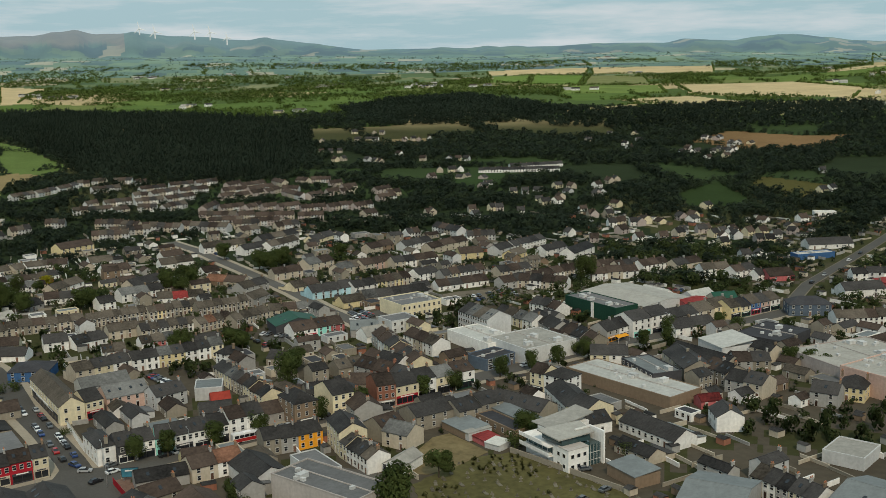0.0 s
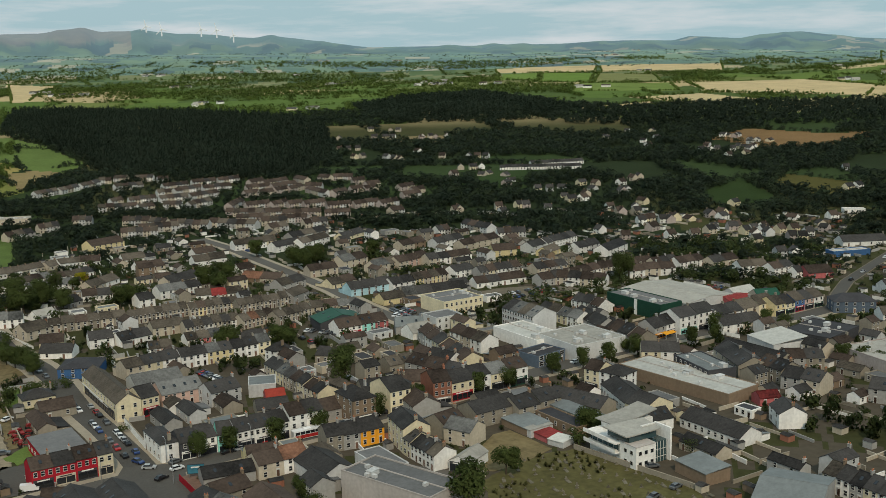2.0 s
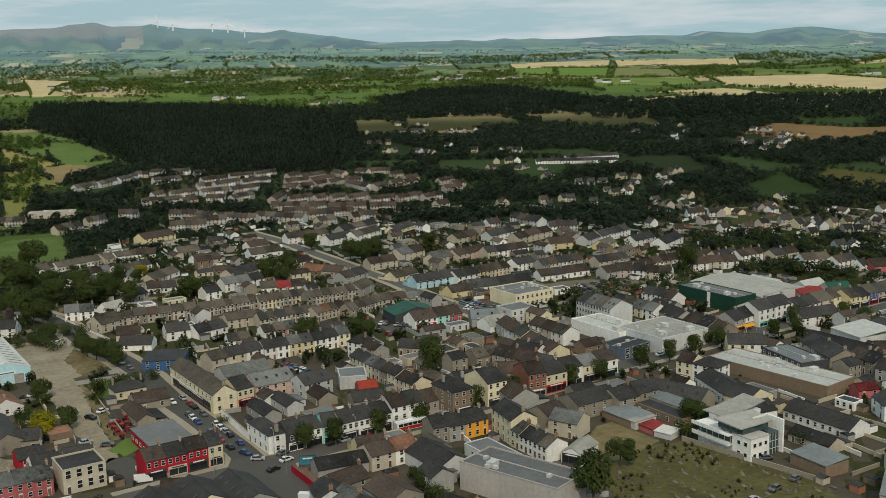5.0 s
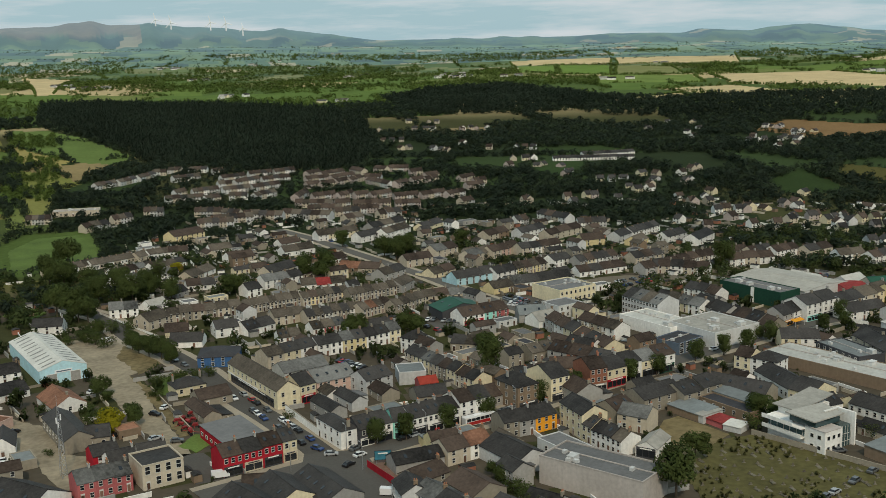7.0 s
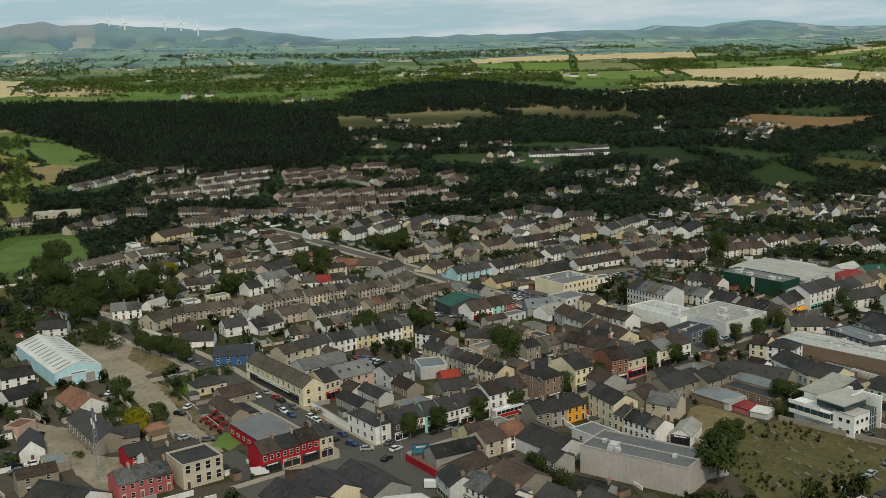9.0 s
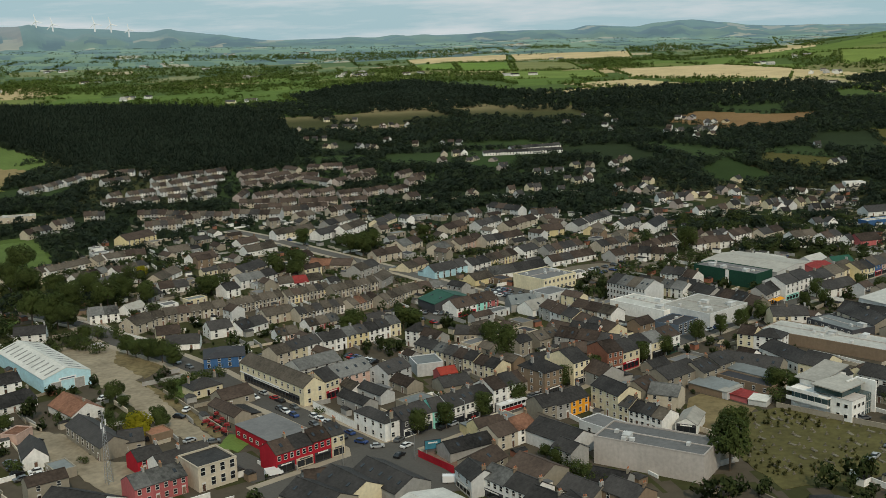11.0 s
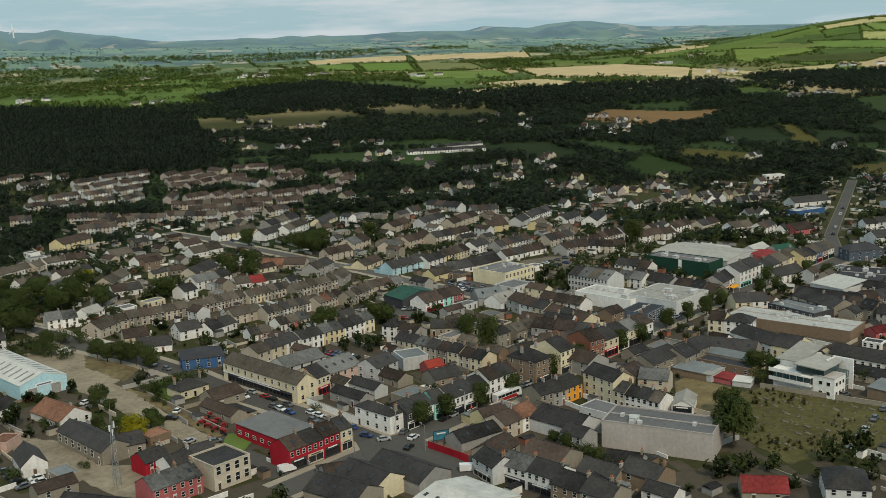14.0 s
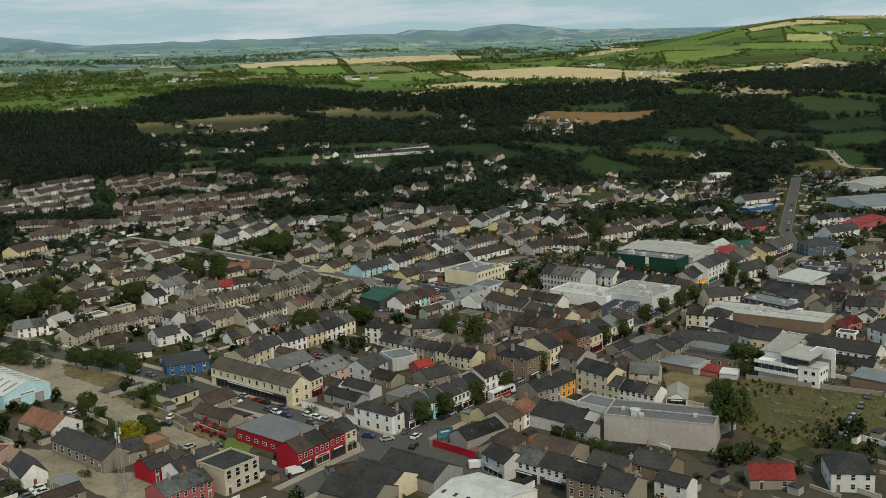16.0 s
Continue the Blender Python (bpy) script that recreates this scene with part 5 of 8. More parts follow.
house(48.0, 338.6, -90.0, 22.9, 13.4, 4.30, 4.55, "red", "felt", st=1, form="mono", cols=6, chim=0, door=0, label="red flat-roofed shed with pale grey roof", win=(1.6, 1.0))
row(50.9, 314.9, 0.0, 18.7, 9, 6.07, 8.59, 3, "red", "brown slate brown", 2, cols=3, shops="dark beige dark", group="red shops")
house(62.5, 314.6, 0.0, 4.5, 9, 6.62, 9.14, "cream", "slate", st=2, shop="beige")
HOTEL = house(78.8, 380.3, -90.0, 43.0, 8.5, 6.62, 9.43, "cream", "tile", st=2, cols=11, shop="dark", chim=1, sides=1, name="hotel", category="building", label="long cream two-storey building with a dark shopfront band")
house(90.8, 359.5, 8.5, 6.5, 12, 6.62, 9.50, "cream", "slate", st=2, cols=3, shop="red", chim=0, label="cream building with red shopfronts")
house(78.7, 321.4, -90.0, 16.2, 6, 6.07, 7.75, "white", "slate", st=2, form="hip", cols=4, chim=1, sides=1, label="white corner house with hipped slate roof")
row(90.2, 311.7, 0.0, 11.8, 10, 5.89, 8.69, 2, "dark white", "slate", 2, cols=2, shops="white dark")
house(98.9, 310.7, -14.6, 5.7, 10, 5.70, 8.50, "turquoise", "slate", st=2, cols=3, shop="turquoise")
row(110.7, 309.4, 0.0, 18.0, 10, 6.07, 8.87, 3, "white", "slate", 2, cols=3, shops="dark white dark")
row(125.7, 309.1, 0.0, 12.1, 10, 7.54, 10.34, 2, "white", "slate", 3, cols=2, shops="dark red")
house(88.4, 345.9, -90.0, 15.3, 6, 3.13, 4.81, "grey", "slate", st=1, chim=0, cols=2)
house(98.0, 348.3, -90.0, 13.5, 6, 3.31, 4.99, "lightgrey", "slate", st=1, chim=0, cols=2)
house(101.5, 382.2, 0.0, 18.1, 11, 4.60, 7.24, "lightgrey", "grey", st=2, cols=4, chim=0, label="pale rendered building with light grey roof and dormers")
house(103.8, 363.4, 0.0, 15.4, 13, 5.00, 8.12, "pink", "grey", st=2, cols=5, chim=0, rooflights=4, label="pink rendered building with grey roof and rooflights")
house(116.8, 355.3, 8.5, 12.0, 10, 5.00, 7.80, "lightgrey", "slate", st=2, cols=3, sides=1)
row(137.9, 406.7, 0.0, 38.4, 9, 5.00, 7.52, 7, "white white yellow yellow white white cream", "slate slate grey slate", 2)
row(107.4, 406.2, 9.1, 23.1, 9, 5.00, 7.52, 3, "beige cream white", "slate", 2)
house(148.9, 389.2, -73.6, 6.3, 9, 6.44, 8.96, "white", "slate", st=3, form="hip", cols=2, sides=1)
row(141.3, 355.1, -90.0, 46.0, 8, 5.00, 7.24, 8, "beige cream cream beige stone cream", "brown slate", 2)
house(130.2, 354.6, -23.5, 9.9, 11, 4.60, 4.88, "lightgrey", "metal", st=2, form="flat", cols=0, chim=0, door=0, label="pale grey clad flat-roofed store")
house(124.4, 332.1, -15.2, 11.2, 10, 2.90, 5.20, "stone", "slate", st=1, chim=0)
house(131.2, 345.2, -14.4, 7.0, 6, 2.60, 4.40, "terracotta", "scarlet", st=1, chim=0, cols=1, label="low shed with bright scarlet roof", name="shed", category="shed")
house(137.0, 316.8, 0.0, 15.3, 10, 3.68, 6.48, "grey", "brown", st=1, chim=0)
house(122.3, 317.1, -25.7, 9.7, 10, 3.31, 6.11, "stone", "brown", st=1, chim=0)
house(81.7, 419.3, -27.8, 15.6, 14, 4.23, 6.81, "blue", "dark", st=2, form="hip", cols=4, chim=0, label="blue painted building with a dark hipped roof")
house(84.4, 472.6, -20.0, 10.1, 9, 2.58, 5.37, "cream", "brown", st=1, cols=2)
house(81.5, 454.3, -32.4, 13.9, 9, 2.58, 5.37, "white", "slate", st=1, cols=2)
house(146.8, 308.2, 0.0, 8.7, 13, 8.28, 11.40, "brown", "slate", st=3, form="hip", cols=3, shop="dark", sides=1, chim=2, label="brown brick three-storey corner house with white window surrounds")
house(161.0, 308.7, 0.0, 8.1, 14, 8.28, 11.64, "cream", "slate", st=3, cols=3, shop="dark")
house(177.6, 307.8, -10.6, 7.0, 12, 8.28, 11.16, "brick", "brown", st=3, cols=3, shop="grey")
house(186.0, 307.8, 0.0, 10.0, 12, 6.81, 9.69, "cream", "slate", st=2, cols=3, shop="red")
row(203.6, 309.1, 0.0, 25.5, 11, 6.62, 9.26, 3, "white cream white", "slate slate brown", 2, cols=2, shops="white dark green")
house(138.5, 288.7, 0.0, 8.5, 9, 5.00, 7.52, "orange", "slate", st=2, cols=3, label="bright orange painted house with slate roof")
row(128.7, 289.5, -9.1, 11.1, 9, 5.00, 7.52, 2, "stone grey", "slate", 2)
house(143.3, 282.7, -101.7, 14.3, 9, 7.91, 10.43, "cream", "slate", st=3, cols=4, chim=1, label="tall cream gabled house with slate roof")
row(141.8, 267.0, -90.0, 17.3, 8, 4.97, 7.21, 4, "cream white white white", "slate", 2)
house(147.2, 253.6, -65.0, 6.5, 12, 3.20, 5.00, "white", "pale", st=1, form="front", cols=1, chim=0, shop="dark", label="small white gabled shop with pale roof")
house(163.3, 279.2, 9.3, 9.5, 9, 5.00, 7.52, "stone", "brown", st=2)
house(159.3, 272.2, -67.8, 10.0, 9, 5.00, 7.52, "beige", "grey", st=2)
house(181.8, 280.5, 0.0, 17.9, 11, 5.00, 7.64, "stone", "slate", st=2, cols=4)
row(196.4, 276.8, 0.0, 18.1, 11, 5.00, 7.64, 2, "stone", "slate", 2)
house(181.5, 272.0, -90.0, 13.5, 9.5, 2.40, 2.95, "brown", "metal", st=1, form="mono", cols=0, chim=0, door=0, label="low brick shed with grey metal roof", name="shed", category="shed")
house(182.8, 259.8, -90.0, 6.5, 6, 1.80, 2.15, "terracotta", "red", st=1, form="mono", cols=0, chim=0, door=0, label="low lean-to shed with dark red roof", name="shed", category="shed")
house(183.2, 253.0, -75.0, 6.0, 5.5, 1.80, 2.15, "lightgrey", "white", st=1, form="mono", cols=0, chim=0, door=0, label="low lean-to shed with white roof", name="shed", category="shed")
house(125.9, 268.9, -90.0, 17.2, 8.5, 3.86, 4.14, "lightgrey", "felt", st=1, form="flat", cols=2, chim=0)
house(116.0, 243.0, -72.4, 31.9, 14, 7.82, 8.28, "concrete", "felt", st=1, form="flat", cols=0, chim=0, door=0, name="store_building", category="building", label="large windowless grey-pink rendered block with flat roof")
house(108.4, 274.0, -90.0, 17.7, 12, 4.05, 6.93, "lightgrey", "slate", st=2, cols=0, chim=0, label="large hall with dark slate roof and pale walls")
house(89.4, 285.3, -9.7, 15.2, 8, 3.13, 5.37, "grey", "slate", st=1, cols=0, chim=0, label="low grey building with slate roof beside a billboard")
house(102.1, 289.6, -13.9, 9.8, 9, 4.23, 6.75, "yellow", "brown", st=2)
row(105.4, 283.1, 0.0, 16.0, 9, 4.23, 6.75, 2, "beige white", "brown rust", 2)
house(85.9, 261.0, -90.0, 13.5, 11, 3.86, 6.50, "stone", "brown", st=1, chim=0)
house(85.1, 271.0, 8.5, 11.3, 9, 4.14, 6.66, "stone", "brown", st=2)
house(71.7, 269.2, -105.4, 10.0, 8, 5.00, 7.24, "lightgrey", "slate", st=2, cols=2, shop="grey")
row(74.2, 255.8, -90.0, 18.9, 9, 5.00, 7.52, 2, "white", "slate", 2, cols=4, shops="dark ")
row(68.4, 234.0, -90.0, 18.1, 9, 7.40, 9.92, 2, "brown stone", "slate", 3, cols=3)
house(75.4, 236.3, -109.1, 7.8, 9, 5.00, 7.52, "grey", "slate", st=2)
house(90.6, 232.0, -90.0, 11.3, 9, 5.00, 7.52, "brown", "slate", st=2)
house(86.5, 243.0, -90.0, 12.2, 9, 3.31, 5.83, "stone", "slate", st=1)
house(98.4, 242.5, -71.0, 10.3, 8, 2.76, 5.00, "grey", "slate", st=1)
house(41.3, 258.1, -90.0, 19.1, 22, 4.23, 6.44, "white", "white", st=1, cols=0, chim=0, rooflights=5, name="market_hall", category="hall", label="large hall with white metal roof and rooflights")
house(52.6, 284.4, -90.0, 20.6, 12, 3.86, 6.74, "grey", "slate", st=1, cols=0, chim=0, rooflights=5)
house(41.9, 288.3, -90.0, 16.5, 12, 4.14, 7.02, "cream", "slate", st=1, chim=0, rooflights=2)
house(42.4, 294.1, -27.3, 7.6, 9, 3.68, 6.20, "grey", "brown", st=1, chim=0)
house(31.6, 286.2, -81.8, 17.1, 12, 4.14, 7.02, "stone", "slate", st=1, chim=0, rooflights=3)
house(115.9, 187.3, -58.8, 10.7, 13, 5.15, 8.27, "lightgrey", "slate", st=2, form="hip", cols=3, sides=1, chim=0, label="pale rendered house with a hipped slate roof")
house(106.2, 204.3, -55.3, 11.6, 9, 2.76, 5.28, "stone", "red", st=1, chim=0, label="low shed with red painted roof")
house(230.2, 289.7, -77.6, 6.3, 9, 7.18, 9.70, "cream", "brown", st=3, cols=2, shop="dark", chim=1)
house(232.2, 281.6, -75.5, 10.2, 9, 7.36, 9.88, "white", "slate", st=3, cols=3, form="hip", sides=1, chim=0)
house(252.0, 271.5, -85.0, 50.0, 17, 4.20, 4.45, "brown", "white", st=1, form="flat", cols=0, chim=0, door=0, name="supermarket", category="building", label="long supermarket with white flat roof and brown brick side")
house(224.0, 271.6, -110.6, 22.4, 11, 4.23, 6.87, "white", "slate", st=1, cols=8, chim=0)
house(219.9, 256.5, -90.0, 9.3, 13, 4.60, 7.72, "cream", "slate", st=1, cols=3, chim=0)
house(206.9, 272.8, -74.5, 22.0, 10, 4.05, 6.85, "stone", "slate", st=1, chim=0, rooflights=4)
house(181.6, 265.0, -90.0, 3.5, 9, 2.50, 2.80, "lightgrey", "pale", st=1, form="mono", cols=0, chim=0, door=0, label="low shed with pale flat roof", name="shed", category="shed")
house(193.6, 265.5, -90.0, 21.0, 6.5, 3.10, 3.40, "brown", "dark", st=1, form="flat", cols=5, chim=0, label="long brick building with dark flat roof")
house(200.6, 268.0, -90.0, 23.0, 6.0, 3.60, 4.30, "beige", "metal", st=1, form="mono", cols=0, chim=0, door=0, label="long shed with grey-green metal roof")
house(226.7, 230.3, -90.0, 24.7, 10, 3.13, 5.93, "white", "slate", st=1, cols=9, chim=0)
house(197.6, 210.5, -95.0, 13.0, 9, 3.50, 4.30, "brown", "metal", st=1, form="mono", cols=0, chim=0, door=0, label="brick building with blue-grey metal roof")
house(268.4, 277.7, -103.8, 23.3, 12, 5.52, 5.89, "dark", "metal", st=2, form="flat", cols=7, chim=0)
row(271.2, 295.9, -40.7, 14.7, 10, 5.00, 7.80, 2, "cream white", "slate", 2)
row(286.2, 276.7, -116.1, 24.3, 12, 5.00, 7.88, 2, "beige stone", "slate", 2)
house(313.8, 283.3, -104.0, 17.1, 16, 5.52, 7.36, "lightgrey", "white", st=1, form="mono", cols=0, chim=0, door=0)
row(288.6, 258.3, -98.3, 12.8, 10, 5.00, 7.80, 2, "grey stone", "brown slate", 2)
row(285.3, 241.8, -79.6, 14.8, 10, 5.00, 7.80, 2, "grey beige", "slate", 2)
house(266.3, 238.9, -21.9, 7.9, 6, 2.76, 4.44, "terracotta", "red", st=1, chim=0)
house(252.5, 226.2, -123.1, 10.3, 9, 5.00, 7.52, "white", "slate", st=2)
house(399.5, 301.0, -38.0, 19.0, 11, 5.40, 8.40, "bluegrey", "dark", st=2, form="hip", cols=5, chim=0, sides=1, label="blue-grey two-storey corner building with dark hipped roof")
house(326.0, 243.4, -101.1, 29.7, 40, 5.98, 6.35, "pinkgrey", "pale", st=2, form="flat", cols=0, chim=0, door=0, name="shopping_centre", category="building", label="large shopping block with pinkish grey walls and pale flat roof")
house(319.0, 217.2, -90.0, 18.9, 34, 8.28, 8.74, "pink", "pale", st=2, form="flat", cols=0, chim=0, door=0)
house(337.9, 280.1, -79.5, 20.5, 26, 4.60, 4.88, "dark", "dark", st=1, form="flat", cols=0, chim=0, door=0)
house(297.3, 276.3, -90.0, 29.3, 12, 3.86, 6.74, "stone", "slate", st=1, chim=0, cols=5)
row(308.8, 257.3, -33.5, 13.9, 9, 5.00, 7.52, 2, "grey stone", "brown slate", 2)
house(309.4, 215.4, -67.5, 9.4, 12, 5.00, 7.88, "yellow", "slate", st=2, cols=4, chim=2, sides=1, form="hip", label="cream-yellow house with bay windows and hipped roof")
house(297.2, 217.1, -66.3, 9.4, 10, 5.00, 7.80, "grey", "slate", st=2)
house(212.3, 221.7, -90.0, 14.8, 7, 2.58, 4.54, "beige", "slate", st=1, chim=0, cols=4)
house(216.5, 243.9, -9.0, 15.0, 9, 3.68, 6.20, "white", "slate", st=1, rooflights=4, chim=0)
house(192.3, 173.9, -62.1, 17.1, 26, 5.52, 8.28, "grey", "metal", st=1, chim=0, cols=0, label="large grey metal-roofed shed")
house(222.7, 152.5, -80.2, 15.0, 24, 5.52, 8.28, "grey", "metal", st=1, chim=0, cols=0)
row(221.0, 173.3, -90.0, 21.3, 9, 5.00, 7.52, 5, "cream white grey", "slate", 2)
house(257.0, 180.3, -73.9, 12.3, 14, 3.68, 4.05, "lightgrey", "pale", st=1, form="flat", cols=0, chim=0)
house(259.9, 414.1, 0.0, 22.2, 20.8, 6.40, 6.85, "cream", "felt", st=2, form="flat", cols=8, chim=0, door=0, name="department_store", category="building", label="cream flat-roofed block with rows of small windows")
row(261.2, 374.1, -90.0, 22.5, 13, 7.73, 10.85, 4, "lightgrey", "grey", 3, cols=3, chim=0)
house(243.8, 353.4, -90.0, 29.8, 16, 5.06, 5.43, "white", "white", st=1, form="flat", cols=0, chim=0, door=0)
house(247.7, 330.8, -90.0, 25.2, 25.9, 6.44, 6.81, "lightgrey", "pale", st=1, form="flat", cols=0, chim=0, door=0, label="large pale grey windowless store block")
HALL = house(320.7, 363.3, -90.0, 35.4, 13.6, 6.99, 7.36, "green", "felt", st=1, form="flat", cols=0, chim=0, door=0, name="cinema_hall", category="hall", label="dark green clad hall with grey flat roof")
part("pilaster", Shape().box(0.9, 2.7, -0.25, -0.02, -0.4, 7.2).mesh("pilaster", WALL["white"]), HALL, None, "white vertical panel")
house(335.8, 365.9, -90.0, 43.8, 32.1, 5.70, 7.18, "lightgrey", "pale", st=1, form="gable", cols=0, chim=0, door=0, label="broad shed with pale metal roof")
row(282.3, 372.4, -90.0, 28.0, 9, 4.00, 6.79, 4, "cream white", "slate", 2)
row(306.4, 381.0, -90.0, 19.6, 9, 4.00, 6.79, 3, "white", "slate", 2)
row(285.7, 357.2, -103.9, 25.8, 10, 4.00, 7.10, 2, "grey", "slate", 2)
row(284.4, 334.6, -97.7, 28.6, 10, 3.31, 6.41, 4, "grey stone", "slate brown", 1)
row(303.2, 324.5, 8.7, 16.5, 10, 5.15, 8.25, 2, "grey white", "slate", 2, cols=2, shops="orange dark")
row(320.3, 322.6, 0.0, 22.0, 12, 7.82, 10.70, 2, "white", "slate", 3, cols=3, shops="turquoise dark")
row(342.1, 322.5, 0.0, 14.9, 11, 5.15, 8.12, 2, "grey white", "slate", 2, cols=2, shops="dark")
row(361.1, 323.7, 0.0, 23.3, 11, 5.15, 8.12, 2, "beige cream", "tile", 2)
row(383.0, 318.4, 0.0, 34.0, 11, 5.15, 8.12, 5, "yellow cream blue pink white", "tile slate", 2, cols=2, shops="dark green red")
house(364.3, 335.4, -17.2, 13.8, 16, 4.60, 5.98, "terracotta", "red", st=1, chim=0, cols=0, label="shed with bright red roof")
house(381.6, 347.1, 0.0, 15.0, 12, 2.94, 6.18, "lightgrey", "white", st=1, chim=0)
house(382.2, 333.9, -23.2, 11.7, 14, 2.94, 6.72, "beige", "green", st=1, chim=0)
house(366.8, 370.9, -90.0, 17.2, 9, 2.94, 5.73, "white", "white", st=1, chim=0)
house(238.2, 322.0, 7.2, 15.5, 12, 4.60, 4.97, "bluegrey", "dark", st=2, form="flat", cols=4, chim=0, label="dark blue-grey modern building with glazed upper floor", win=(2.2, 1.6))
row(209.3, 358.6, -102.8, 50.8, 9, 5.00, 7.52, 6, "grey white cream", "slate brown", 2)
row(198.4, 343.6, -76.9, 12.7, 9, 5.00, 7.52, 2, "white", "slate", 2)
house(237.8, 393.4, 0.0, 13.9, 12, 5.52, 5.98, "lightgrey", "felt", st=2, form="flat", cols=4, chim=0)
row(225.1, 362.9, -90.0, 22.8, 9, 5.00, 7.52, 3, "white beige", "brown", 2)
house(189.2, 429.5, -98.6, 15.0, 20.9, 4.60, 7.36, "dark", "green", st=1, cols=0, chim=0, name="shed", category="shed", label="low shed with a dark green metal roof")
house(197.1, 410.7, 0.0, 11.6, 10, 4.00, 7.10, "white", "brown", st=2, cols=4, shop="red")
row(209.7, 411.0, 0.0, 13.5, 10, 4.00, 7.10, 2, "turquoise terracotta", "brown", 2)
house(218.8, 396.3, -26.2, 12.6, 10, 3.68, 6.78, "grey", "metal", st=2)
house(220.2, 386.7, 0.0, 11.7, 10, 2.94, 6.04, "white", "pale", st=1)
row(181.7, 324.1, -37.2, 19.7, 10, 3.86, 6.66, 2, "stone", "brown slate", 1, cols=2, chim=0)
row(188.7, 332.6, -74.8, 26.5, 10, 5.00, 7.80, 3, "grey brick", "brown", 2)
row(163.1, 322.0, -14.3, 17.2, 10, 5.00, 7.80, 2, "stone white", "slate", 2)
row(162.3, 311.1, -101.0, 24.4, 10, 5.00, 7.80, 2, "grey", "slate brown", 2)
row(186.5, 348.4, 0.0, 12.5, 9, 3.50, 6.02, 2, "stone", "tile", 1)
row(168.9, 377.3, -50.8, 12.0, 9, 3.31, 5.83, 2, "stone beige", "slate", 1)
row(106.4, 496.2, -7.4, 34.2, 8, 4.00, 6.48, 6, "beige stone", "tile", 2)
row(138.6, 491.5, 0.0, 28.3, 8, 4.00, 6.48, 7, "stone beige", "tile", 2)
row(164.8, 488.3, 0.0, 24.9, 8, 4.00, 6.48, 6, "beige yellow beige stone", "tile", 2)
row(187.1, 481.0, 0.0, 26.3, 8, 4.00, 6.48, 6, "stone beige", "tile", 2)
house(209.4, 485.5, 31.6, 13.9, 9, 4.00, 6.79, "grey", "tile", st=2, sides=1)
row(133.1, 462.6, 0.0, 14.8, 8, 4.00, 6.48, 2, "beige", "tile", 2)
row(150.9, 455.0, 0.0, 25.9, 8, 4.00, 6.48, 6, "beige stone white", "tile", 2)
row(172.2, 452.3, 14.4, 18.3, 8, 4.00, 6.48, 4, "beige", "tile rust", 2)
row(189.5, 450.3, 19.2, 21.7, 8, 4.00, 6.48, 4, "stone beige", "tile", 2)
row(212.2, 457.9, -12.7, 19.7, 8, 2.08, 4.56, 3, "beige", "tile", 1)
house(102.2, 459.4, -7.0, 10.2, 9, 4.00, 6.79, "white", "slate", st=2, sides=1)
row(116.4, 456.1, 12.3, 15.0, 9, 2.94, 5.73, 2, "white", "slate", 1)
house(84.1, 493.7, 24.4, 12.7, 10, 4.00, 7.10, "beige", "tile", st=2, sides=1, cols=3)
row(76.7, 521.7, -13.5, 13.0, 9, 4.00, 6.79, 2, "white", "grey", 2)
house(95.5, 527.4, 19.6, 10.5, 8, 2.36, 4.84, "white", "pale", st=1, chim=0)
row(119.7, 434.4, -9.6, 9.6, 8, 2.65, 5.13, 2, "white pink", "tile rust", 1)
row(140.6, 438.9, 0.0, 15.8, 8, 2.50, 4.98, 3, "white terracotta beige", "rust tile", 1)
row(153.6, 423.5, 0.0, 19.7, 9, 2.65, 5.44, 2, "lightgrey stone", "grey slate", 1)
row(84.5, 644.0, 22.2, 29.0, 8, 2.94, 5.42, 6, "beige white", "tile", 1, far=1)
row(110.0, 649.4, 16.5, 28.0, 8, 2.94, 5.42, 6, "white beige", "tile", 1, far=1)
house(129.4, 653.4, 29.0, 8.6, 8, 2.94, 5.42, "beige", "tile", st=1)
row(112.2, 617.1, 20.0, 28.3, 8, 2.94, 5.42, 5, "white beige", "tile", 1)
row(132.2, 616.8, 20.6, 23.4, 8, 2.94, 5.42, 4, "white", "tile", 1)
row(140.1, 655.0, 15.3, 15.4, 8, 2.94, 5.42, 3, "white", "tile", 1, far=1)
house(97.2, 593.8, 40.6, 12.4, 9, 4.00, 6.79, "white", "slate", st=2)
row(112.3, 588.7, 8.0, 25.4, 8, 4.00, 6.48, 4, "white", "grey", 2)
house(174.2, 698.4, 17.6, 24.3, 12, 4.00, 7.24, "yellow", "brown", st=2, cols=6, label="yellow rendered house with brown roof")
row(150.1, 653.0, -17.1, 11.6, 9, 2.94, 5.73, 2, "white", "brown", 1, far=1)
house(174.5, 644.7, 0.0, 14.1, 10, 2.50, 5.60, "white", "tile", st=1)
row(174.9, 613.0, 8.4, 16.8, 10, 2.50, 5.60, 2, "white beige", "brown", 1)
row(140.0, 584.8, 37.9, 24.2, 9, 2.65, 5.44, 2, "beige white", "tile", 1)
row(126.9, 554.4, -10.0, 14.9, 9, 2.65, 5.44, 2, "white", "slate", 1)
house(114.1, 547.1, 28.0, 8.6, 9, 2.65, 5.44, "grey", "slate", st=1)
house(142.9, 523.0, 8.6, 8.3, 9, 4.00, 6.79, "white", "slate", st=2)
house(175.5, 557.9, 24.3, 22.1, 10, 4.00, 7.10, "beige", "slate", st=2, cols=4)
row(164.9, 535.8, 8.5, 23.7, 9, 4.00, 6.79, 3, "white beige", "grey", 2)
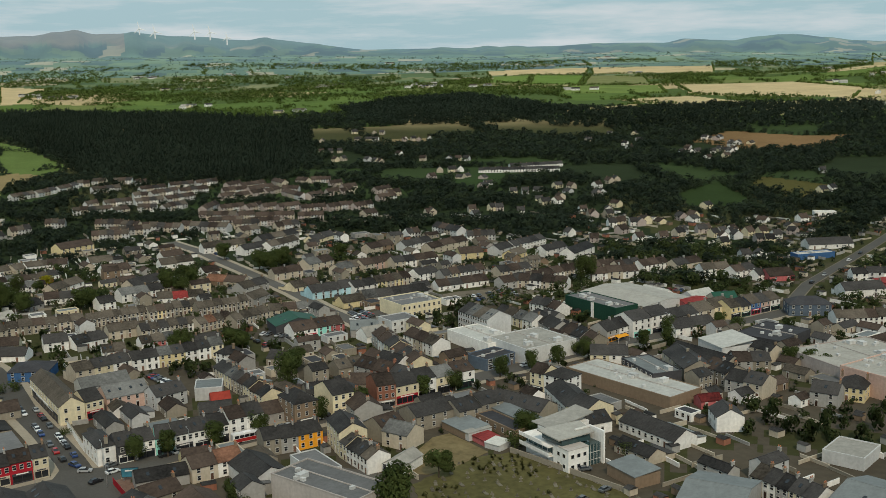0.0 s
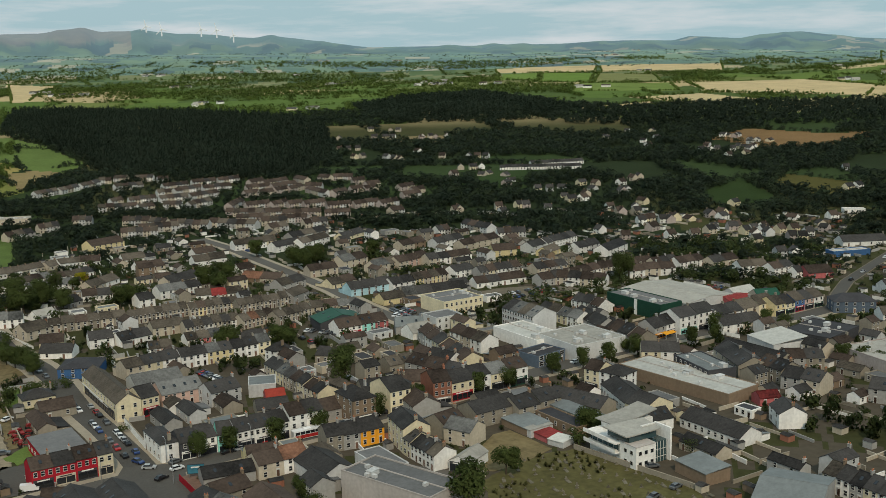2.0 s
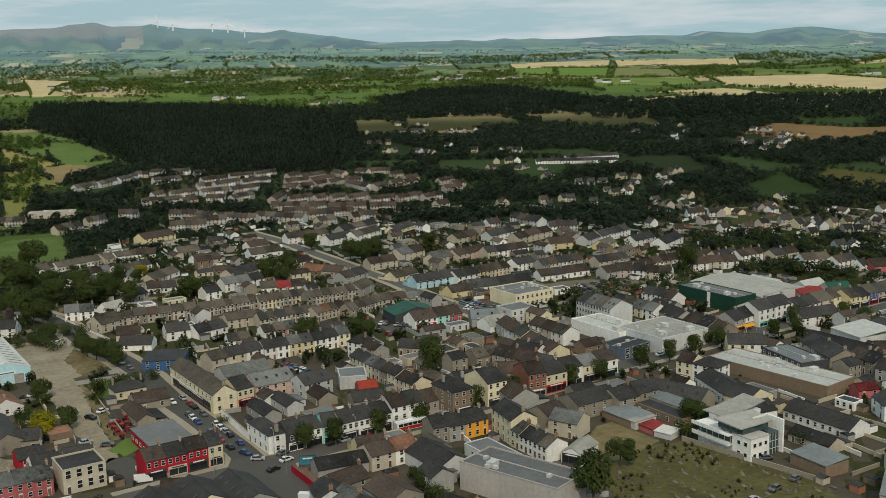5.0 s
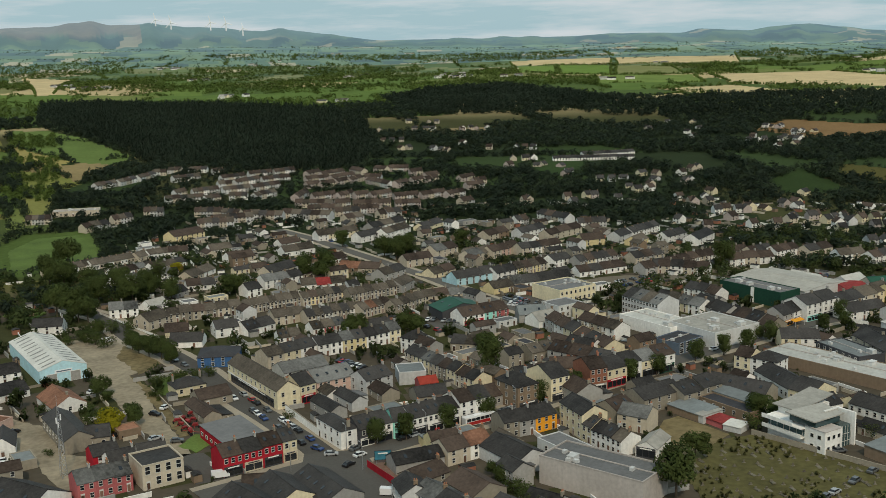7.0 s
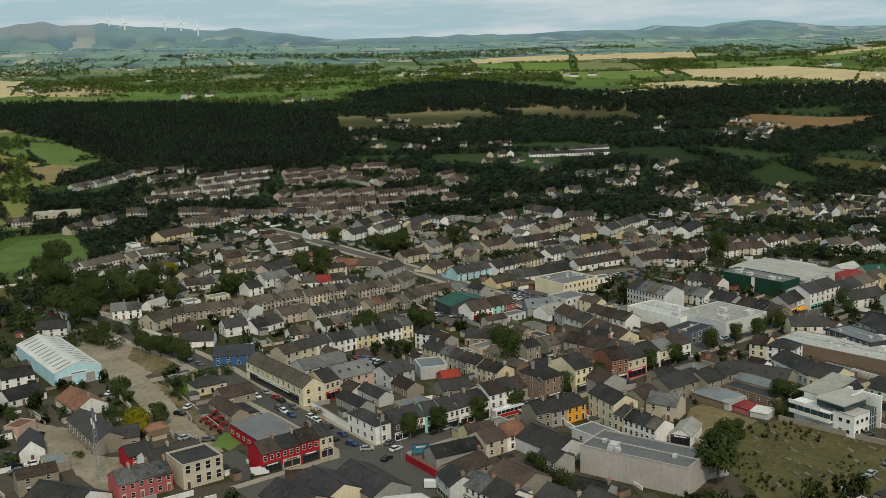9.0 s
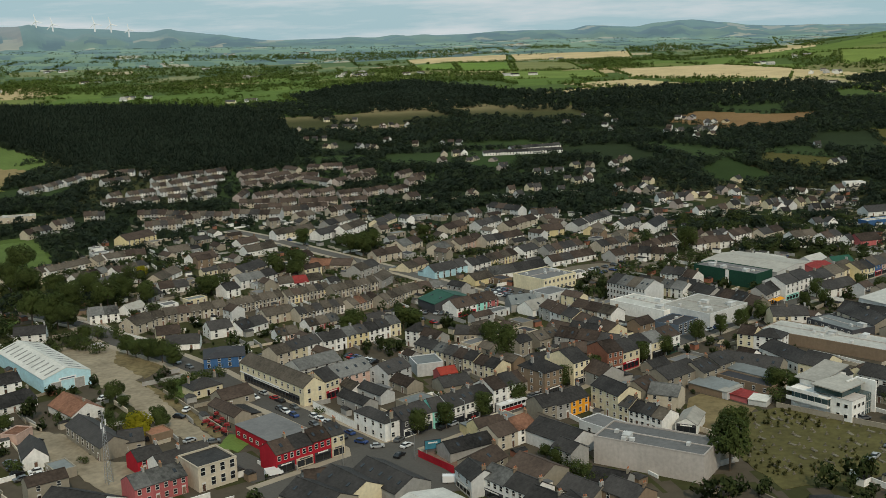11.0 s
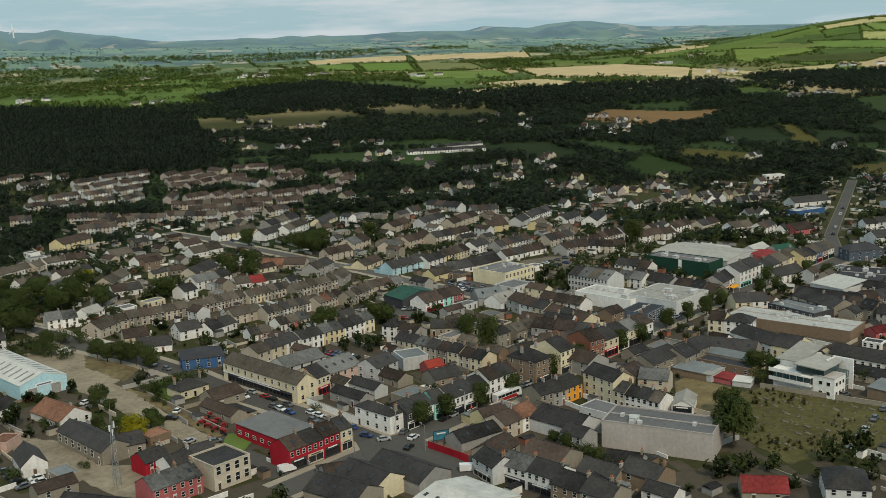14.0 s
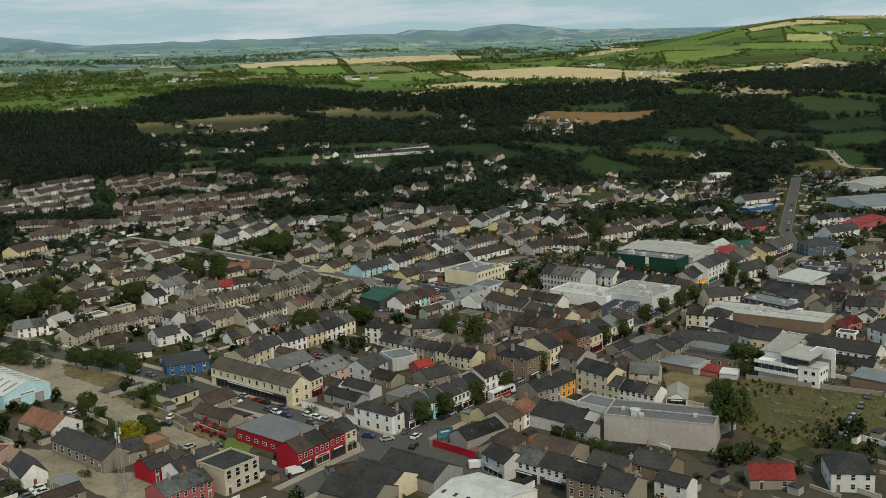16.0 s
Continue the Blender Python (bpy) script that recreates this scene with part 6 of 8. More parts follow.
row(209.5, 608.6, 0.0, 20.2, 10, 2.94, 6.04, 2, "white", "tile", 1, far=1)
house(216.8, 635.7, 10.2, 14.7, 9, 2.65, 5.44, "white", "brown", st=1)
house(216.9, 571.2, 11.1, 10.1, 9, 2.65, 5.44, "white", "brown", st=1)
row(210.5, 539.4, -55.7, 24.6, 9, 2.94, 5.73, 2, "brown beige", "rust brown", 1)
row(252.5, 640.0, 0.0, 29.2, 9, 4.00, 6.79, 4, "white cream", "tile", 2, far=1)
row(178.1, 516.5, -14.4, 23.5, 9, 2.50, 5.29, 3, "white", "grey red", 1)
row(218.5, 512.8, 21.3, 18.5, 9, 4.00, 6.79, 2, "grey", "tile", 2)
row(247.6, 534.4, 0.0, 17.5, 9, 4.00, 6.79, 2, "beige", "brown", 2)
row(275.4, 547.9, 19.0, 20.9, 10, 4.00, 7.10, 2, "beige", "brown", 2)
row(243.0, 502.0, 13.8, 17.1, 9, 2.65, 5.44, 2, "cream", "tile", 1)
row(267.5, 621.2, 17.1, 22.9, 9, 4.00, 6.79, 2, "white grey", "slate", 2, far=1)
row(286.8, 621.6, 24.2, 27.6, 9, 4.00, 6.79, 3, "white", "tile", 2, far=1)
row(320.5, 631.3, 25.3, 24.1, 9, 2.65, 5.44, 2, "cream", "slate", 1, far=1)
row(295.3, 647.2, 17.9, 33.2, 9, 4.00, 6.79, 3, "grey white", "slate tile", 2, far=1)
row(246.3, 477.5, 0.0, 25.1, 10, 4.00, 7.10, 3, "skyblue", "slate", 2)
row(264.2, 475.1, 7.3, 15.1, 9, 4.00, 6.79, 2, "white", "slate", 2)
row(283.2, 477.7, 8.1, 23.1, 9, 4.00, 6.79, 4, "yellow beige", "tile brown", 2)
row(266.9, 450.7, -10.2, 36.8, 10, 2.94, 6.04, 4, "grey white", "slate", 1, cols=2, chim=0)
house(243.4, 450.1, 0.0, 12.7, 9, 2.94, 5.73, "yellow", "tile", st=1)
row(306.8, 480.6, 13.0, 15.6, 9, 4.00, 6.79, 2, "white", "slate", 2)
row(324.3, 470.7, 0.0, 28.0, 9, 4.00, 6.79, 5, "grey cream white lightgrey", "slate", 2)
row(309.8, 451.1, -7.3, 30.0, 9, 2.94, 5.73, 4, "white", "tile slate", 1)
row(322.9, 518.8, 0.0, 30.3, 9, 4.00, 6.79, 4, "beige white", "brown tile", 2)
row(284.2, 524.0, 20.7, 24.8, 9, 4.00, 6.79, 2, "beige", "brown", 2)
row(302.1, 526.1, 16.0, 26.0, 9, 4.00, 6.79, 3, "beige pink", "brown", 2)
row(330.8, 571.8, 15.3, 21.1, 9, 4.00, 6.79, 2, "beige brown", "brown", 2, far=1)
row(354.5, 565.9, 11.6, 24.3, 9, 4.00, 6.79, 3, "lightgrey white", "slate", 2, far=1)
row(367.7, 549.8, 14.6, 35.3, 9, 4.00, 6.79, 3, "beige", "brown", 2, far=1)
house(360.7, 515.9, -15.7, 14.9, 10, 4.00, 7.10, "yellow", "brown", st=2)
house(386.6, 515.4, 20.4, 15.9, 9, 4.00, 6.79, "lightgrey", "slate", st=2)
row(410.4, 521.8, 15.4, 33.1, 9, 4.00, 6.79, 5, "white", "slate", 2, far=1)
house(386.2, 499.9, 22.3, 15.5, 9, 2.94, 5.73, "yellow", "tile", st=1)
row(409.7, 494.7, 9.5, 20.0, 9, 4.00, 6.79, 2, "white lightgrey", "slate", 2, far=1)
house(419.0, 479.5, 23.1, 28.0, 10, 4.00, 7.10, "white", "slate", st=2, cols=3)
row(350.2, 457.7, 0.0, 22.1, 9, 4.00, 6.79, 3, "beige grey", "slate tile", 2)
row(341.4, 434.5, 0.0, 34.8, 9, 4.00, 6.79, 4, "grey beige", "tile", 2)
row(340.5, 424.0, -57.1, 26.9, 9, 4.00, 6.79, 4, "beige white", "tile brown", 2)
row(371.4, 437.6, 0.0, 19.6, 9, 4.00, 6.79, 3, "white beige", "tile", 2)
row(392.6, 435.2, -7.5, 22.2, 9, 4.00, 6.79, 4, "white", "tile", 2)
row(407.5, 427.0, 0.0, 17.6, 9, 4.00, 6.79, 3, "beige white", "tile", 2)
row(420.1, 420.2, 0.0, 19.8, 9, 4.00, 6.79, 3, "white", "tile", 2)
row(386.8, 417.3, -17.1, 27.6, 9, 4.00, 6.79, 3, "white beige", "tile", 2)
row(438.6, 412.1, 0.0, 20.1, 9, 2.94, 5.73, 2, "beige", "brown", 1)
row(435.9, 389.7, -16.5, 16.9, 9, 4.00, 6.79, 2, "white beige", "tile", 2)
row(445.1, 377.2, 0.0, 16.1, 9, 4.00, 6.79, 2, "white", "brown", 2)
row(401.4, 274.7, -30.2, 24.0, 9, 4.00, 6.79, 5, "white", "tile", 2)
row(334.4, 309.7, -9.2, 21.5, 10, 4.00, 7.10, 2, "white beige", "slate", 2)
house(451.2, 358.3, -22.3, 14.4, 12, 2.94, 6.18, "terracotta", "brown", st=1, label="low shop with magenta-red front")
house(554.0, 345.5, -128.6, 45.0, 68, 3.60, 6.40, "lightgrey", "metal", st=1, form="front", cols=0, chim=0, door=0, name="retail_shed", category="building", label="big retail shed with blue-grey solar roof")
house(628.5, 364.0, -96.0, 28.0, 44, 3.20, 5.20, "lightgrey", "pale", st=1, form="front", cols=0, chim=0, door=0, name="retail_shed", category="building", label="low retail shed with pale metal roof")
house(642.0, 474.0, -40.0, 15.0, 8, 3.00, 3.40, "white", "white", st=1, form="flat", cols=4, chim=0, label="low white flat-roofed building among trees")
row(487.0, 327.0, -35.0, 24.0, 8, 4.60, 7.00, 3, "white lightgrey white", "slate", 2, group="roadside houses")
row(497.0, 314.5, -20.0, 14.0, 8, 3.00, 5.30, 2, "white", "slate", 1, group="roadside houses")
house(515.8, 385.8, -19.5, 24.5, 8, 3.13, 3.50, "blue", "white", st=1, form="flat", cols=0, chim=0, door=0, name="filling_station", category="building", label="low garage with white and blue canopy")
house(548.4, 399.5, -27.7, 28.8, 12, 2.94, 6.18, "white", "slate", st=1, cols=4)
house(451.3, 308.2, -23.6, 21.9, 10, 4.00, 7.10, "white", "slate", st=2)
house(490.2, 306.7, -8.4, 38.0, 10, 3.68, 4.60, "terracotta", "red", st=1, form="mono", cols=0, chim=0)
# estate walls lean grey and beige, shade on white render put into colour
row(199.1, 964.3, 30.8, 25.4, 7, 3.80, 6.18, 4, "lightgrey beige white grey", "tile brown slate", 2, far=1)
row(222.0, 977.3, 40.1, 26.7, 7, 3.80, 6.18, 3, "lightgrey beige white grey", "tile brown slate", 2, far=1)
row(245.3, 994.7, 41.3, 28.4, 7, 3.80, 6.18, 3, "lightgrey beige white grey", "tile brown slate", 2, far=1)
row(263.1, 1014.7, -17.2, 11.3, 7, 3.80, 6.18, 2, "lightgrey beige white grey", "tile brown slate", 2, far=1)
row(278.7, 1021.7, -44.5, 13.4, 7, 3.80, 6.18, 2, "lightgrey beige white grey", "tile brown slate", 2, far=1)
row(298.8, 1011.5, -32.1, 17.9, 7, 3.80, 6.18, 3, "lightgrey beige white grey", "tile brown slate", 2, far=1)
row(310.2, 986.4, 0.0, 10.7, 7, 3.80, 6.18, 2, "lightgrey beige white grey", "tile brown slate", 2, far=1)
row(269.8, 960.4, 8.3, 26.8, 7, 3.80, 6.18, 4, "lightgrey beige white grey", "tile brown slate", 2, far=1)
row(304.4, 935.3, 8.3, 24.7, 7, 3.80, 6.18, 4, "lightgrey beige white grey", "tile brown slate", 2, far=1)
row(334.0, 942.8, 0.0, 23.1, 7, 3.80, 6.18, 4, "lightgrey beige white grey", "tile brown slate", 2, far=1)
row(357.2, 940.6, 0.0, 20.8, 7, 3.80, 6.18, 4, "lightgrey beige white grey", "tile brown slate", 2, far=1)
row(280.5, 897.1, 0.0, 12.1, 7, 3.80, 6.18, 2, "lightgrey beige white grey", "tile brown slate", 2, far=1)
row(304.4, 902.5, 18.4, 28.1, 7, 3.80, 6.18, 4, "lightgrey beige white grey", "tile brown slate", 2, far=1)
row(329.4, 899.2, 0.0, 26.3, 7, 3.80, 6.18, 5, "lightgrey beige white grey", "tile brown slate", 2, far=1)
row(277.8, 865.0, 0.0, 24.4, 7, 3.80, 6.18, 4, "lightgrey beige white grey", "tile brown slate", 2, far=1)
row(304.6, 864.5, 12.7, 27.8, 7, 3.80, 6.18, 5, "lightgrey beige white grey", "tile brown slate", 2, far=1)
row(263.3, 829.7, -28.7, 14.8, 7, 3.80, 6.18, 3, "lightgrey beige white grey", "tile brown slate", 2, far=1)
row(285.9, 824.0, 24.8, 24.6, 7, 3.80, 6.18, 4, "lightgrey beige white grey", "tile brown slate", 2, far=1)
row(233.9, 876.7, 15.7, 10.9, 7, 3.80, 6.18, 2, "lightgrey beige white grey", "tile brown slate", 2, far=1)
row(254.0, 873.7, 0.0, 22.8, 7, 3.80, 6.18, 5, "lightgrey beige white grey", "tile brown slate", 2, far=1)
row(225.0, 846.3, -10.3, 29.9, 7, 3.80, 6.18, 5, "lightgrey beige white grey", "tile brown slate", 2, far=1)
row(244.7, 833.2, 22.8, 14.9, 7, 3.80, 6.18, 2, "lightgrey beige white grey", "tile brown slate", 2, far=1)
row(372.9, 910.4, 24.6, 18.4, 7, 3.80, 6.18, 2, "pinkgrey beige lightgrey pinkgrey", "brown tile brown", 2, far=1)
row(385.9, 898.2, 18.0, 28.8, 7, 3.80, 6.18, 4, "pinkgrey beige lightgrey pinkgrey", "brown tile brown", 2, far=1)
row(358.5, 875.2, 0.0, 23.3, 7, 3.80, 6.18, 4, "pinkgrey beige lightgrey pinkgrey", "brown tile brown", 2, far=1)
row(382.5, 871.9, 14.4, 27.4, 7, 3.80, 6.18, 4, "pinkgrey beige lightgrey pinkgrey", "brown tile brown", 2, far=1)
row(340.1, 846.7, 9.9, 14.0, 7, 3.80, 6.18, 2, "pinkgrey beige lightgrey pinkgrey", "brown tile brown", 2, far=1)
row(351.5, 841.3, 10.1, 13.7, 7, 3.80, 6.18, 2, "pinkgrey beige lightgrey pinkgrey", "brown tile brown", 2, far=1)
row(368.6, 846.8, 21.6, 16.1, 7, 3.80, 6.18, 2, "pinkgrey beige lightgrey pinkgrey", "brown tile brown", 2, far=1)
row(384.1, 850.5, 28.4, 19.4, 7, 3.80, 6.18, 2, "pinkgrey beige lightgrey pinkgrey", "brown tile brown", 2, far=1)
row(319.4, 787.5, 0.0, 20.4, 7, 3.80, 6.18, 4, "pinkgrey beige lightgrey pinkgrey", "brown tile brown", 2, far=1)
row(335.1, 779.3, 14.0, 15.4, 7, 3.80, 6.18, 3, "pinkgrey beige lightgrey pinkgrey", "brown tile brown", 2, far=1)
row(344.8, 771.6, 0.0, 12.8, 7, 3.80, 6.18, 3, "pinkgrey beige lightgrey pinkgrey", "brown tile brown", 2, far=1)
row(357.8, 763.6, 0.0, 18.5, 7, 3.80, 6.18, 4, "pinkgrey beige lightgrey pinkgrey", "brown tile brown", 2, far=1)
row(369.2, 744.3, -12.4, 20.1, 7, 3.80, 6.18, 4, "pinkgrey beige lightgrey pinkgrey", "brown tile brown", 2, far=1)
row(390.7, 737.8, 0.0, 22.8, 7, 3.80, 6.18, 4, "pinkgrey beige lightgrey pinkgrey", "brown tile brown", 2, far=1)
row(406.3, 728.5, 9.1, 18.1, 7, 3.80, 6.18, 3, "pinkgrey beige lightgrey pinkgrey", "brown tile brown", 2, far=1)
row(294.8, 760.0, -37.0, 28.4, 7, 3.80, 6.18, 5, "pinkgrey beige lightgrey pinkgrey", "brown tile brown", 2, far=1)
row(313.4, 746.8, -16.8, 12.2, 7, 3.80, 6.18, 3, "pinkgrey beige lightgrey pinkgrey", "brown tile brown", 2, far=1)
row(329.3, 730.6, -27.9, 29.0, 7, 3.80, 6.18, 6, "pinkgrey beige lightgrey pinkgrey", "brown tile brown", 2, far=1)
row(350.8, 713.1, -23.9, 19.3, 7, 3.80, 6.18, 4, "pinkgrey beige lightgrey pinkgrey", "brown tile brown", 2, far=1)
row(290.9, 734.2, -34.4, 25.2, 7, 3.80, 6.18, 5, "pinkgrey beige lightgrey pinkgrey", "brown tile brown", 2, far=1)
row(312.7, 713.4, -22.3, 22.9, 7, 3.80, 6.18, 5, "pinkgrey beige lightgrey pinkgrey", "brown tile brown", 2, far=1)
row(421.5, 809.2, 0.0, 12.3, 7, 3.80, 6.18, 2, "pinkgrey beige lightgrey pinkgrey", "brown tile brown", 2, far=1)
row(433.3, 805.5, 0.0, 13.1, 7, 3.80, 6.18, 2, "pinkgrey beige lightgrey pinkgrey", "brown tile brown", 2, far=1)
row(446.9, 853.0, -11.2, 12.0, 7, 3.80, 6.18, 2, "pinkgrey beige lightgrey pinkgrey", "brown tile brown", 2, far=1)
row(447.4, 826.6, 9.3, 15.3, 7, 3.80, 6.18, 2, "pinkgrey beige lightgrey pinkgrey", "brown tile brown", 2, far=1)
row(461.9, 792.7, 10.9, 17.2, 7, 3.80, 6.18, 2, "pinkgrey beige lightgrey pinkgrey", "brown tile brown", 2, far=1)
row(459.3, 769.9, 0.0, 12.6, 7, 3.80, 6.18, 2, "pinkgrey beige lightgrey pinkgrey", "brown tile brown", 2, far=1)
row(442.5, 753.5, 0.0, 17.3, 7, 3.80, 6.18, 3, "pinkgrey beige lightgrey pinkgrey", "brown tile brown", 2, far=1)
row(385.9, 821.6, -90.0, 36.9, 7, 3.80, 6.18, 3, "pinkgrey beige lightgrey pinkgrey", "brown tile brown", 2, far=1)
row(401.9, 802.1, 26.7, 19.2, 7, 3.80, 6.18, 2, "pinkgrey beige lightgrey pinkgrey", "brown tile brown", 2, far=1)
row(408.5, 899.1, -90.0, 23.0, 7, 3.80, 6.18, 2, "pinkgrey beige lightgrey pinkgrey", "brown tile brown", 2, far=1)
row(431.0, 894.1, -72.4, 14.5, 7, 3.80, 6.18, 2, "pinkgrey beige lightgrey pinkgrey", "brown tile brown", 2, far=1)
row(448.1, 886.8, -29.7, 18.6, 7, 3.80, 6.18, 4, "pinkgrey beige lightgrey pinkgrey", "brown tile brown", 2, far=1)
row(308.8, 803.6, 47.7, 29.5, 7, 3.80, 6.18, 4, "pinkgrey beige lightgrey pinkgrey", "brown tile brown", 2, far=1)
row(398.7, 850.3, -43.2, 15.5, 7, 3.80, 6.18, 3, "pinkgrey beige lightgrey pinkgrey", "brown tile brown", 2, far=1)
row(268.0, 720.5, -54.7, 39.5, 8, 3.80, 6.52, 5, "beige lightgrey grey", "brown tile slate", 2, far=1)
row(225.3, 761.9, -57.1, 20.0, 8, 3.80, 6.52, 4, "beige lightgrey grey", "brown tile slate", 2, far=1)
row(242.4, 737.7, -45.2, 30.3, 8, 3.80, 6.52, 5, "beige lightgrey grey", "brown tile slate", 2, far=1)
row(215.8, 775.2, -31.5, 18.6, 8, 3.80, 6.52, 4, "beige lightgrey grey", "brown tile slate", 2, far=1)
row(184.5, 800.8, -24.5, 14.2, 8, 3.80, 6.52, 3, "beige lightgrey grey", "brown tile slate", 2, far=1)
row(221.9, 738.8, -12.0, 27.8, 8, 3.80, 6.52, 5, "beige lightgrey grey", "brown tile slate", 2, far=1)
row(290.3, 685.0, 13.4, 15.6, 8, 3.80, 6.52, 2, "beige lightgrey grey", "brown tile slate", 2, far=1)
row(107.2, 820.4, -24.0, 17.3, 8, 3.80, 6.52, 4, "beige lightgrey grey", "brown tile slate", 2, far=1)
row(158.5, 787.6, 9.2, 14.8, 8, 3.80, 6.52, 3, "beige lightgrey grey", "brown tile slate", 2, far=1)
row(135.3, 770.1, 22.4, 20.6, 8, 3.80, 6.52, 3, "beige lightgrey grey", "brown tile slate", 2, far=1)
row(204.7, 730.2, -19.4, 24.9, 8, 3.80, 6.52, 5, "beige lightgrey grey", "brown tile slate", 2, far=1)
row(298.0, 711.4, -20.2, 18.5, 8, 3.80, 6.52, 3, "beige lightgrey grey", "brown tile slate", 2, far=1)
row(319.5, 686.0, 0.0, 18.1, 8, 3.80, 6.52, 3, "beige lightgrey grey", "brown tile slate", 2, far=1)
row(392.0, 692.1, 9.9, 11.8, 8, 3.80, 6.52, 2, "beige lightgrey grey", "brown tile slate", 2, far=1)
row(639.8, 968.3, -44.3, 55.3, 9, 3.80, 6.86, 7, "white", "slate", 2, far=1)
row(634.9, 824.1, -34.7, 80.1, 9, 2.90, 5.00, 14, "white", "slate", 2, far=1)
row(673.6, 844.5, -20.4, 56.3, 9, 2.90, 5.00, 9, "white", "slate", 2, far=1)
row(588.0, 869.0, -23.5, 26.0, 9, 3.80, 6.86, 5, "white", "slate", 2, far=1)
row(554.3, 837.6, 15.6, 30.5, 9, 3.80, 6.86, 3, "white", "slate", 2, far=1)
row(544.6, 706.9, -18.6, 15.9, 8.5, 3.80, 6.69, 3, "white grey beige lightgrey", "slate brown slate", 2, far=1)
row(564.5, 697.0, 0.0, 27.6, 8.5, 3.80, 6.69, 4, "white grey beige lightgrey", "slate brown slate", 2, far=1)
row(593.3, 701.8, 0.0, 22.0, 8.5, 3.80, 6.69, 3, "white grey beige lightgrey", "slate brown slate", 2, far=1)
row(529.3, 647.9, 0.0, 26.7, 8.5, 3.80, 6.69, 3, "white grey beige lightgrey", "slate brown slate", 2, far=1)
row(493.8, 626.1, -27.4, 24.1, 8.5, 3.80, 6.69, 5, "white grey beige lightgrey", "slate brown slate", 2, far=1)
row(472.9, 657.7, -11.0, 29.6, 8.5, 3.80, 6.69, 5, "white grey beige lightgrey", "slate brown slate", 2, far=1)
row(448.8, 635.4, 0.0, 13.2, 8.5, 3.80, 6.69, 2, "white grey beige lightgrey", "slate brown slate", 2, far=1)
row(519.7, 580.0, -11.9, 25.4, 8.5, 3.80, 6.69, 5, "white grey beige lightgrey", "slate brown slate", 2, far=1)
row(517.0, 540.2, -20.0, 34.8, 8.5, 3.80, 6.69, 7, "white grey beige lightgrey", "slate brown slate", 2, far=1)
row(589.2, 653.2, -15.0, 15.9, 8.5, 3.80, 6.69, 3, "white grey beige lightgrey", "slate brown slate", 2, far=1)
row(620.2, 689.6, 0.0, 26.4, 8.5, 3.80, 6.69, 3, "white grey beige lightgrey", "slate brown slate", 2, far=1)
row(658.0, 703.4, -7.1, 31.9, 8.5, 3.80, 6.69, 4, "white grey beige lightgrey", "slate brown slate", 2, far=1)
row(875.1, 969.5, -15.9, 42.2, 8.5, 3.80, 6.69, 4, "white grey beige lightgrey", "slate brown slate", 2, far=1)
row(861.1, 893.9, 0.0, 29.9, 8.5, 3.80, 6.69, 3, "white grey beige lightgrey", "slate brown slate", 2, far=1)
row(802.5, 835.1, 0.0, 28.3, 8.5, 3.80, 6.69, 3, "white grey beige lightgrey", "slate brown slate", 2, far=1)
row(874.9, 815.6, -35.9, 43.0, 8.5, 3.80, 6.69, 6, "white grey beige lightgrey", "slate brown slate", 2, far=1)
row(856.8, 767.1, -9.9, 52.3, 8.5, 3.80, 6.69, 6, "white grey beige lightgrey", "slate brown slate", 2, far=1)
row(900.4, 796.8, -101.3, 65.0, 8.5, 3.80, 6.69, 6, "white grey beige lightgrey", "slate brown slate", 2, far=1)
row(606.2, 1208.9, -40.6, 29.3, 8.5, 3.80, 6.69, 3, "white grey beige lightgrey", "slate brown slate", 2, far=1)
row(679.5, 1248.7, -23.9, 34.3, 8.5, 3.80, 6.69, 4, "white grey beige lightgrey", "slate brown slate", 2, far=1)
row(719.5, 1212.3, -42.8, 45.8, 8.5, 3.80, 6.69, 6, "white grey beige lightgrey", "slate brown slate", 2, far=1)
row(661.4, 1175.5, -42.1, 43.9, 8.5, 3.80, 6.69, 5, "white grey beige lightgrey", "slate brown slate", 2, far=1)
row(714.0, 1135.5, -26.4, 43.4, 8.5, 3.80, 6.69, 6, "white grey beige lightgrey", "slate brown slate", 2, far=1)
row(573.8, 1113.5, -22.7, 33.6, 8.5, 3.80, 6.69, 5, "white grey beige lightgrey", "slate brown slate", 2, far=1)
row(608.5, 1094.2, -27.1, 26.8, 8.5, 3.80, 6.69, 4, "white grey beige lightgrey", "slate brown slate", 2, far=1)
row(554.4, 1044.6, 0.0, 15.0, 8.5, 3.80, 6.69, 2, "white grey beige lightgrey", "slate brown slate", 2, far=1)
row(573.1, 1006.6, -90.0, 65.7, 8.5, 3.80, 6.69, 5, "white grey beige lightgrey", "slate brown slate", 2, far=1)
row(623.0, 1044.8, -90.0, 25.5, 8.5, 3.80, 6.69, 2, "white grey beige lightgrey", "slate brown slate", 2, far=1)
row(432.8, 669.9, -11.5, 9.5, 8.5, 3.80, 6.69, 2, "white grey beige lightgrey", "slate brown slate", 2, far=1)
row(396.8, 600.8, -90.0, 30.9, 8.5, 3.80, 6.69, 4, "white grey beige lightgrey", "slate brown slate", 2, far=1)
row(373.3, 601.2, 0.0, 9.8, 8.5, 3.80, 6.69, 2, "white grey beige lightgrey", "slate brown slate", 2, far=1)
row(402.1, 563.9, -27.6, 19.1, 8.5, 3.80, 6.69, 4, "white grey beige lightgrey", "slate brown slate", 2, far=1)
row(562.3, 529.5, 0.0, 25.3, 8.5, 3.80, 6.69, 3, "white grey beige lightgrey", "slate brown slate", 2, far=1)
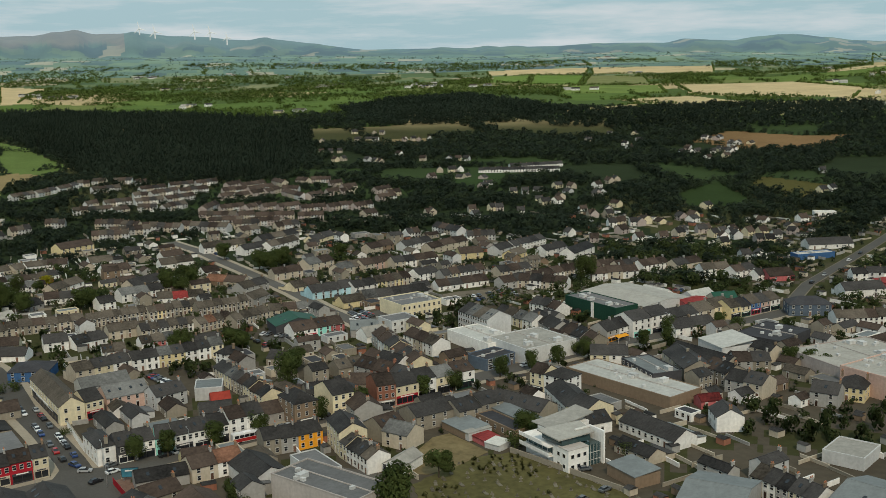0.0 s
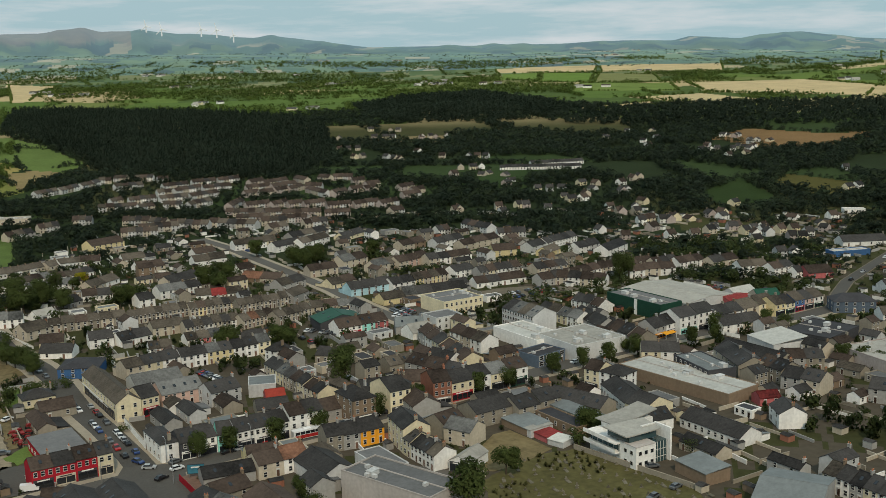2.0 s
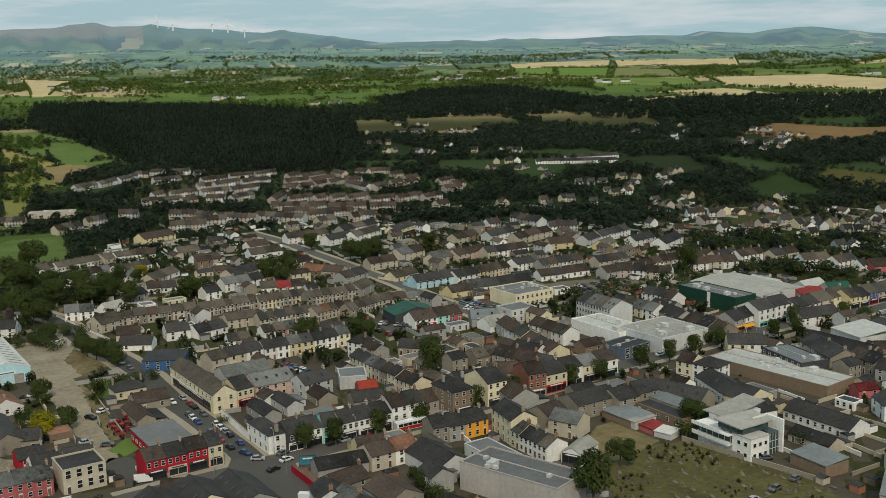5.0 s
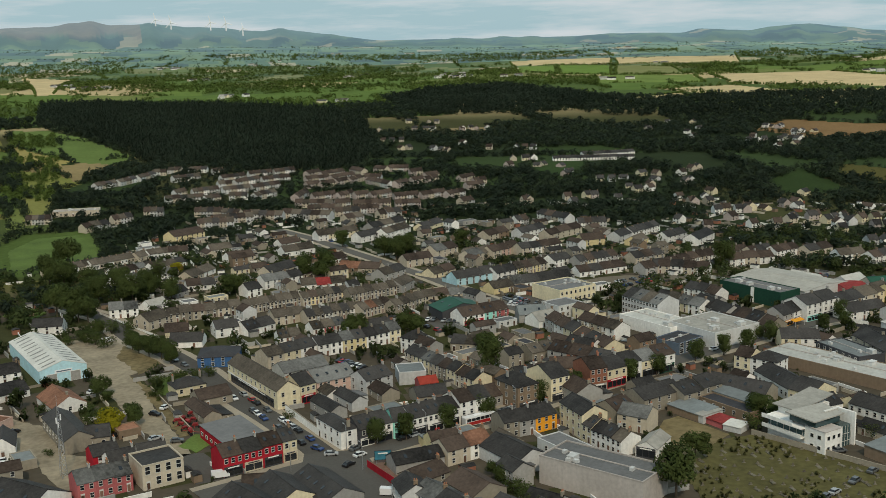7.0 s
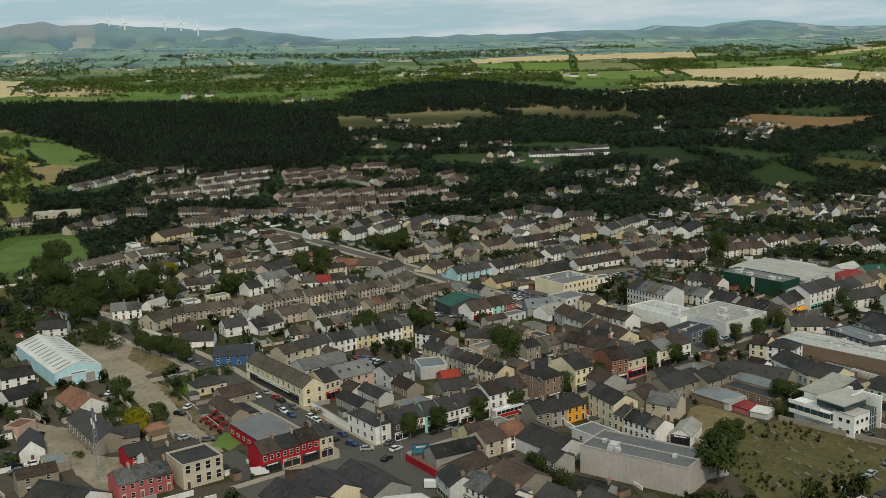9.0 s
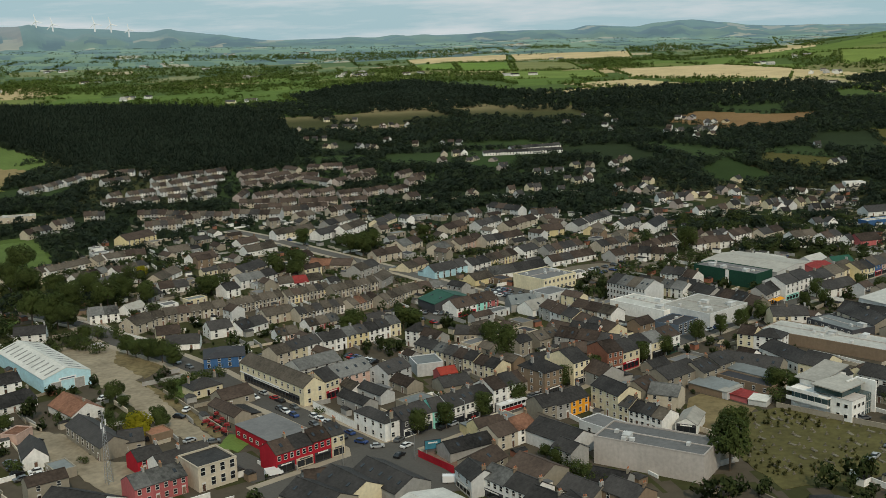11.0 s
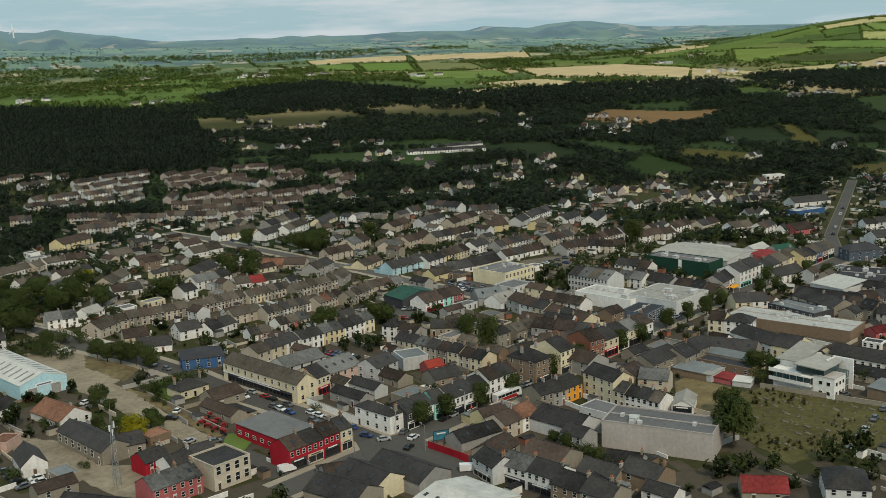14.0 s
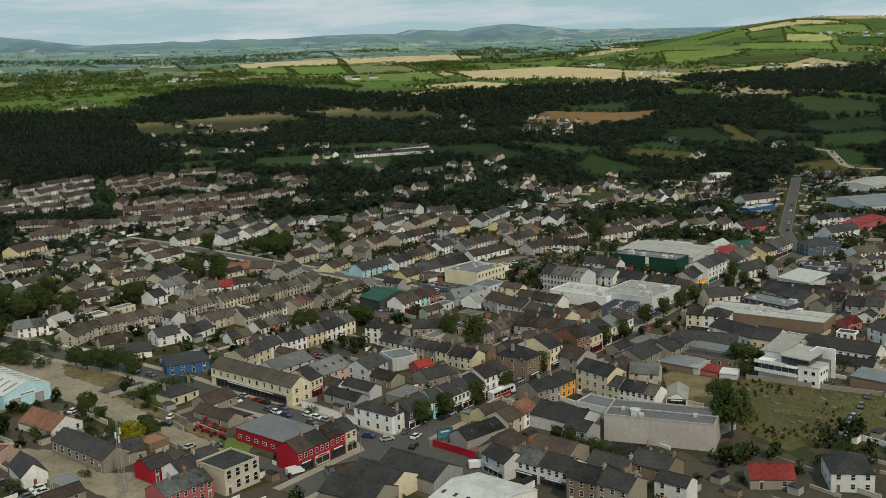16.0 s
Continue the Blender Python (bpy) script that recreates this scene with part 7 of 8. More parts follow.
row(509.6, 489.7, 0.0, 24.6, 8.5, 3.80, 6.69, 3, "white grey beige lightgrey", "slate brown slate", 2, far=1)
row(518.6, 480.3, -21.6, 8.1, 8.5, 3.80, 6.69, 2, "white grey beige lightgrey", "slate brown slate", 2, far=1)
row(536.1, 474.4, 0.0, 22.9, 8.5, 3.80, 6.69, 4, "white grey beige lightgrey", "slate brown slate", 2, far=1)
row(548.3, 458.3, -16.2, 26.2, 8.5, 3.80, 6.69, 5, "white grey beige lightgrey", "slate brown slate", 2, far=1)
row(545.3, 438.9, -13.0, 18.0, 8.5, 3.80, 6.69, 3, "white grey beige lightgrey", "slate brown slate", 2, far=1)
row(454.7, 508.6, -25.5, 17.2, 8.5, 3.80, 6.69, 3, "white grey beige lightgrey", "slate brown slate", 2, far=1)
row(489.1, 490.3, -23.1, 27.6, 8.5, 3.80, 6.69, 4, "white grey beige lightgrey", "slate brown slate", 2, far=1)
row(497.1, 517.5, 0.0, 37.3, 8.5, 3.80, 6.69, 4, "white grey beige lightgrey", "slate brown slate", 2, far=1)
row(510.0, 440.4, -31.3, 16.1, 8.5, 3.80, 6.69, 3, "white grey beige lightgrey", "slate brown slate", 2, far=1)
row(463.2, 536.2, 8.7, 12.5, 8.5, 3.80, 6.69, 2, "white grey beige lightgrey", "slate brown slate", 2, far=1)
row(448.4, 476.4, 19.9, 17.4, 8.5, 3.80, 6.69, 2, "white grey beige lightgrey", "slate brown slate", 2, far=1)
row(530.7, 458.2, -21.7, 15.5, 8.5, 3.80, 6.69, 3, "white beige", "slate tile", 2, far=1)
row(536.3, 487.6, -19.2, 24.4, 8.5, 3.80, 6.69, 3, "white beige", "slate tile", 2, far=1)
row(528.7, 437.1, -33.7, 24.4, 8.5, 3.80, 6.69, 4, "white beige", "slate tile", 2, far=1)
row(539.4, 416.1, -22.9, 17.9, 8.5, 3.80, 6.69, 3, "white beige", "slate tile", 2, far=1)
row(621.7, 464.9, -17.9, 24.8, 8.5, 3.80, 6.69, 3, "white beige", "slate tile", 2, far=1)
row(736.0, 538.6, 0.0, 24.1, 8.5, 3.80, 6.69, 2, "white beige", "slate tile", 2, far=1)
row(1013.4, 656.7, 0.0, 23.8, 8.5, 3.80, 6.69, 2, "white beige", "slate tile", 2, far=1)
row(830.6, 615.9, -26.7, 13.8, 8.5, 3.80, 6.69, 2, "white beige", "slate tile", 2, far=1)
row(834.2, 503.7, -20.5, 30.1, 8.5, 3.80, 6.69, 4, "white beige", "slate tile", 2, far=1)
row(492.9, 405.7, -31.8, 29.8, 8.5, 3.80, 6.69, 4, "white beige", "slate tile", 2, far=1)
row(440.5, 362.7, -8.3, 11.9, 8.5, 3.80, 6.69, 2, "white beige", "slate tile", 2, far=1)
row(769.6, 394.9, -28.5, 26.1, 8.5, 3.80, 6.69, 3, "white beige", "slate tile", 2, far=1)
row(827.6, 879.7, 0.0, 10.3, 7, 2.00, 4.38, 1, "white", "slate", 1, far=1)
row(889.0, 1005.7, 0.0, 13.8, 7, 2.00, 4.38, 1, "white", "slate", 1, far=1)
row(953.8, 989.5, 0.0, 13.5, 7, 2.00, 4.38, 1, "white", "slate", 1, far=1)
row(894.7, 997.5, -73.9, 12.0, 7, 3.80, 6.18, 1, "white", "slate", 2, far=1)
row(847.1, 911.2, -90.0, 10.6, 7, 2.00, 4.38, 1, "white", "brown", 1, far=1)
row(863.0, 987.5, 14.9, 18.9, 7, 3.80, 6.18, 3, "white", "slate", 2, far=1)
row(872.3, 929.8, 23.0, 23.7, 7, 3.80, 6.18, 3, "white", "brown", 2, far=1)
row(936.1, 980.5, 21.5, 21.7, 7, 3.80, 6.18, 3, "white", "slate", 2, far=1)
row(838.5, 911.3, -90.0, 11.6, 7, 2.00, 4.38, 1, "white", "brown", 1, far=1)
row(911.6, 946.8, 0.0, 12.5, 7, 2.00, 4.38, 1, "white", "brown", 1, far=1)
row(914.9, 1007.2, 26.3, 21.2, 7, 3.80, 6.18, 3, "white", "slate", 2, far=1)
row(943.4, 984.5, -90.0, 12.1, 7, 2.00, 4.38, 1, "white", "slate", 1, far=1)
row(576.3, 690.2, -90.0, 9.1, 7, 2.00, 4.38, 1, "lightgrey", "brown", 1, far=1)
row(558.1, 662.1, -11.4, 7.6, 7, 3.80, 6.18, 1, "lightgrey", "slate", 2, far=1)
row(564.6, 712.9, -68.2, 8.8, 7, 2.00, 4.38, 1, "white", "slate", 1, far=1)
row(552.8, 684.6, 19.4, 16.0, 7, 3.80, 6.18, 2, "lightgrey", "slate", 2, far=1)
row(543.4, 656.6, -73.2, 7.9, 7, 2.00, 4.38, 1, "lightgrey", "slate", 1, far=1)
row(530.5, 663.0, 7.6, 10.5, 7, 3.80, 6.18, 1, "lightgrey", "slate", 2, far=1)
row(557.3, 712.6, 0.0, 13.5, 7, 2.00, 4.38, 1, "lightgrey", "slate", 1, far=1)
row(592.6, 711.9, -18.6, 9.9, 7, 3.80, 6.18, 1, "white", "slate", 2, far=1)
row(537.1, 673.1, -41.6, 6.6, 7, 2.00, 4.38, 1, "white", "slate", 1, far=1)
row(520.6, 592.7, -79.6, 7.0, 7, 3.80, 6.18, 1, "white", "slate", 2, far=1)
row(533.2, 609.8, -27.6, 6.9, 7, 2.00, 4.38, 1, "white", "slate", 1, far=1)
row(565.3, 610.2, 0.0, 10.5, 7, 3.80, 6.18, 1, "white", "slate", 2, far=1)
row(550.0, 598.6, -26.1, 5.9, 7, 2.00, 4.38, 1, "white", "slate", 1, far=1)
row(548.9, 550.0, 10.2, 11.7, 7, 3.80, 6.18, 1, "lightgrey", "brown", 2, far=1)
row(539.8, 534.6, 0.0, 10.4, 7, 2.00, 4.38, 1, "white", "slate", 1, far=1)
row(524.8, 551.1, 0.0, 10.4, 7, 3.80, 6.18, 1, "white", "brown", 2, far=1)
row(554.3, 546.9, -31.5, 6.8, 7, 3.80, 6.18, 1, "white", "slate", 2, far=1)
row(538.4, 551.2, 0.0, 10.0, 7, 2.00, 4.38, 1, "white", "brown", 1, far=1)
row(552.9, 569.3, 9.1, 12.0, 7, 3.80, 6.18, 1, "white", "brown", 2, far=1)
row(543.6, 583.7, -14.6, 7.6, 7, 3.80, 6.18, 1, "white", "brown", 2, far=1)
row(561.4, 563.0, 10.9, 11.7, 7, 3.80, 6.18, 1, "white", "brown", 2, far=1)
row(576.3, 530.4, -34.3, 7.1, 7, 2.00, 4.38, 1, "white", "slate", 1, far=1)
row(557.1, 520.6, 11.3, 13.6, 7, 3.80, 6.18, 1, "lightgrey", "brown", 2, far=1)
row(608.1, 554.6, 0.0, 12.4, 7, 3.80, 6.18, 1, "white", "slate", 2, far=1)
row(561.2, 515.6, -22.1, 8.3, 7, 2.00, 4.38, 1, "white", "slate", 1, far=1)
row(595.0, 491.6, 0.0, 10.4, 7, 2.00, 4.38, 1, "white", "slate", 1, far=1)
row(589.9, 478.2, 10.1, 13.3, 7, 3.80, 6.18, 1, "lightgrey", "brown", 2, far=1)
row(551.2, 471.7, -31.7, 5.5, 7, 2.00, 4.38, 1, "lightgrey", "slate", 1, far=1)
row(573.6, 465.0, 0.0, 11.5, 7, 2.00, 4.38, 1, "white", "slate", 1, far=1)
row(577.1, 490.6, -35.2, 6.6, 7, 2.00, 4.38, 1, "white", "slate", 1, far=1)
row(589.5, 487.3, -34.7, 6.2, 7, 2.00, 4.38, 1, "white", "slate", 1, far=1)
row(568.1, 448.4, -74.5, 6.0, 7, 3.80, 6.18, 1, "white", "slate", 2, far=1)
row(596.6, 458.3, -22.7, 7.3, 7, 2.00, 4.38, 1, "white", "slate", 1, far=1)
row(590.0, 457.3, -23.6, 7.6, 7, 2.00, 4.38, 1, "white", "brown", 1, far=1)
row(585.1, 457.3, 12.8, 12.9, 7, 3.80, 6.18, 1, "white", "slate", 2, far=1)
row(560.6, 771.0, -38.7, 9.4, 7, 2.00, 4.38, 1, "lightgrey", "brown", 1, far=1)
row(580.7, 804.9, 8.9, 13.6, 7, 2.00, 4.38, 1, "white", "brown", 1, far=1)
row(545.1, 752.7, 0.0, 12.2, 7, 3.80, 6.18, 1, "lightgrey", "brown", 2, far=1)
row(557.4, 776.1, -16.0, 10.5, 7, 2.00, 4.38, 1, "lightgrey", "slate", 1, far=1)
row(571.6, 824.6, 25.7, 15.7, 7, 2.00, 4.38, 2, "white", "brown", 1, far=1)
row(968.0, 842.7, 14.0, 17.7, 7, 3.80, 6.18, 3, "white", "brown", 2, far=1)
row(978.1, 872.9, 18.9, 23.6, 7, 3.80, 6.18, 3, "white", "slate", 2, far=1)
row(983.3, 866.7, -63.0, 9.3, 7, 2.00, 4.38, 1, "white", "brown", 1, far=1)
row(981.5, 827.4, 7.0, 16.4, 7, 2.00, 4.38, 3, "lightgrey", "slate", 1, far=1)
row(957.6, 831.7, 16.7, 23.8, 7, 3.80, 6.18, 3, "white", "brown", 2, far=1)
row(927.4, 808.6, 19.7, 19.1, 7, 2.00, 4.38, 3, "lightgrey", "slate", 1, far=1)
row(981.2, 886.3, -10.5, 12.6, 7, 2.00, 4.38, 1, "white", "slate", 1, far=1)
row(971.2, 896.5, -62.4, 8.7, 7, 3.80, 6.18, 1, "white", "brown", 2, far=1)
row(889.8, 842.3, 24.6, 25.1, 7, 3.80, 6.18, 4, "white", "slate", 2, far=1)
sheet("gravel_yard", [(36, 500), (61, 490), (66, 444), (51, 430), (45, 379), (41, 339), (36, 337), (35, 368), (37, 418), (39, 442)], M_GRAVEL, 0.1, "pale gravel yard with worn tyre tracks", "yard")
sheet("gravel_yard", [(1, 413), (10, 391), (9, 362), (15.5, 354), (15, 333), (2, 333), (-3, 388)], M_GRAVEL, 0.1, "pale gravel yard beside stone outbuildings", "yard")
sheet("lawn", [(40, 347), (48, 354), (51, 344), (42, 339)], M_GRASS, 0.12, "small green lawn beside the red building", "lawn")
sheet("rough_grass", [(51, 430), (52, 410), (47, 354), (43, 354), (45, 379)], M_DRY, 0.09, "strip of rough dry grass", "grass")
sheet("cemetery_ground", [(168, 252), (186, 248), (193, 204), (186, 183), (133, 212), (149, 244)], M_ROUGH, 0.1, "rough grass of an old cemetery", "cemetery")
sheet("sandy_plot", [(159, 263), (174, 273), (180.5, 273), (181, 262), (181, 252), (167, 248.3), (156.5, 248), (152, 252)], M_SAND, 0.13, "bare sandy building plot", "ground")
sheet("car_park", [(227, 430), (252, 438), (246, 410), (236, 402), (224, 413)], M_ASPHALT, 0.1, "asphalt car park", "car park")
sheet("car_park", [(184, 433), (204, 438), (195, 413), (179, 411)], M_ASPHALT, 0.1, "asphalt car park", "car park")
sheet("car_park", [(136, 272), (146, 257), (138, 245), (129, 255)], M_ASPHALT, 0.1, "asphalt car park", "car park")
sheet("car_park", [(293, 446), (304, 447), (318, 441), (327, 432), (324, 414), (310, 412), (288, 418), (285, 435)], M_YARD, 0.1, "worn brown-grey gravel car park", "car park")
sheet("side_street", [(33.5, 315), (45, 313.5), (44, 337), (38, 340), (34, 334)], M_ASPHALT, 0.1, "worn asphalt side street beside a red building", "road")
sheet("brick_plaza", [(79, 299), (87, 300), (86, 283), (79, 280)], M_PLAZA, 0.28, "brick-coloured paved strip beside the crossroads", "pavement")
sheet("lawn", [(31, 564), (46, 573), (50, 556), (36, 538)], M_GRASS, 0.12, "triangle of green lawn beside a lane", "lawn")
sheet("town_square", [(68, 317), (84, 310), (78, 285), (76, 269), (63, 274), (61, 305)], M_ASPHALT, 0.26, "asphalt crossroads square", "road")
sheet("rough_grass", [(64, 479), (79, 470), (67, 440), (54, 429), (54, 457)], M_DRY, 0.115, "patch of dry grass at the edge of a gravel yard", "grass")
sheet("lawn", [(59, 421), (79, 417), (72, 403), (57, 397), (51, 400)], M_GRASS, 0.11, "overgrown garden lawn beside a villa", "lawn")
sheet("lawn", [(69, 734), (93, 767), (131, 763), (110, 683), (78, 672), (58, 672)], M_GRASS, 0.12, "green playing field", "lawn")
OPEN = [
    [(36, 500), (61, 490), (66, 444), (51, 430), (45, 379), (41, 339), (36, 337), (35, 368), (37, 418), (39, 442)],
    [(1, 413), (10, 391), (9, 362), (15.5, 354), (15, 333), (2, 333), (-3, 388)],
    [(40, 347), (48, 354), (51, 344), (42, 339)],
    [(51, 430), (52, 410), (47, 354), (43, 354), (45, 379)],
    [(168, 252), (186, 248), (193, 204), (186, 183), (133, 212), (149, 244)],
    [(159, 263), (174, 273), (180.5, 273), (181, 262), (181, 252), (167, 248.3), (156.5, 248), (152, 252)],
    [(227, 430), (252, 438), (246, 410), (236, 402), (224, 413)],
    [(184, 433), (204, 438), (195, 413), (179, 411)],
    [(136, 272), (146, 257), (138, 245), (129, 255)],
    [(293, 446), (304, 447), (318, 441), (327, 432), (324, 414), (310, 412), (288, 418), (285, 435)],
    [(68, 317), (84, 310), (78, 285), (76, 269), (63, 274), (61, 305)],
    [(64, 479), (79, 470), (67, 440), (54, 429), (54, 457)],
    [(59, 421), (79, 417), (72, 403), (57, 397), (51, 400)],
    [(69, 734), (93, 767), (131, 763), (110, 683), (78, 672), (58, 672)],
]
CEMETERY = 4
tree(89.1, 310.7, "round", 1.2, "clipped round green street tree", group="street trees")
tree(98.9, 308.6, "round", 1.2, "clipped round green street tree", group="street trees")
tree(114.1, 309.1, "round", 1.2, "clipped round green street tree", group="street trees")
tree(129.4, 309.1, "round", 1.2, "clipped round green street tree", group="street trees")
tree(151.5, 309.4, "round", 1.2, "clipped round green street tree", group="street trees")
tree(168.3, 309.8, "round", 1.2, "clipped round green street tree", group="street trees")
tree(193.1, 308.2, "round", 1.2, "clipped round green street tree", group="street trees")
tree(206.7, 308.8, "round", 1.2, "clipped round green street tree", group="street trees")
tree(230.3, 312.1, "round", 1.2, "clipped round green street tree", group="street trees")
tree(244.7, 310.9, "round", 1.2, "clipped round green street tree", group="street trees")
tree(256.8, 309.3, "round", 1.2, "clipped round green street tree", group="street trees")
tree(273.8, 311.3, "round", 1.2, "clipped round green street tree", group="street trees")
tree(324.6, 316.4, "round", 1.2, "clipped round green street tree", group="street trees")
tree(155.8, 341.4, "tall", 1.1, "large dark green broadleaf tree")
tree(171.6, 367.3, "wide", 0.9)
tree(26.8, 372.8, "yellow", 1, "yellow-leaved ornamental tree beside sheds")
tree(37.7, 381.7, "wide", 0.42)
tree(-2.9, 410.1, "wide", 0.5)
tree(52.1, 544.8, "wide", 1.4, "large dark green broadleaf tree")
tree(56.3, 533.3, "wide", 1.4, "large dark green broadleaf tree")
tree(60.7, 523.6, "wide", 1.1, "large dark green broadleaf tree")
tree(67.0, 620.4, "wide", 1.5, "large dark green broadleaf tree")
tree(70.5, 603.4, "wide", 1.4, "large dark green broadleaf tree")
tree(75.7, 559.4, "wide", 1.3, "large dark green broadleaf tree")
tree(89.1, 548.0, "wide", 1.3, "large dark green broadleaf tree")
tree(90.1, 572.5, "wide", 1.3, "large dark green broadleaf tree")
tree(100.1, 557.6, "wide", 1.3, "large dark green broadleaf tree")
tree(109.2, 567.5, "tall", 1)
tree(88.4, 665.1, "wide", 1.5, "large dark green broadleaf tree")
tree(80.8, 593.1, "wide", 1.1, "large dark green broadleaf tree")
tree(106.9, 543.2, "wide", 1)
tree(131.6, 531.2, "wide", 1)
tree(138.3, 537.4, "wide", 0.9)
tree(181.9, 548.2, "wide", 1.1, "large dark green broadleaf tree")
tree(193.7, 545.1, "wide", 1.2, "large dark green broadleaf tree")
tree(184.2, 531.9, "wide", 1)
tree(146.1, 423.9, "wide", 0.9)
tree(142.8, 425.5, "wide", 0.7)
tree(163.2, 413.1, "wide", 0.9)
tree(166.4, 409.0, "wide", 0.8)
tree(133.4, 228.3, "wide", 1.3, "large dark green broadleaf tree")
tree(157.5, 244.2, "wide", 0.8)
tree(367.1, 422.2, "tall", 1)
tree(373.1, 421.7, "tall", 0.9)
tree(347.7, 308.2, "round", 1.2, "large dark green broadleaf tree")
tree(345.7, 297.1, "round", 1.2, "large dark green broadleaf tree")
tree(313.9, 306.7, "round", 1)
tree(272.7, 318.3, "round", 0.9)
tree(244.8, 569.0, "wide", 1.1, "large dark green broadleaf tree")
tree(245.8, 557.1, "wide", 1.1, "large dark green broadleaf tree")
tree(258.4, 566.2, "wide", 1.2, "large dark green broadleaf tree")
tree(241.0, 613.5, "wide", 1)
tree(133.1, 608.5, "yellow", 0.8, "yellow-leaved ornamental tree beside sheds")
tree(124.2, 590.3, "wide", 0.6)
tree(297.8, 565.9, "wide", 1)
tree(58.6, 499.7, "wide", 0.6)
tree(34.8, 410.7, "wide", 0.7)
tree(301.8, 308.5, "round", 1.1, "large dark green broadleaf tree")
tree(198.4, 255.6, "wide", 0.8)
tree(199.0, 249.6, "wide", 0.7)
tree(102.5, 264.2, "wide", 0.5)
tree(103.5, 269.9, "wide", 0.4)
tree(77.9, 348.4, "bush", 0.8, "low leafy green bush")
tree(216.1, 225.0, "bush", 1.2, "low leafy green bush")
tree(216.6, 221.8, "bush", 1.2, "low leafy green bush")
tree(213.5, 224.7, "bush", 1.2, "low leafy green bush")
tree(201.1, 259.1, "bush", 1.5, "low leafy green bush")
tree(189.7, 250.2, "bush", 1.5, "low leafy green bush")
tree(328.4, 255.3, "wide", 0.7)
tree(330.6, 249.1, "wide", 0.7)
tree(332.7, 243.0, "wide", 0.6)
tree(224.3, 336.0, "round", 0.8)
tree(101.8, 258.0, "bush", 1.2, "low leafy green bush")
tree(101.7, 254.5, "bush", 1.3, "low leafy green bush")
tree(99.7, 250.1, "bush", 1.2, "low leafy green bush")
tree(99.4, 246.7, "bush", 1.3, "low leafy green bush")
tree(100.8, 244.3, "bush", 1.2, "low leafy green bush")
tree(98.7, 239.9, "bush", 1.3, "low leafy green bush")
tree(100.0, 237.7, "bush", 1.1, "low leafy green bush")
tree(99.5, 234.5, "bush", 1.2, "low leafy green bush")
tree(54.0, 416.0, "bush", 0.6, "low leafy green bush")
tree(52.0, 408.5, "bush", 0.6, "low leafy green bush")
tree(53.0, 403.0, "bush", 0.6, "low leafy green bush")
tree(54.4, 407.6, "bush", 1.5, "low leafy green bush")
tree(61.0, 410.5, "bush", 1.2, "low leafy green bush")
tree(63.8, 408.7, "bush", 1.5, "low leafy green bush")
tree(50.0, 394.5, "bush", 0.6, "low leafy green bush")
tree(49.0, 400.0, "bush", 0.6, "low leafy green bush")
tree(69.0, 410.0, "bush", 1.2, "low leafy green bush")
tree(50.7, 398.1, "bush", 1, "low leafy green bush")
tree(74.5, 411.0, "bush", 1.2, "low leafy green bush")
tree(57.6, 500.1, "bush", 1.6, "low leafy green bush")
tree(63.3, 497.1, "bush", 1.8, "low leafy green bush")
tree(69.9, 493.6, "bush", 1.6, "low leafy green bush")
tree(69.9, 454.5, "bush", 1.5, "low leafy green bush")
tree(71.6, 465.1, "bush", 1.4, "low leafy green bush")
turbine(1412, 4378, 248.0, 1)
turbine(1470, 4359, 233.3, 1.1)
turbine(1620, 4305, 214.3, 1.1)
turbine(1679, 4283, 201.5, 1.1)
turbine(1742, 4257, 214.2, 0.8)
mast(4.3, 343.9, 21.2)
lamp_post(76.3, 295.8, 90)
parked(90.7, 308.8, 132.5, 311.6, 9, 1, 0, 0.25)
parked(87.7, 297.1, 110.6, 297.4, 5, 2, 0, 0.25)
parked(133.7, 310.1, 206.1, 313.7, 14, 3, 0, 0.4)
parked(211.9, 315.8, 298.1, 320.8, 14, 4, 0, 0.4)
parked(71.2, 389.6, 71.0, 322.4, 16, 5, 0, 0.35)
parked(75.7, 383.1, 74.9, 324.8, 14, 6, 0, 0.55)
parked(69.5, 485.0, 72.5, 406.6, 9, 7, 0, 0.5)
parked(229.7, 428.9, 238.2, 405.7, 9, 8, 1, 0.1)
parked(237.1, 433.5, 245.5, 410.2, 9, 9, 1, 0.2)
parked(183.9, 429.1, 193.4, 414.2, 7, 10, 1, 0.1)
parked(191.9, 433.7, 197.1, 423.7, 5, 11, 1, 0.1)
parked(134.3, 263.6, 138.1, 250.5, 7, 12, 1, 0.1)
parked(296.3, 431.1, 326.8, 430.9, 9, 13, 1, 0.3)
parked(293.3, 423.1, 323.5, 423.1, 9, 14, 1, 0.4)
parked(-11.2, 381.2, -13.8, 361.3, 4, 15, 1, 0)
parked(-8.0, 368.2, -9.9, 358.4, 3, 16, 1, 0.2)
parked(160.7, 204.4, 193.0, 208.6, 6, 17, 0, 0.3)
stretch([(835, 479), (819, 453), (780, 433), (744, 414), (730, 401), (733, 376)], 10)
strip("road", [(835, 479), (819, 453), (780, 433), (744, 414), (730, 401), (733, 376)], 7, M_PAVE, 0.25, "pale winding country road on a hillside", "road")
parked(697.0, 427.0, 664.0, 407.0, 10, 23, 1, 0.15)
parked(703.0, 412.0, 664.0, 398.0, 9, 24, 1, 0.2)
parked(819.0, 453.0, 748.0, 416.0, 5, 25, 0, 0.2)
parked(377.1, 399.6, 392.2, 372.2, 10, 18, 1, 0.2)
parked(175.9, 431.2, 177.7, 405.0, 3, 19, 0, 0.25)
parked(235.4, 441.6, 234.1, 420.7, 9, 31, 1, 0.1)
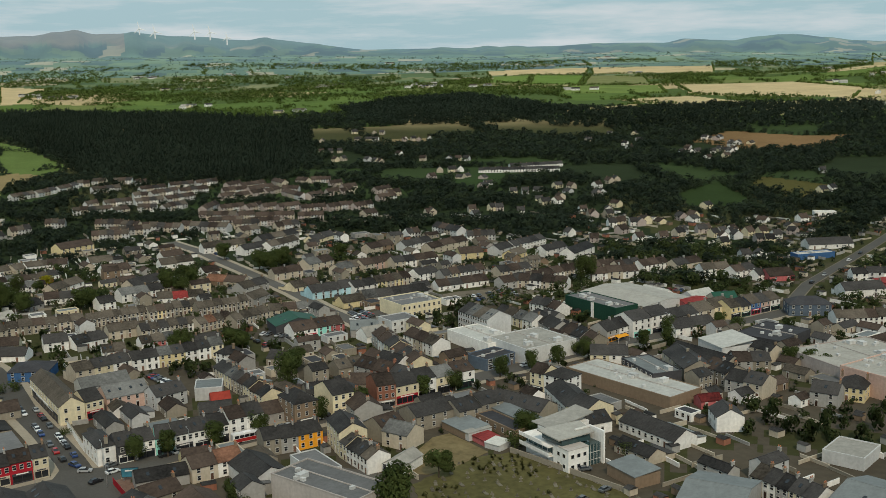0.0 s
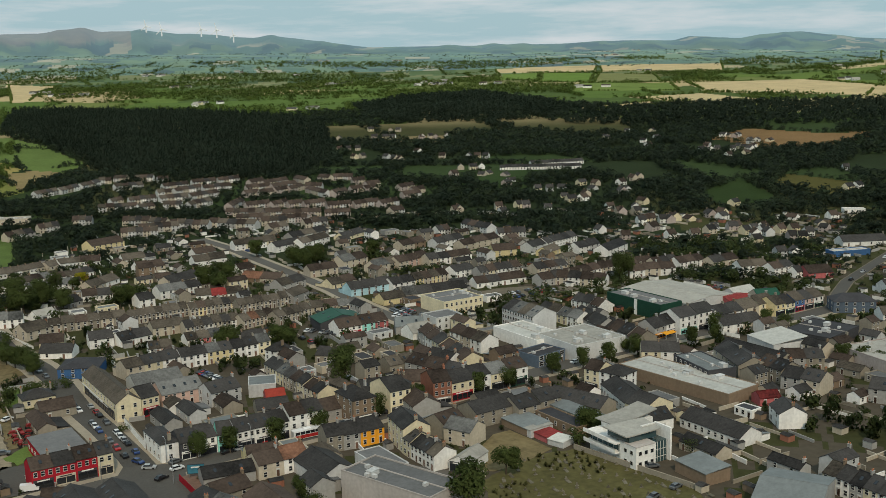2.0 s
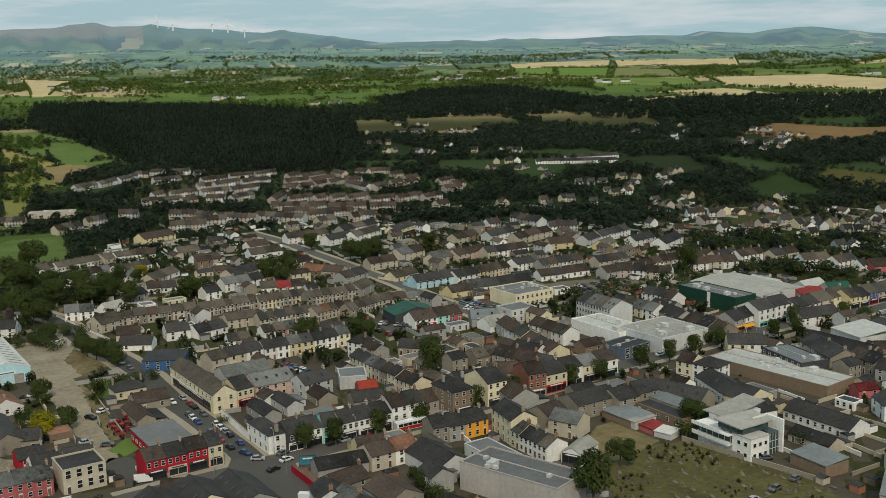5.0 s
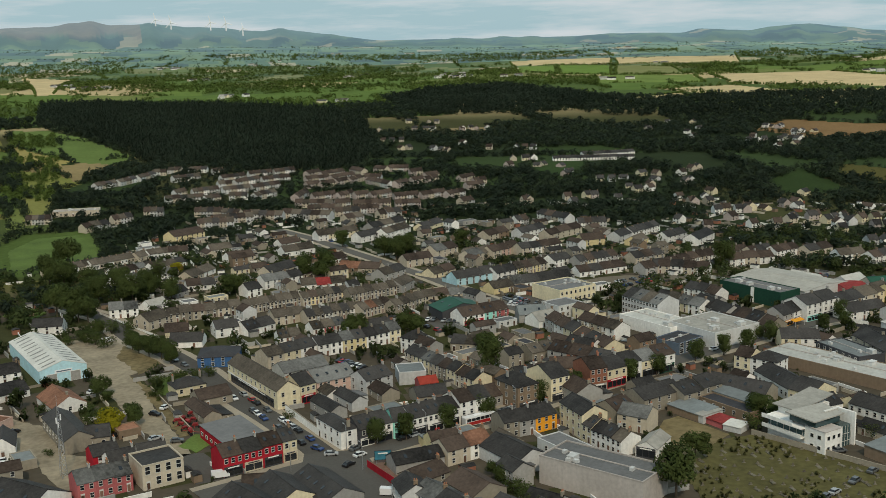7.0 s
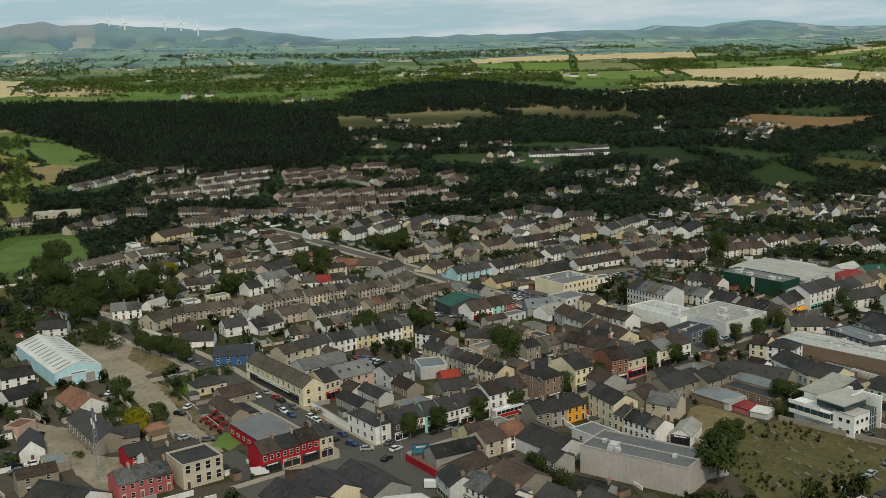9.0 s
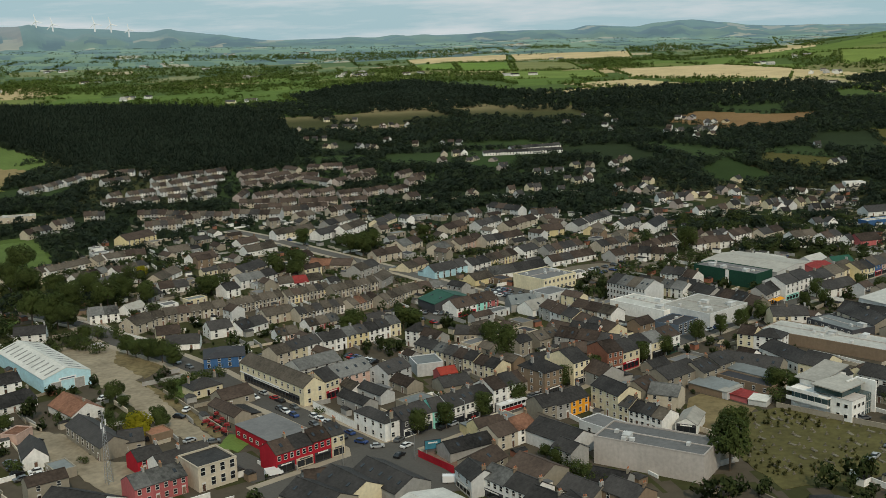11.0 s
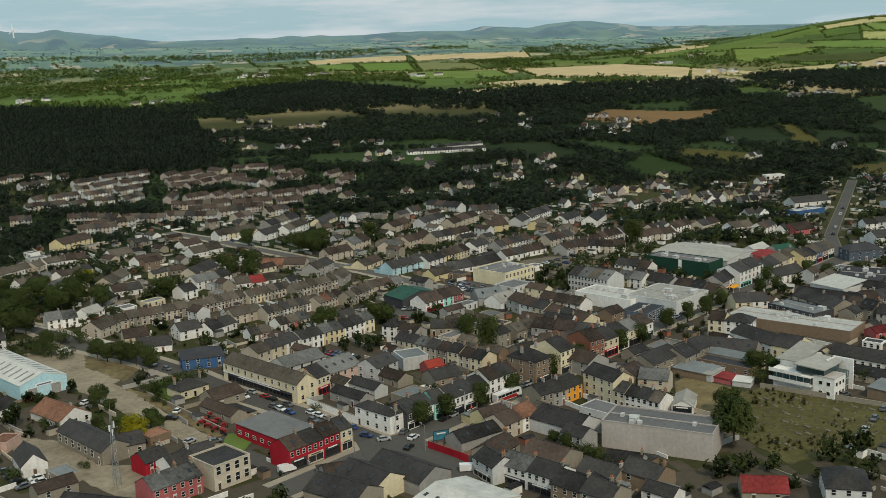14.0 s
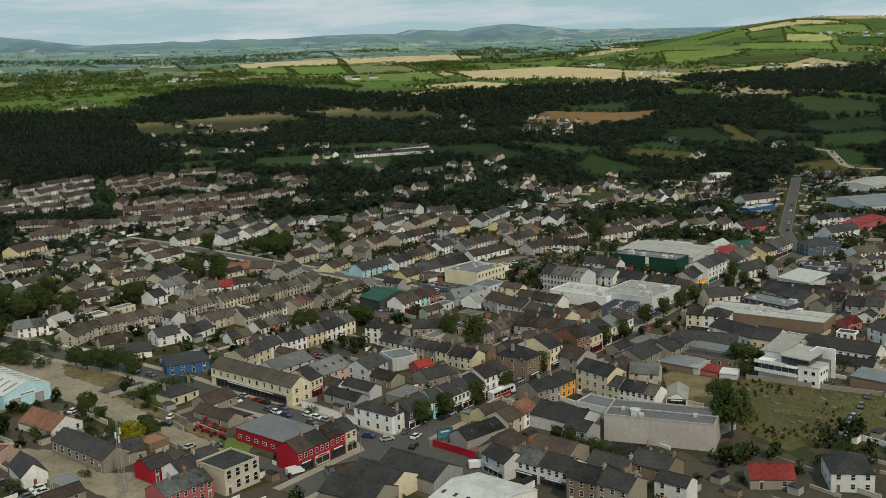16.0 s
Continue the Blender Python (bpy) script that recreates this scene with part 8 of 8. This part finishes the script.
parked(240.6, 445.0, 240.2, 428.7, 8, 32, 1, 0.15)
parked(122.6, 397.2, 124.7, 380.8, 8, 33, 1, 0.1)
parked(135.9, 310.5, 203.9, 313.6, 12, 34, 0, 0.5)
parked(244.2, 645.2, 238.8, 545.0, 5, 20, 0, 0.5)
parked(422.7, 331.5, 604.2, 400.0, 8, 21, 0, 0.4)
parked(722.6, 403.1, 704.1, 370.3, 5, 22, 1, 0.25)
car(33.0, 417.1, 20, "white", 0)
car(48.5, 384.0, 30, "white", 0)
car(43.3, 379.6, -60, "black", 0)
car(40.6, 350.6, -20, "grey", 0)
car(35.7, 356.8, 10, "silver", 0)
car(0.4, 390.9, 20, "black", 0)
car(57.6, 482.7, 0, "white", 1)
car(40.9, 315.5, -15, "white", 1)
car(73.5, 276.0, -40, "white", 1)
car(196.6, 226.6, -20, "white", 0)
car(193.7, 226.5, -20, "red", 0)
car(194.9, 222.8, -20, "grey", 0)
car(27.3, 366.3, -60, "black", 0)
car(80.8, 305.5, 10, "white", 0)
car(74.5, 300.9, 20, "black", 0)
car(72.9, 317.8, -70, "blue", 0)
car(82.2, 311.0, 20, "grey", 0)
car(74.2, 311.3, -30, "silver", 0)
lamp_post(59.0, 307.3, 90)
lamp_post(79.8, 311.9, 90)
lamp_post(105.4, 307.1, 90)
lamp_post(142.0, 308.9, 90)
lamp_post(194.2, 314.0, 90)
lamp_post(261.1, 318.4, 90)
lamp_post(329.0, 321.3, 90)
yard_wall(80.4, 356.0, 78.8, 329.5, 2.6, WALL["white"], "white rendered yard wall along the street")
yard_wall(69.5, 536.2, 77.6, 476.6, 1.2, WALL["white"], "low white garden wall beside the road")
yard_wall(186.4, 248.0, 193.4, 203.7, 1.6, WALL["stone"], "grey stone cemetery wall")
yard_wall(164.2, 667.9, 161.2, 614.1, 1.2, WALL["white"], "low white garden wall along a curved road")
yard_wall(161.2, 614.1, 180.1, 605.1, 1.2, WALL["white"], "low white garden wall along a curved road")
yard_wall(51.4, 408.6, 47.3, 354.2, 1.4, WALL["stone"], "stone boundary wall of a yard")
hoarding(78.3, 296.8, 77.9, 280.2, 2.4, "red", "red painted site hoarding panels")
billboard(83.2, 296.0, -25)
machine(46.8, 367.5, 0, 0)
machine(49.3, 368.6, 47, 1)
machine(49.3, 364.3, 94, 2)
machine(51.5, 365.5, 141, 3)
machine(46.2, 359.1, 188, 4)
machine(47.0, 356.5, 235, 5)
machine(46.5, 363.3, 282, 6)
machine(50.0, 359.6, 329, 7)
machine(52.8, 371.5, 376, 8)
machine(46.8, 354.5, 423, 9)
awning(301.4, 322.1, 5, 7.0, "orange", "bright orange awning over a shop terrace")
part("fascia", Shape().box(-21.3, 6.0, -0.3, -0.16, 3.25, 3.6).mesh("fascia", M_WHITE), HOTEL, None, "white fascia board")
coach(125.4, 306.6, -2)
office(189.6, 224.0, -1.5)
TAKEN.append((197.5, 235.0, 13.0))
gravestones([(166, 250), (185, 246), (197, 205), (185, 186), (138, 213), (150, 241)], 61)
infill([(92, 443), (178, 405), (215, 283), (180, 267), (187, 304), (140, 306), (93, 325), (93, 384)], 11.0, 41, 0.0, 0.85, 1)
infill([(176, 406), (238, 406), (271, 332), (280, 325), (190, 308), (171, 323), (168, 371)], 11.0, 42, 0.0, 0.9, 1)
infill([(92, 308), (138, 302), (144, 253), (126, 243), (86, 266)], 11.0, 43, 0.0, 0.8, 1)
infill([(217, 295), (299, 305), (373, 299), (377, 262), (219, 212), (211, 236), (192, 265)], 12, 44, 0.0, 0.85, 1)
infill([(354, 339), (360, 283), (426, 280), (315, 205), (289, 224), (308, 280)], 12, 45, 0.0, 0.85, 1)
infill([(143, 699), (283, 691), (387, 604), (417, 499), (344, 412), (288, 425), (235, 437), (189, 444), (100, 466), (87, 487)], 15, 46, 0.0, 0.45, 1)
infill([(221, 371), (309, 407), (331, 391), (399, 360), (397, 321), (306, 303), (267, 313), (230, 322)], 14, 47, 0.0, 0.5, 1)
infill([(56, 291), (99, 228), (70, 205), (28, 265)], 14, 49)
infill([(219, 208), (267, 173), (234, 150), (191, 182)], 13, 50)
infill([(-15, 376), (35, 351), (45, 309), (37, 277), (-28, 321)], 13, 52)
farm(1325, 2530)
farm(1273, 2472)
farm(1375, 2585)
farm(1491, 2318)
farm(1410, 2223)
farm(1397, 2140)
farm(1345, 2145)
farm(605, 2310)
farm(542, 2412)
farm(553, 2311)
farm(691, 1902)
farm(714, 1919)
farm(765, 1634)
farm(1415, 2950)
farm(1271, 3132)
farm(1678, 3316)
farm(1914, 3218)
farm(2831, 2998)
farm(1383, 3171)
farm(933, 2683)
farm(1034, 3168)
farm(1674, 1098)
farm(1654, 1069)
farm(1809, 1312)
farm(1961, 1347)
farm(1803, 848)
farm(1840, 841)
farm(1824, 815)
farm(1789, 782)
farm(1813, 750)
farm(1814, 918)
farm(2258, 980)
farm(2289, 904)
farm(2279, 883)
farm(2129, 2193)
farm(1435, 1652)
farm(1432, 2008)
farm(1351, 2131)
farm(2572, 2818)
farm(2288, 1698)
farm(1451, 840)
farm(1280, 743)
farm(1439, 953)
for x, y, k in ((50, 491, 1.2), (50.6, 490, 1.6), (52.6, 483, 1.7), (55.6, 476, 1.5), (43, 490, 1.2), (26.5, 397, 0.9), (23.7, 390.5, 1.1), (22.5, 384, 1.1), (29, 383, 1.3), (14, 408.5, 0.9), (14, 400.5, 0.8), (4.7, 364, 0.7), (-12.9, 372, 1.2)):
    tree(x, y, "bush", k, "rounded green garden bush")
for x, y, k in ((62.5, 464.6, 0.75), (62.9, 457.4, 0.7), (64.8, 450.6, 0.8), (67.6, 443.7, 0.85), (68.6, 435.9, 0.8), (34, 402, 0.45), (34.6, 377, 0.62), (35, 373.5, 0.5), (26.5, 383, 0.5), (57.4, 527.6, 1.0)):
    tree(x, y, "wide", k, "dark green broadleaf tree beside a yard")
WOODS = [
    ([(377, 1960), (464, 1933), (588, 1734), (668, 1455), (643, 1297), (562, 1122), (442, 946), (382, 950), (329, 1052), (283, 1133), (294, 1182), (303, 1286), (291, 1448), (271, 1533)], 7.5, 5.5),
    ([(855, 1611), (1026, 1708), (1194, 1708), (1145, 1516), (1138, 1410), (1022, 1267), (920, 1245), (811, 1259), (740, 1328)], 9, 6),
    ([(1097, 1361), (1110, 1163), (1226, 1183), (1462, 980), (1240, 830), (1126, 888), (1042, 965), (934, 1109), (919, 1216)], 11, 6),
    ([(1546, 999), (1643, 994), (1722, 858), (1886, 746), (1459, 609), (1347, 664), (1357, 796)], 10, 5),
]


# ---- woods, belts of trees and hedges ----
FIELD_POLYS = [f for f, c in FIELDS] + OPEN
for k, (poly_, gap, size) in enumerate(WOODS):
    p = clear_of_houses(scatter(poly_, gap, 10 + k, FIELD_POLYS if k == 3 else ()), 1)
    foliage_field("woodland", p, np.random.RandomState(k).uniform(0.7, 1.1, len(p)) * size, M_WOODS, "dark dense conifer and broadleaf woodland", "woodland", k, 44, 0.44, 1.1 if k == 0 else 0.85, 0.55 if k == 0 else 0.0)


def sector(r0, r1, a0=3.0, a1=82.0):
    """The outline of a ring-shaped piece of land."""
    angles = [radians(a0 + (a1 - a0) * i / 16) for i in range(17)]
    return [(r0 * math.sin(a), r0 * math.cos(a)) for a in angles] + [(r1 * math.sin(a), r1 * math.cos(a)) for a in reversed(angles)]


WOOD_POLYS = [w for w, g, s in WOODS]


def house_gap(p):
    """Distance from each place to the nearest house."""
    h = np.array(TAKEN)
    best = np.full(len(p), 1e9)
    for k in range(0, len(h), 200):
        q = h[k:k + 200]
        best = np.minimum(best, (np.hypot(p[:, :1] - q[:, 0], p[:, 1:2] - q[:, 1]) - q[:, 2]).min(axis=1))
    return best


# trees between the houses of the middle distance
p = scatter(sector(560, 1680), 8.0, 31, FIELD_POLYS + WOOD_POLYS)
g = house_gap(p)
r = np.hypot(p[:, 0], p[:, 1])
u, v = field_uv(p[:, 0], p[:, 1])
edge = np.minimum(np.abs(u - np.round(u)) * 150, np.abs(v - np.round(v)) * 210)
wild = soft_noise(p[:, 0], p[:, 1], 55)
keep = (g > 1.2) & np.where(r < 950, wild > np.where(r < 660, -0.3, -0.75), (wild > -0.02) | (edge < 9))
keep &= ~((np.degrees(np.arctan2(p[:, 0], p[:, 1])) < 8.0) & (r < 1000) & (soft_noise(p[:, 0], p[:, 1], 19) < 0.28))
size = np.clip(g / 3.4, 2.2, 5.6) * np.random.RandomState(5).uniform(0.6, 1.1, len(p))
pale = np.random.RandomState(12).rand(len(p)) < 0.35
far_side = r > 1100
for name, pick, material, leaves in (("tree_belt", ~pale & ~far_side, M_WOODS, 72), ("parkland_trees", pale & ~far_side, M_PARK, 72), ("tree_belt_beyond", ~pale & far_side, M_WOODS, 34), ("parkland_trees_beyond", pale & far_side, M_PARK, 34)):
    k = keep & pick
    foliage_field(name, p[k], size[k] * 0.92, material, "dark green belts of broadleaf trees between houses", "trees", 21, leaves, 0.36 if leaves > 50 else 0.5, 0.72)
# shrubs and small trees in the gardens of the town
def leaf_field(name, pts, sizes, material, label, category, seed):
    """Leafy shrubs joined as one: each a small cloud of leaf sprays."""
    rng = np.random.RandomState(seed)
    kinds = [leaf_cloud(random.Random(seed + k), 125, 0.22, 1.0, 0.85, 0.8, 6) for k in range(4)]
    verts, faces, dirs, base = [], [], [], 0
    for (x, y), size, k, a in zip(pts, sizes, rng.randint(0, 4, len(pts)), rng.uniform(0, 6.28, len(pts))):
        v, f = np.array(kinds[k].v), np.array(kinds[k].f)
        z = float(rise(np.array(x), np.array(y)))
        c, s = math.cos(a) * size, math.sin(a) * size
        dirs.append(v * (1, 1, 1) - (0, 0, 0.5))
        verts.append(np.stack([v[:, 0] * c - v[:, 1] * s + x, v[:, 0] * s + v[:, 1] * c + y, v[:, 2] * size * rng.uniform(0.8, 1.4) + z], 1))
        faces.append(f + base)
        base += len(v)
    me = bpy.data.meshes.new(name)
    me.from_pydata(np.concatenate(verts).tolist(), [], np.concatenate(faces).tolist())
    me.materials.append(material)
    round_shade(me, 0, np.concatenate(dirs))
    return tagged(new(name, me), label, category, kind="stuff")


p = scatter(sector(230, 660, -14, 84), 9.0, 33, FIELD_POLYS)
g = house_gap(p)
near = np.hypot(p[:, 0], p[:, 1]) < 500
keep = (g > 0.8) & (soft_noise(p[:, 0], p[:, 1], 23) > np.where(np.hypot(p[:, 0], p[:, 1]) < 400, -0.05, -0.75))
size = np.clip(g / 2.5, 0.9, np.where(near, 3.2, 4.2)) * np.random.RandomState(6).uniform(0.6, 1.2, len(p))
leaf_field("garden_shrubs", p[keep & near], size[keep & near], M_SHRUB, "green garden shrubs and small trees", "shrubs", 22)
foliage_field("garden_trees", p[keep & ~near], size[keep & ~near], M_SHRUB, "green garden trees between houses", "shrubs", 22, 110, 0.30, 0.75)
# garden walls and sheds behind the houses
def clutter_field(name, pts, build, mats, label, category, seed):
    """Hundreds of alike small garden structures, gathered into one mesh."""
    rng = random.Random(seed)
    s = Shape()
    for (x, y), gap in pts:
        one = build(rng, gap)
        m = pose(x, y, float(rise(np.array(x), np.array(y))), 0, 0, rng.choice((0, 90, 90)) + rng.uniform(-6, 6) - 8 * math.sin(x / 90))
        s.add([m @ Vector(p) for p in one.v], one.f, rng.randrange(len(mats)))
        if any(one.m):
            s.m[-len(one.f):] = [len(mats) if k else s.m[-1] for k in one.m]
    return tagged(new(name, s.mesh(name, *mats, ROOF["slate"], ROOF["felt"])), label, category, kind="stuff")


def wall_run(rng, gap):
    n, h = min(gap + 0.6, rng.uniform(4, 9)), rng.uniform(0.9, 1.7)
    return Shape().box(-n, n, -0.14, 0.14, -0.4, h - 0.08).box(-n - 0.04, n + 0.04, -0.19, 0.19, h - 0.079, h)


def garden_shed(rng, gap):
    w, d, h = rng.uniform(1.2, 2.2), rng.uniform(1.0, 1.8), rng.uniform(1.8, 2.3)
    s = Shape().box(-w, w, -d, d, -0.3, h)
    return s.loft([(-w - 0.15, -d - 0.15, h), (-w - 0.15, d + 0.15, h), (-w - 0.15, 0, h + rng.uniform(0.3, 0.8))], [(w + 0.15, -d - 0.15, h), (w + 0.15, d + 0.15, h), (w + 0.15, 0, h + 0.55)], 1)


p = scatter(sector(215, 800, -14, 84), 9.5, 51, FIELD_POLYS)
g = house_gap(p)
r = np.hypot(p[:, 0], p[:, 1])
ok = (g > 1.2) & (g < 14)
pick = np.random.RandomState(52).rand(len(p))
chosen = ok & (pick < 0.5)
clutter_field("garden_walls", list(zip(p[chosen].tolist(), g[chosen].tolist())), wall_run, (WALL["stone"], WALL["white"], WALL["grey"], WALL["beige"]), "low rendered and stone garden walls behind the houses", "walls", 53)
chosen = ok & (g > 2.0) & (pick > 0.66)
clutter_field("garden_sheds", list(zip(p[chosen].tolist(), g[chosen].tolist())), garden_shed, (WALL["white"], WALL["brown"], WALL["grey"], WALL["beige"], WALL["brick"]), "small sheds and outhouses in back gardens", "sheds", 54)
tufts = clear_of_houses(scatter(OPEN[CEMETERY], 3.0, 71), 0)
tufts = tufts[soft_noise(tufts[:, 0], tufts[:, 1], 4.5) > 0.1]
leaf_field("cemetery_tufts", tufts, np.random.RandomState(72).uniform(0.3, 0.9, len(tufts)), M_TUFT, "rough dry tufts and brambles between old graves", "grass", 73)
# hedges round the marked fields
rim = []
for f in FIELD_POLYS:
    mx, my = sum(q[0] for q in f) / len(f), sum(q[1] for q in f) / len(f)
    if math.hypot(mx, my) > 1450:
        for (x0, y0), (x1, y1) in zip(f, f[1:] + f[:1]):
            n = int(math.hypot(x1 - x0, y1 - y0) / 5)
            rim += [(x0 + (x1 - x0) * i / max(n, 1), y0 + (y1 - y0) * i / max(n, 1)) for i in range(n)]
rim = np.array(rim) + np.random.RandomState(74).uniform(-1.5, 1.5, (len(rim), 2))
rim = rim[soft_noise(rim[:, 0], rim[:, 1], 30) > -0.35]
clump_field("field_hedges", rim, np.random.RandomState(75).uniform(1.2, 2.8, len(rim)), M_HEDGE, "green hedges round the fields", "hedges", 76, 0.0, 1, 1)
# trees along the edges of the nearer fields
rim = []
for f, c in FIELDS:
    if 560 < math.hypot(f[0][0], f[0][1]) < 1450:
        for (x0, y0), (x1, y1) in zip(f, f[1:] + f[:1]):
            n = int(math.hypot(x1 - x0, y1 - y0) / 5)
            rim += [(x0 + (x1 - x0) * i / max(n, 1), y0 + (y1 - y0) * i / max(n, 1)) for i in range(n)]
rim = np.array(rim) + np.random.RandomState(77).uniform(-2.5, 2.5, (len(rim), 2))
rim = clear_of_houses(rim[soft_noise(rim[:, 0], rim[:, 1], 21) > -0.3], 1.5)
foliage_field("boundary_trees", rim, np.random.RandomState(78).uniform(1.6, 4.2, len(rim)), M_PARK, "dark green hedge trees along field edges", "hedges", 79, 50, 0.38, 0.8)
# trees at the edge of the plantation, sunlight put into a lighter leaf colour
p = scatter([(120, 830), (205, 1150), (300, 1560), (250, 1560), (150, 1180), (95, 860)], 9.0, 80)
p = p[soft_noise(p[:, 0], p[:, 1], 26) > 0.0]
foliage_field("edge_trees", p, np.random.RandomState(81).uniform(2.5, 5.0, len(p)), M_HEDGE, "trees tinted light green for sunlight beside a dark plantation", "trees", 82, 50, 0.38, 0.85)
# hedges and copses of the farmland
p = scatter(sector(1600, 3700, 2, 84), 8.0, 35, WOOD_POLYS)
u, v = field_uv(p[:, 0], p[:, 1])
edge = np.minimum(np.abs(u - np.round(u)) * 150, np.abs(v - np.round(v)) * 210)
free = ~np.any([inside(f, p[:, 0], p[:, 1]) for f in FIELD_POLYS], axis=0)
west = np.degrees(np.arctan2(p[:, 0], p[:, 1])) < 40
copse = (soft_noise(p[:, 0], p[:, 1], 95) > np.where(west, 0.0, 0.25)) & free & (np.random.RandomState(8).rand(len(p)) < 0.36)
hill = np.exp(-(((p[:, 0] - 2686) / 594) ** 2) - (((p[:, 1] - 1166) / 491) ** 2)) > 0.25
keep = ((edge < np.where(hill, 2.6, 5.2)) & free & (soft_noise(p[:, 0], p[:, 1], 40) > -0.3)) | (copse & ~hill)
foliage_field("hedgerows", p[keep], np.random.RandomState(9).uniform(2.6, 6.2, keep.sum()) * np.where(hill[keep], 0.5, 1.0), M_HEDGE, "green hedgerows and copses between fields", "hedges", 23, 12, 0.66, 0.7)
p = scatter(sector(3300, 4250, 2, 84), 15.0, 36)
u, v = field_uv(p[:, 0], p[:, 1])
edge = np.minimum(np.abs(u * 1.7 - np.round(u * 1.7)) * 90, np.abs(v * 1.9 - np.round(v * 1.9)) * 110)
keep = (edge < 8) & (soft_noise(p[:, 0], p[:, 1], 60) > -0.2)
clump_field("far_hedgerows", p[keep], np.random.RandomState(10).uniform(1.2, 2.6, keep.sum()), M_FARTREE, "distant hedgerows and copses tinted blue-green for haze", "hedges", 24, 0.0, 1)
tagged(new("distant_houses", FAR.mesh("distant_houses", *FAR_MATS)), "rows of pale rendered houses on estates beyond the town", "houses", kind="stuff")
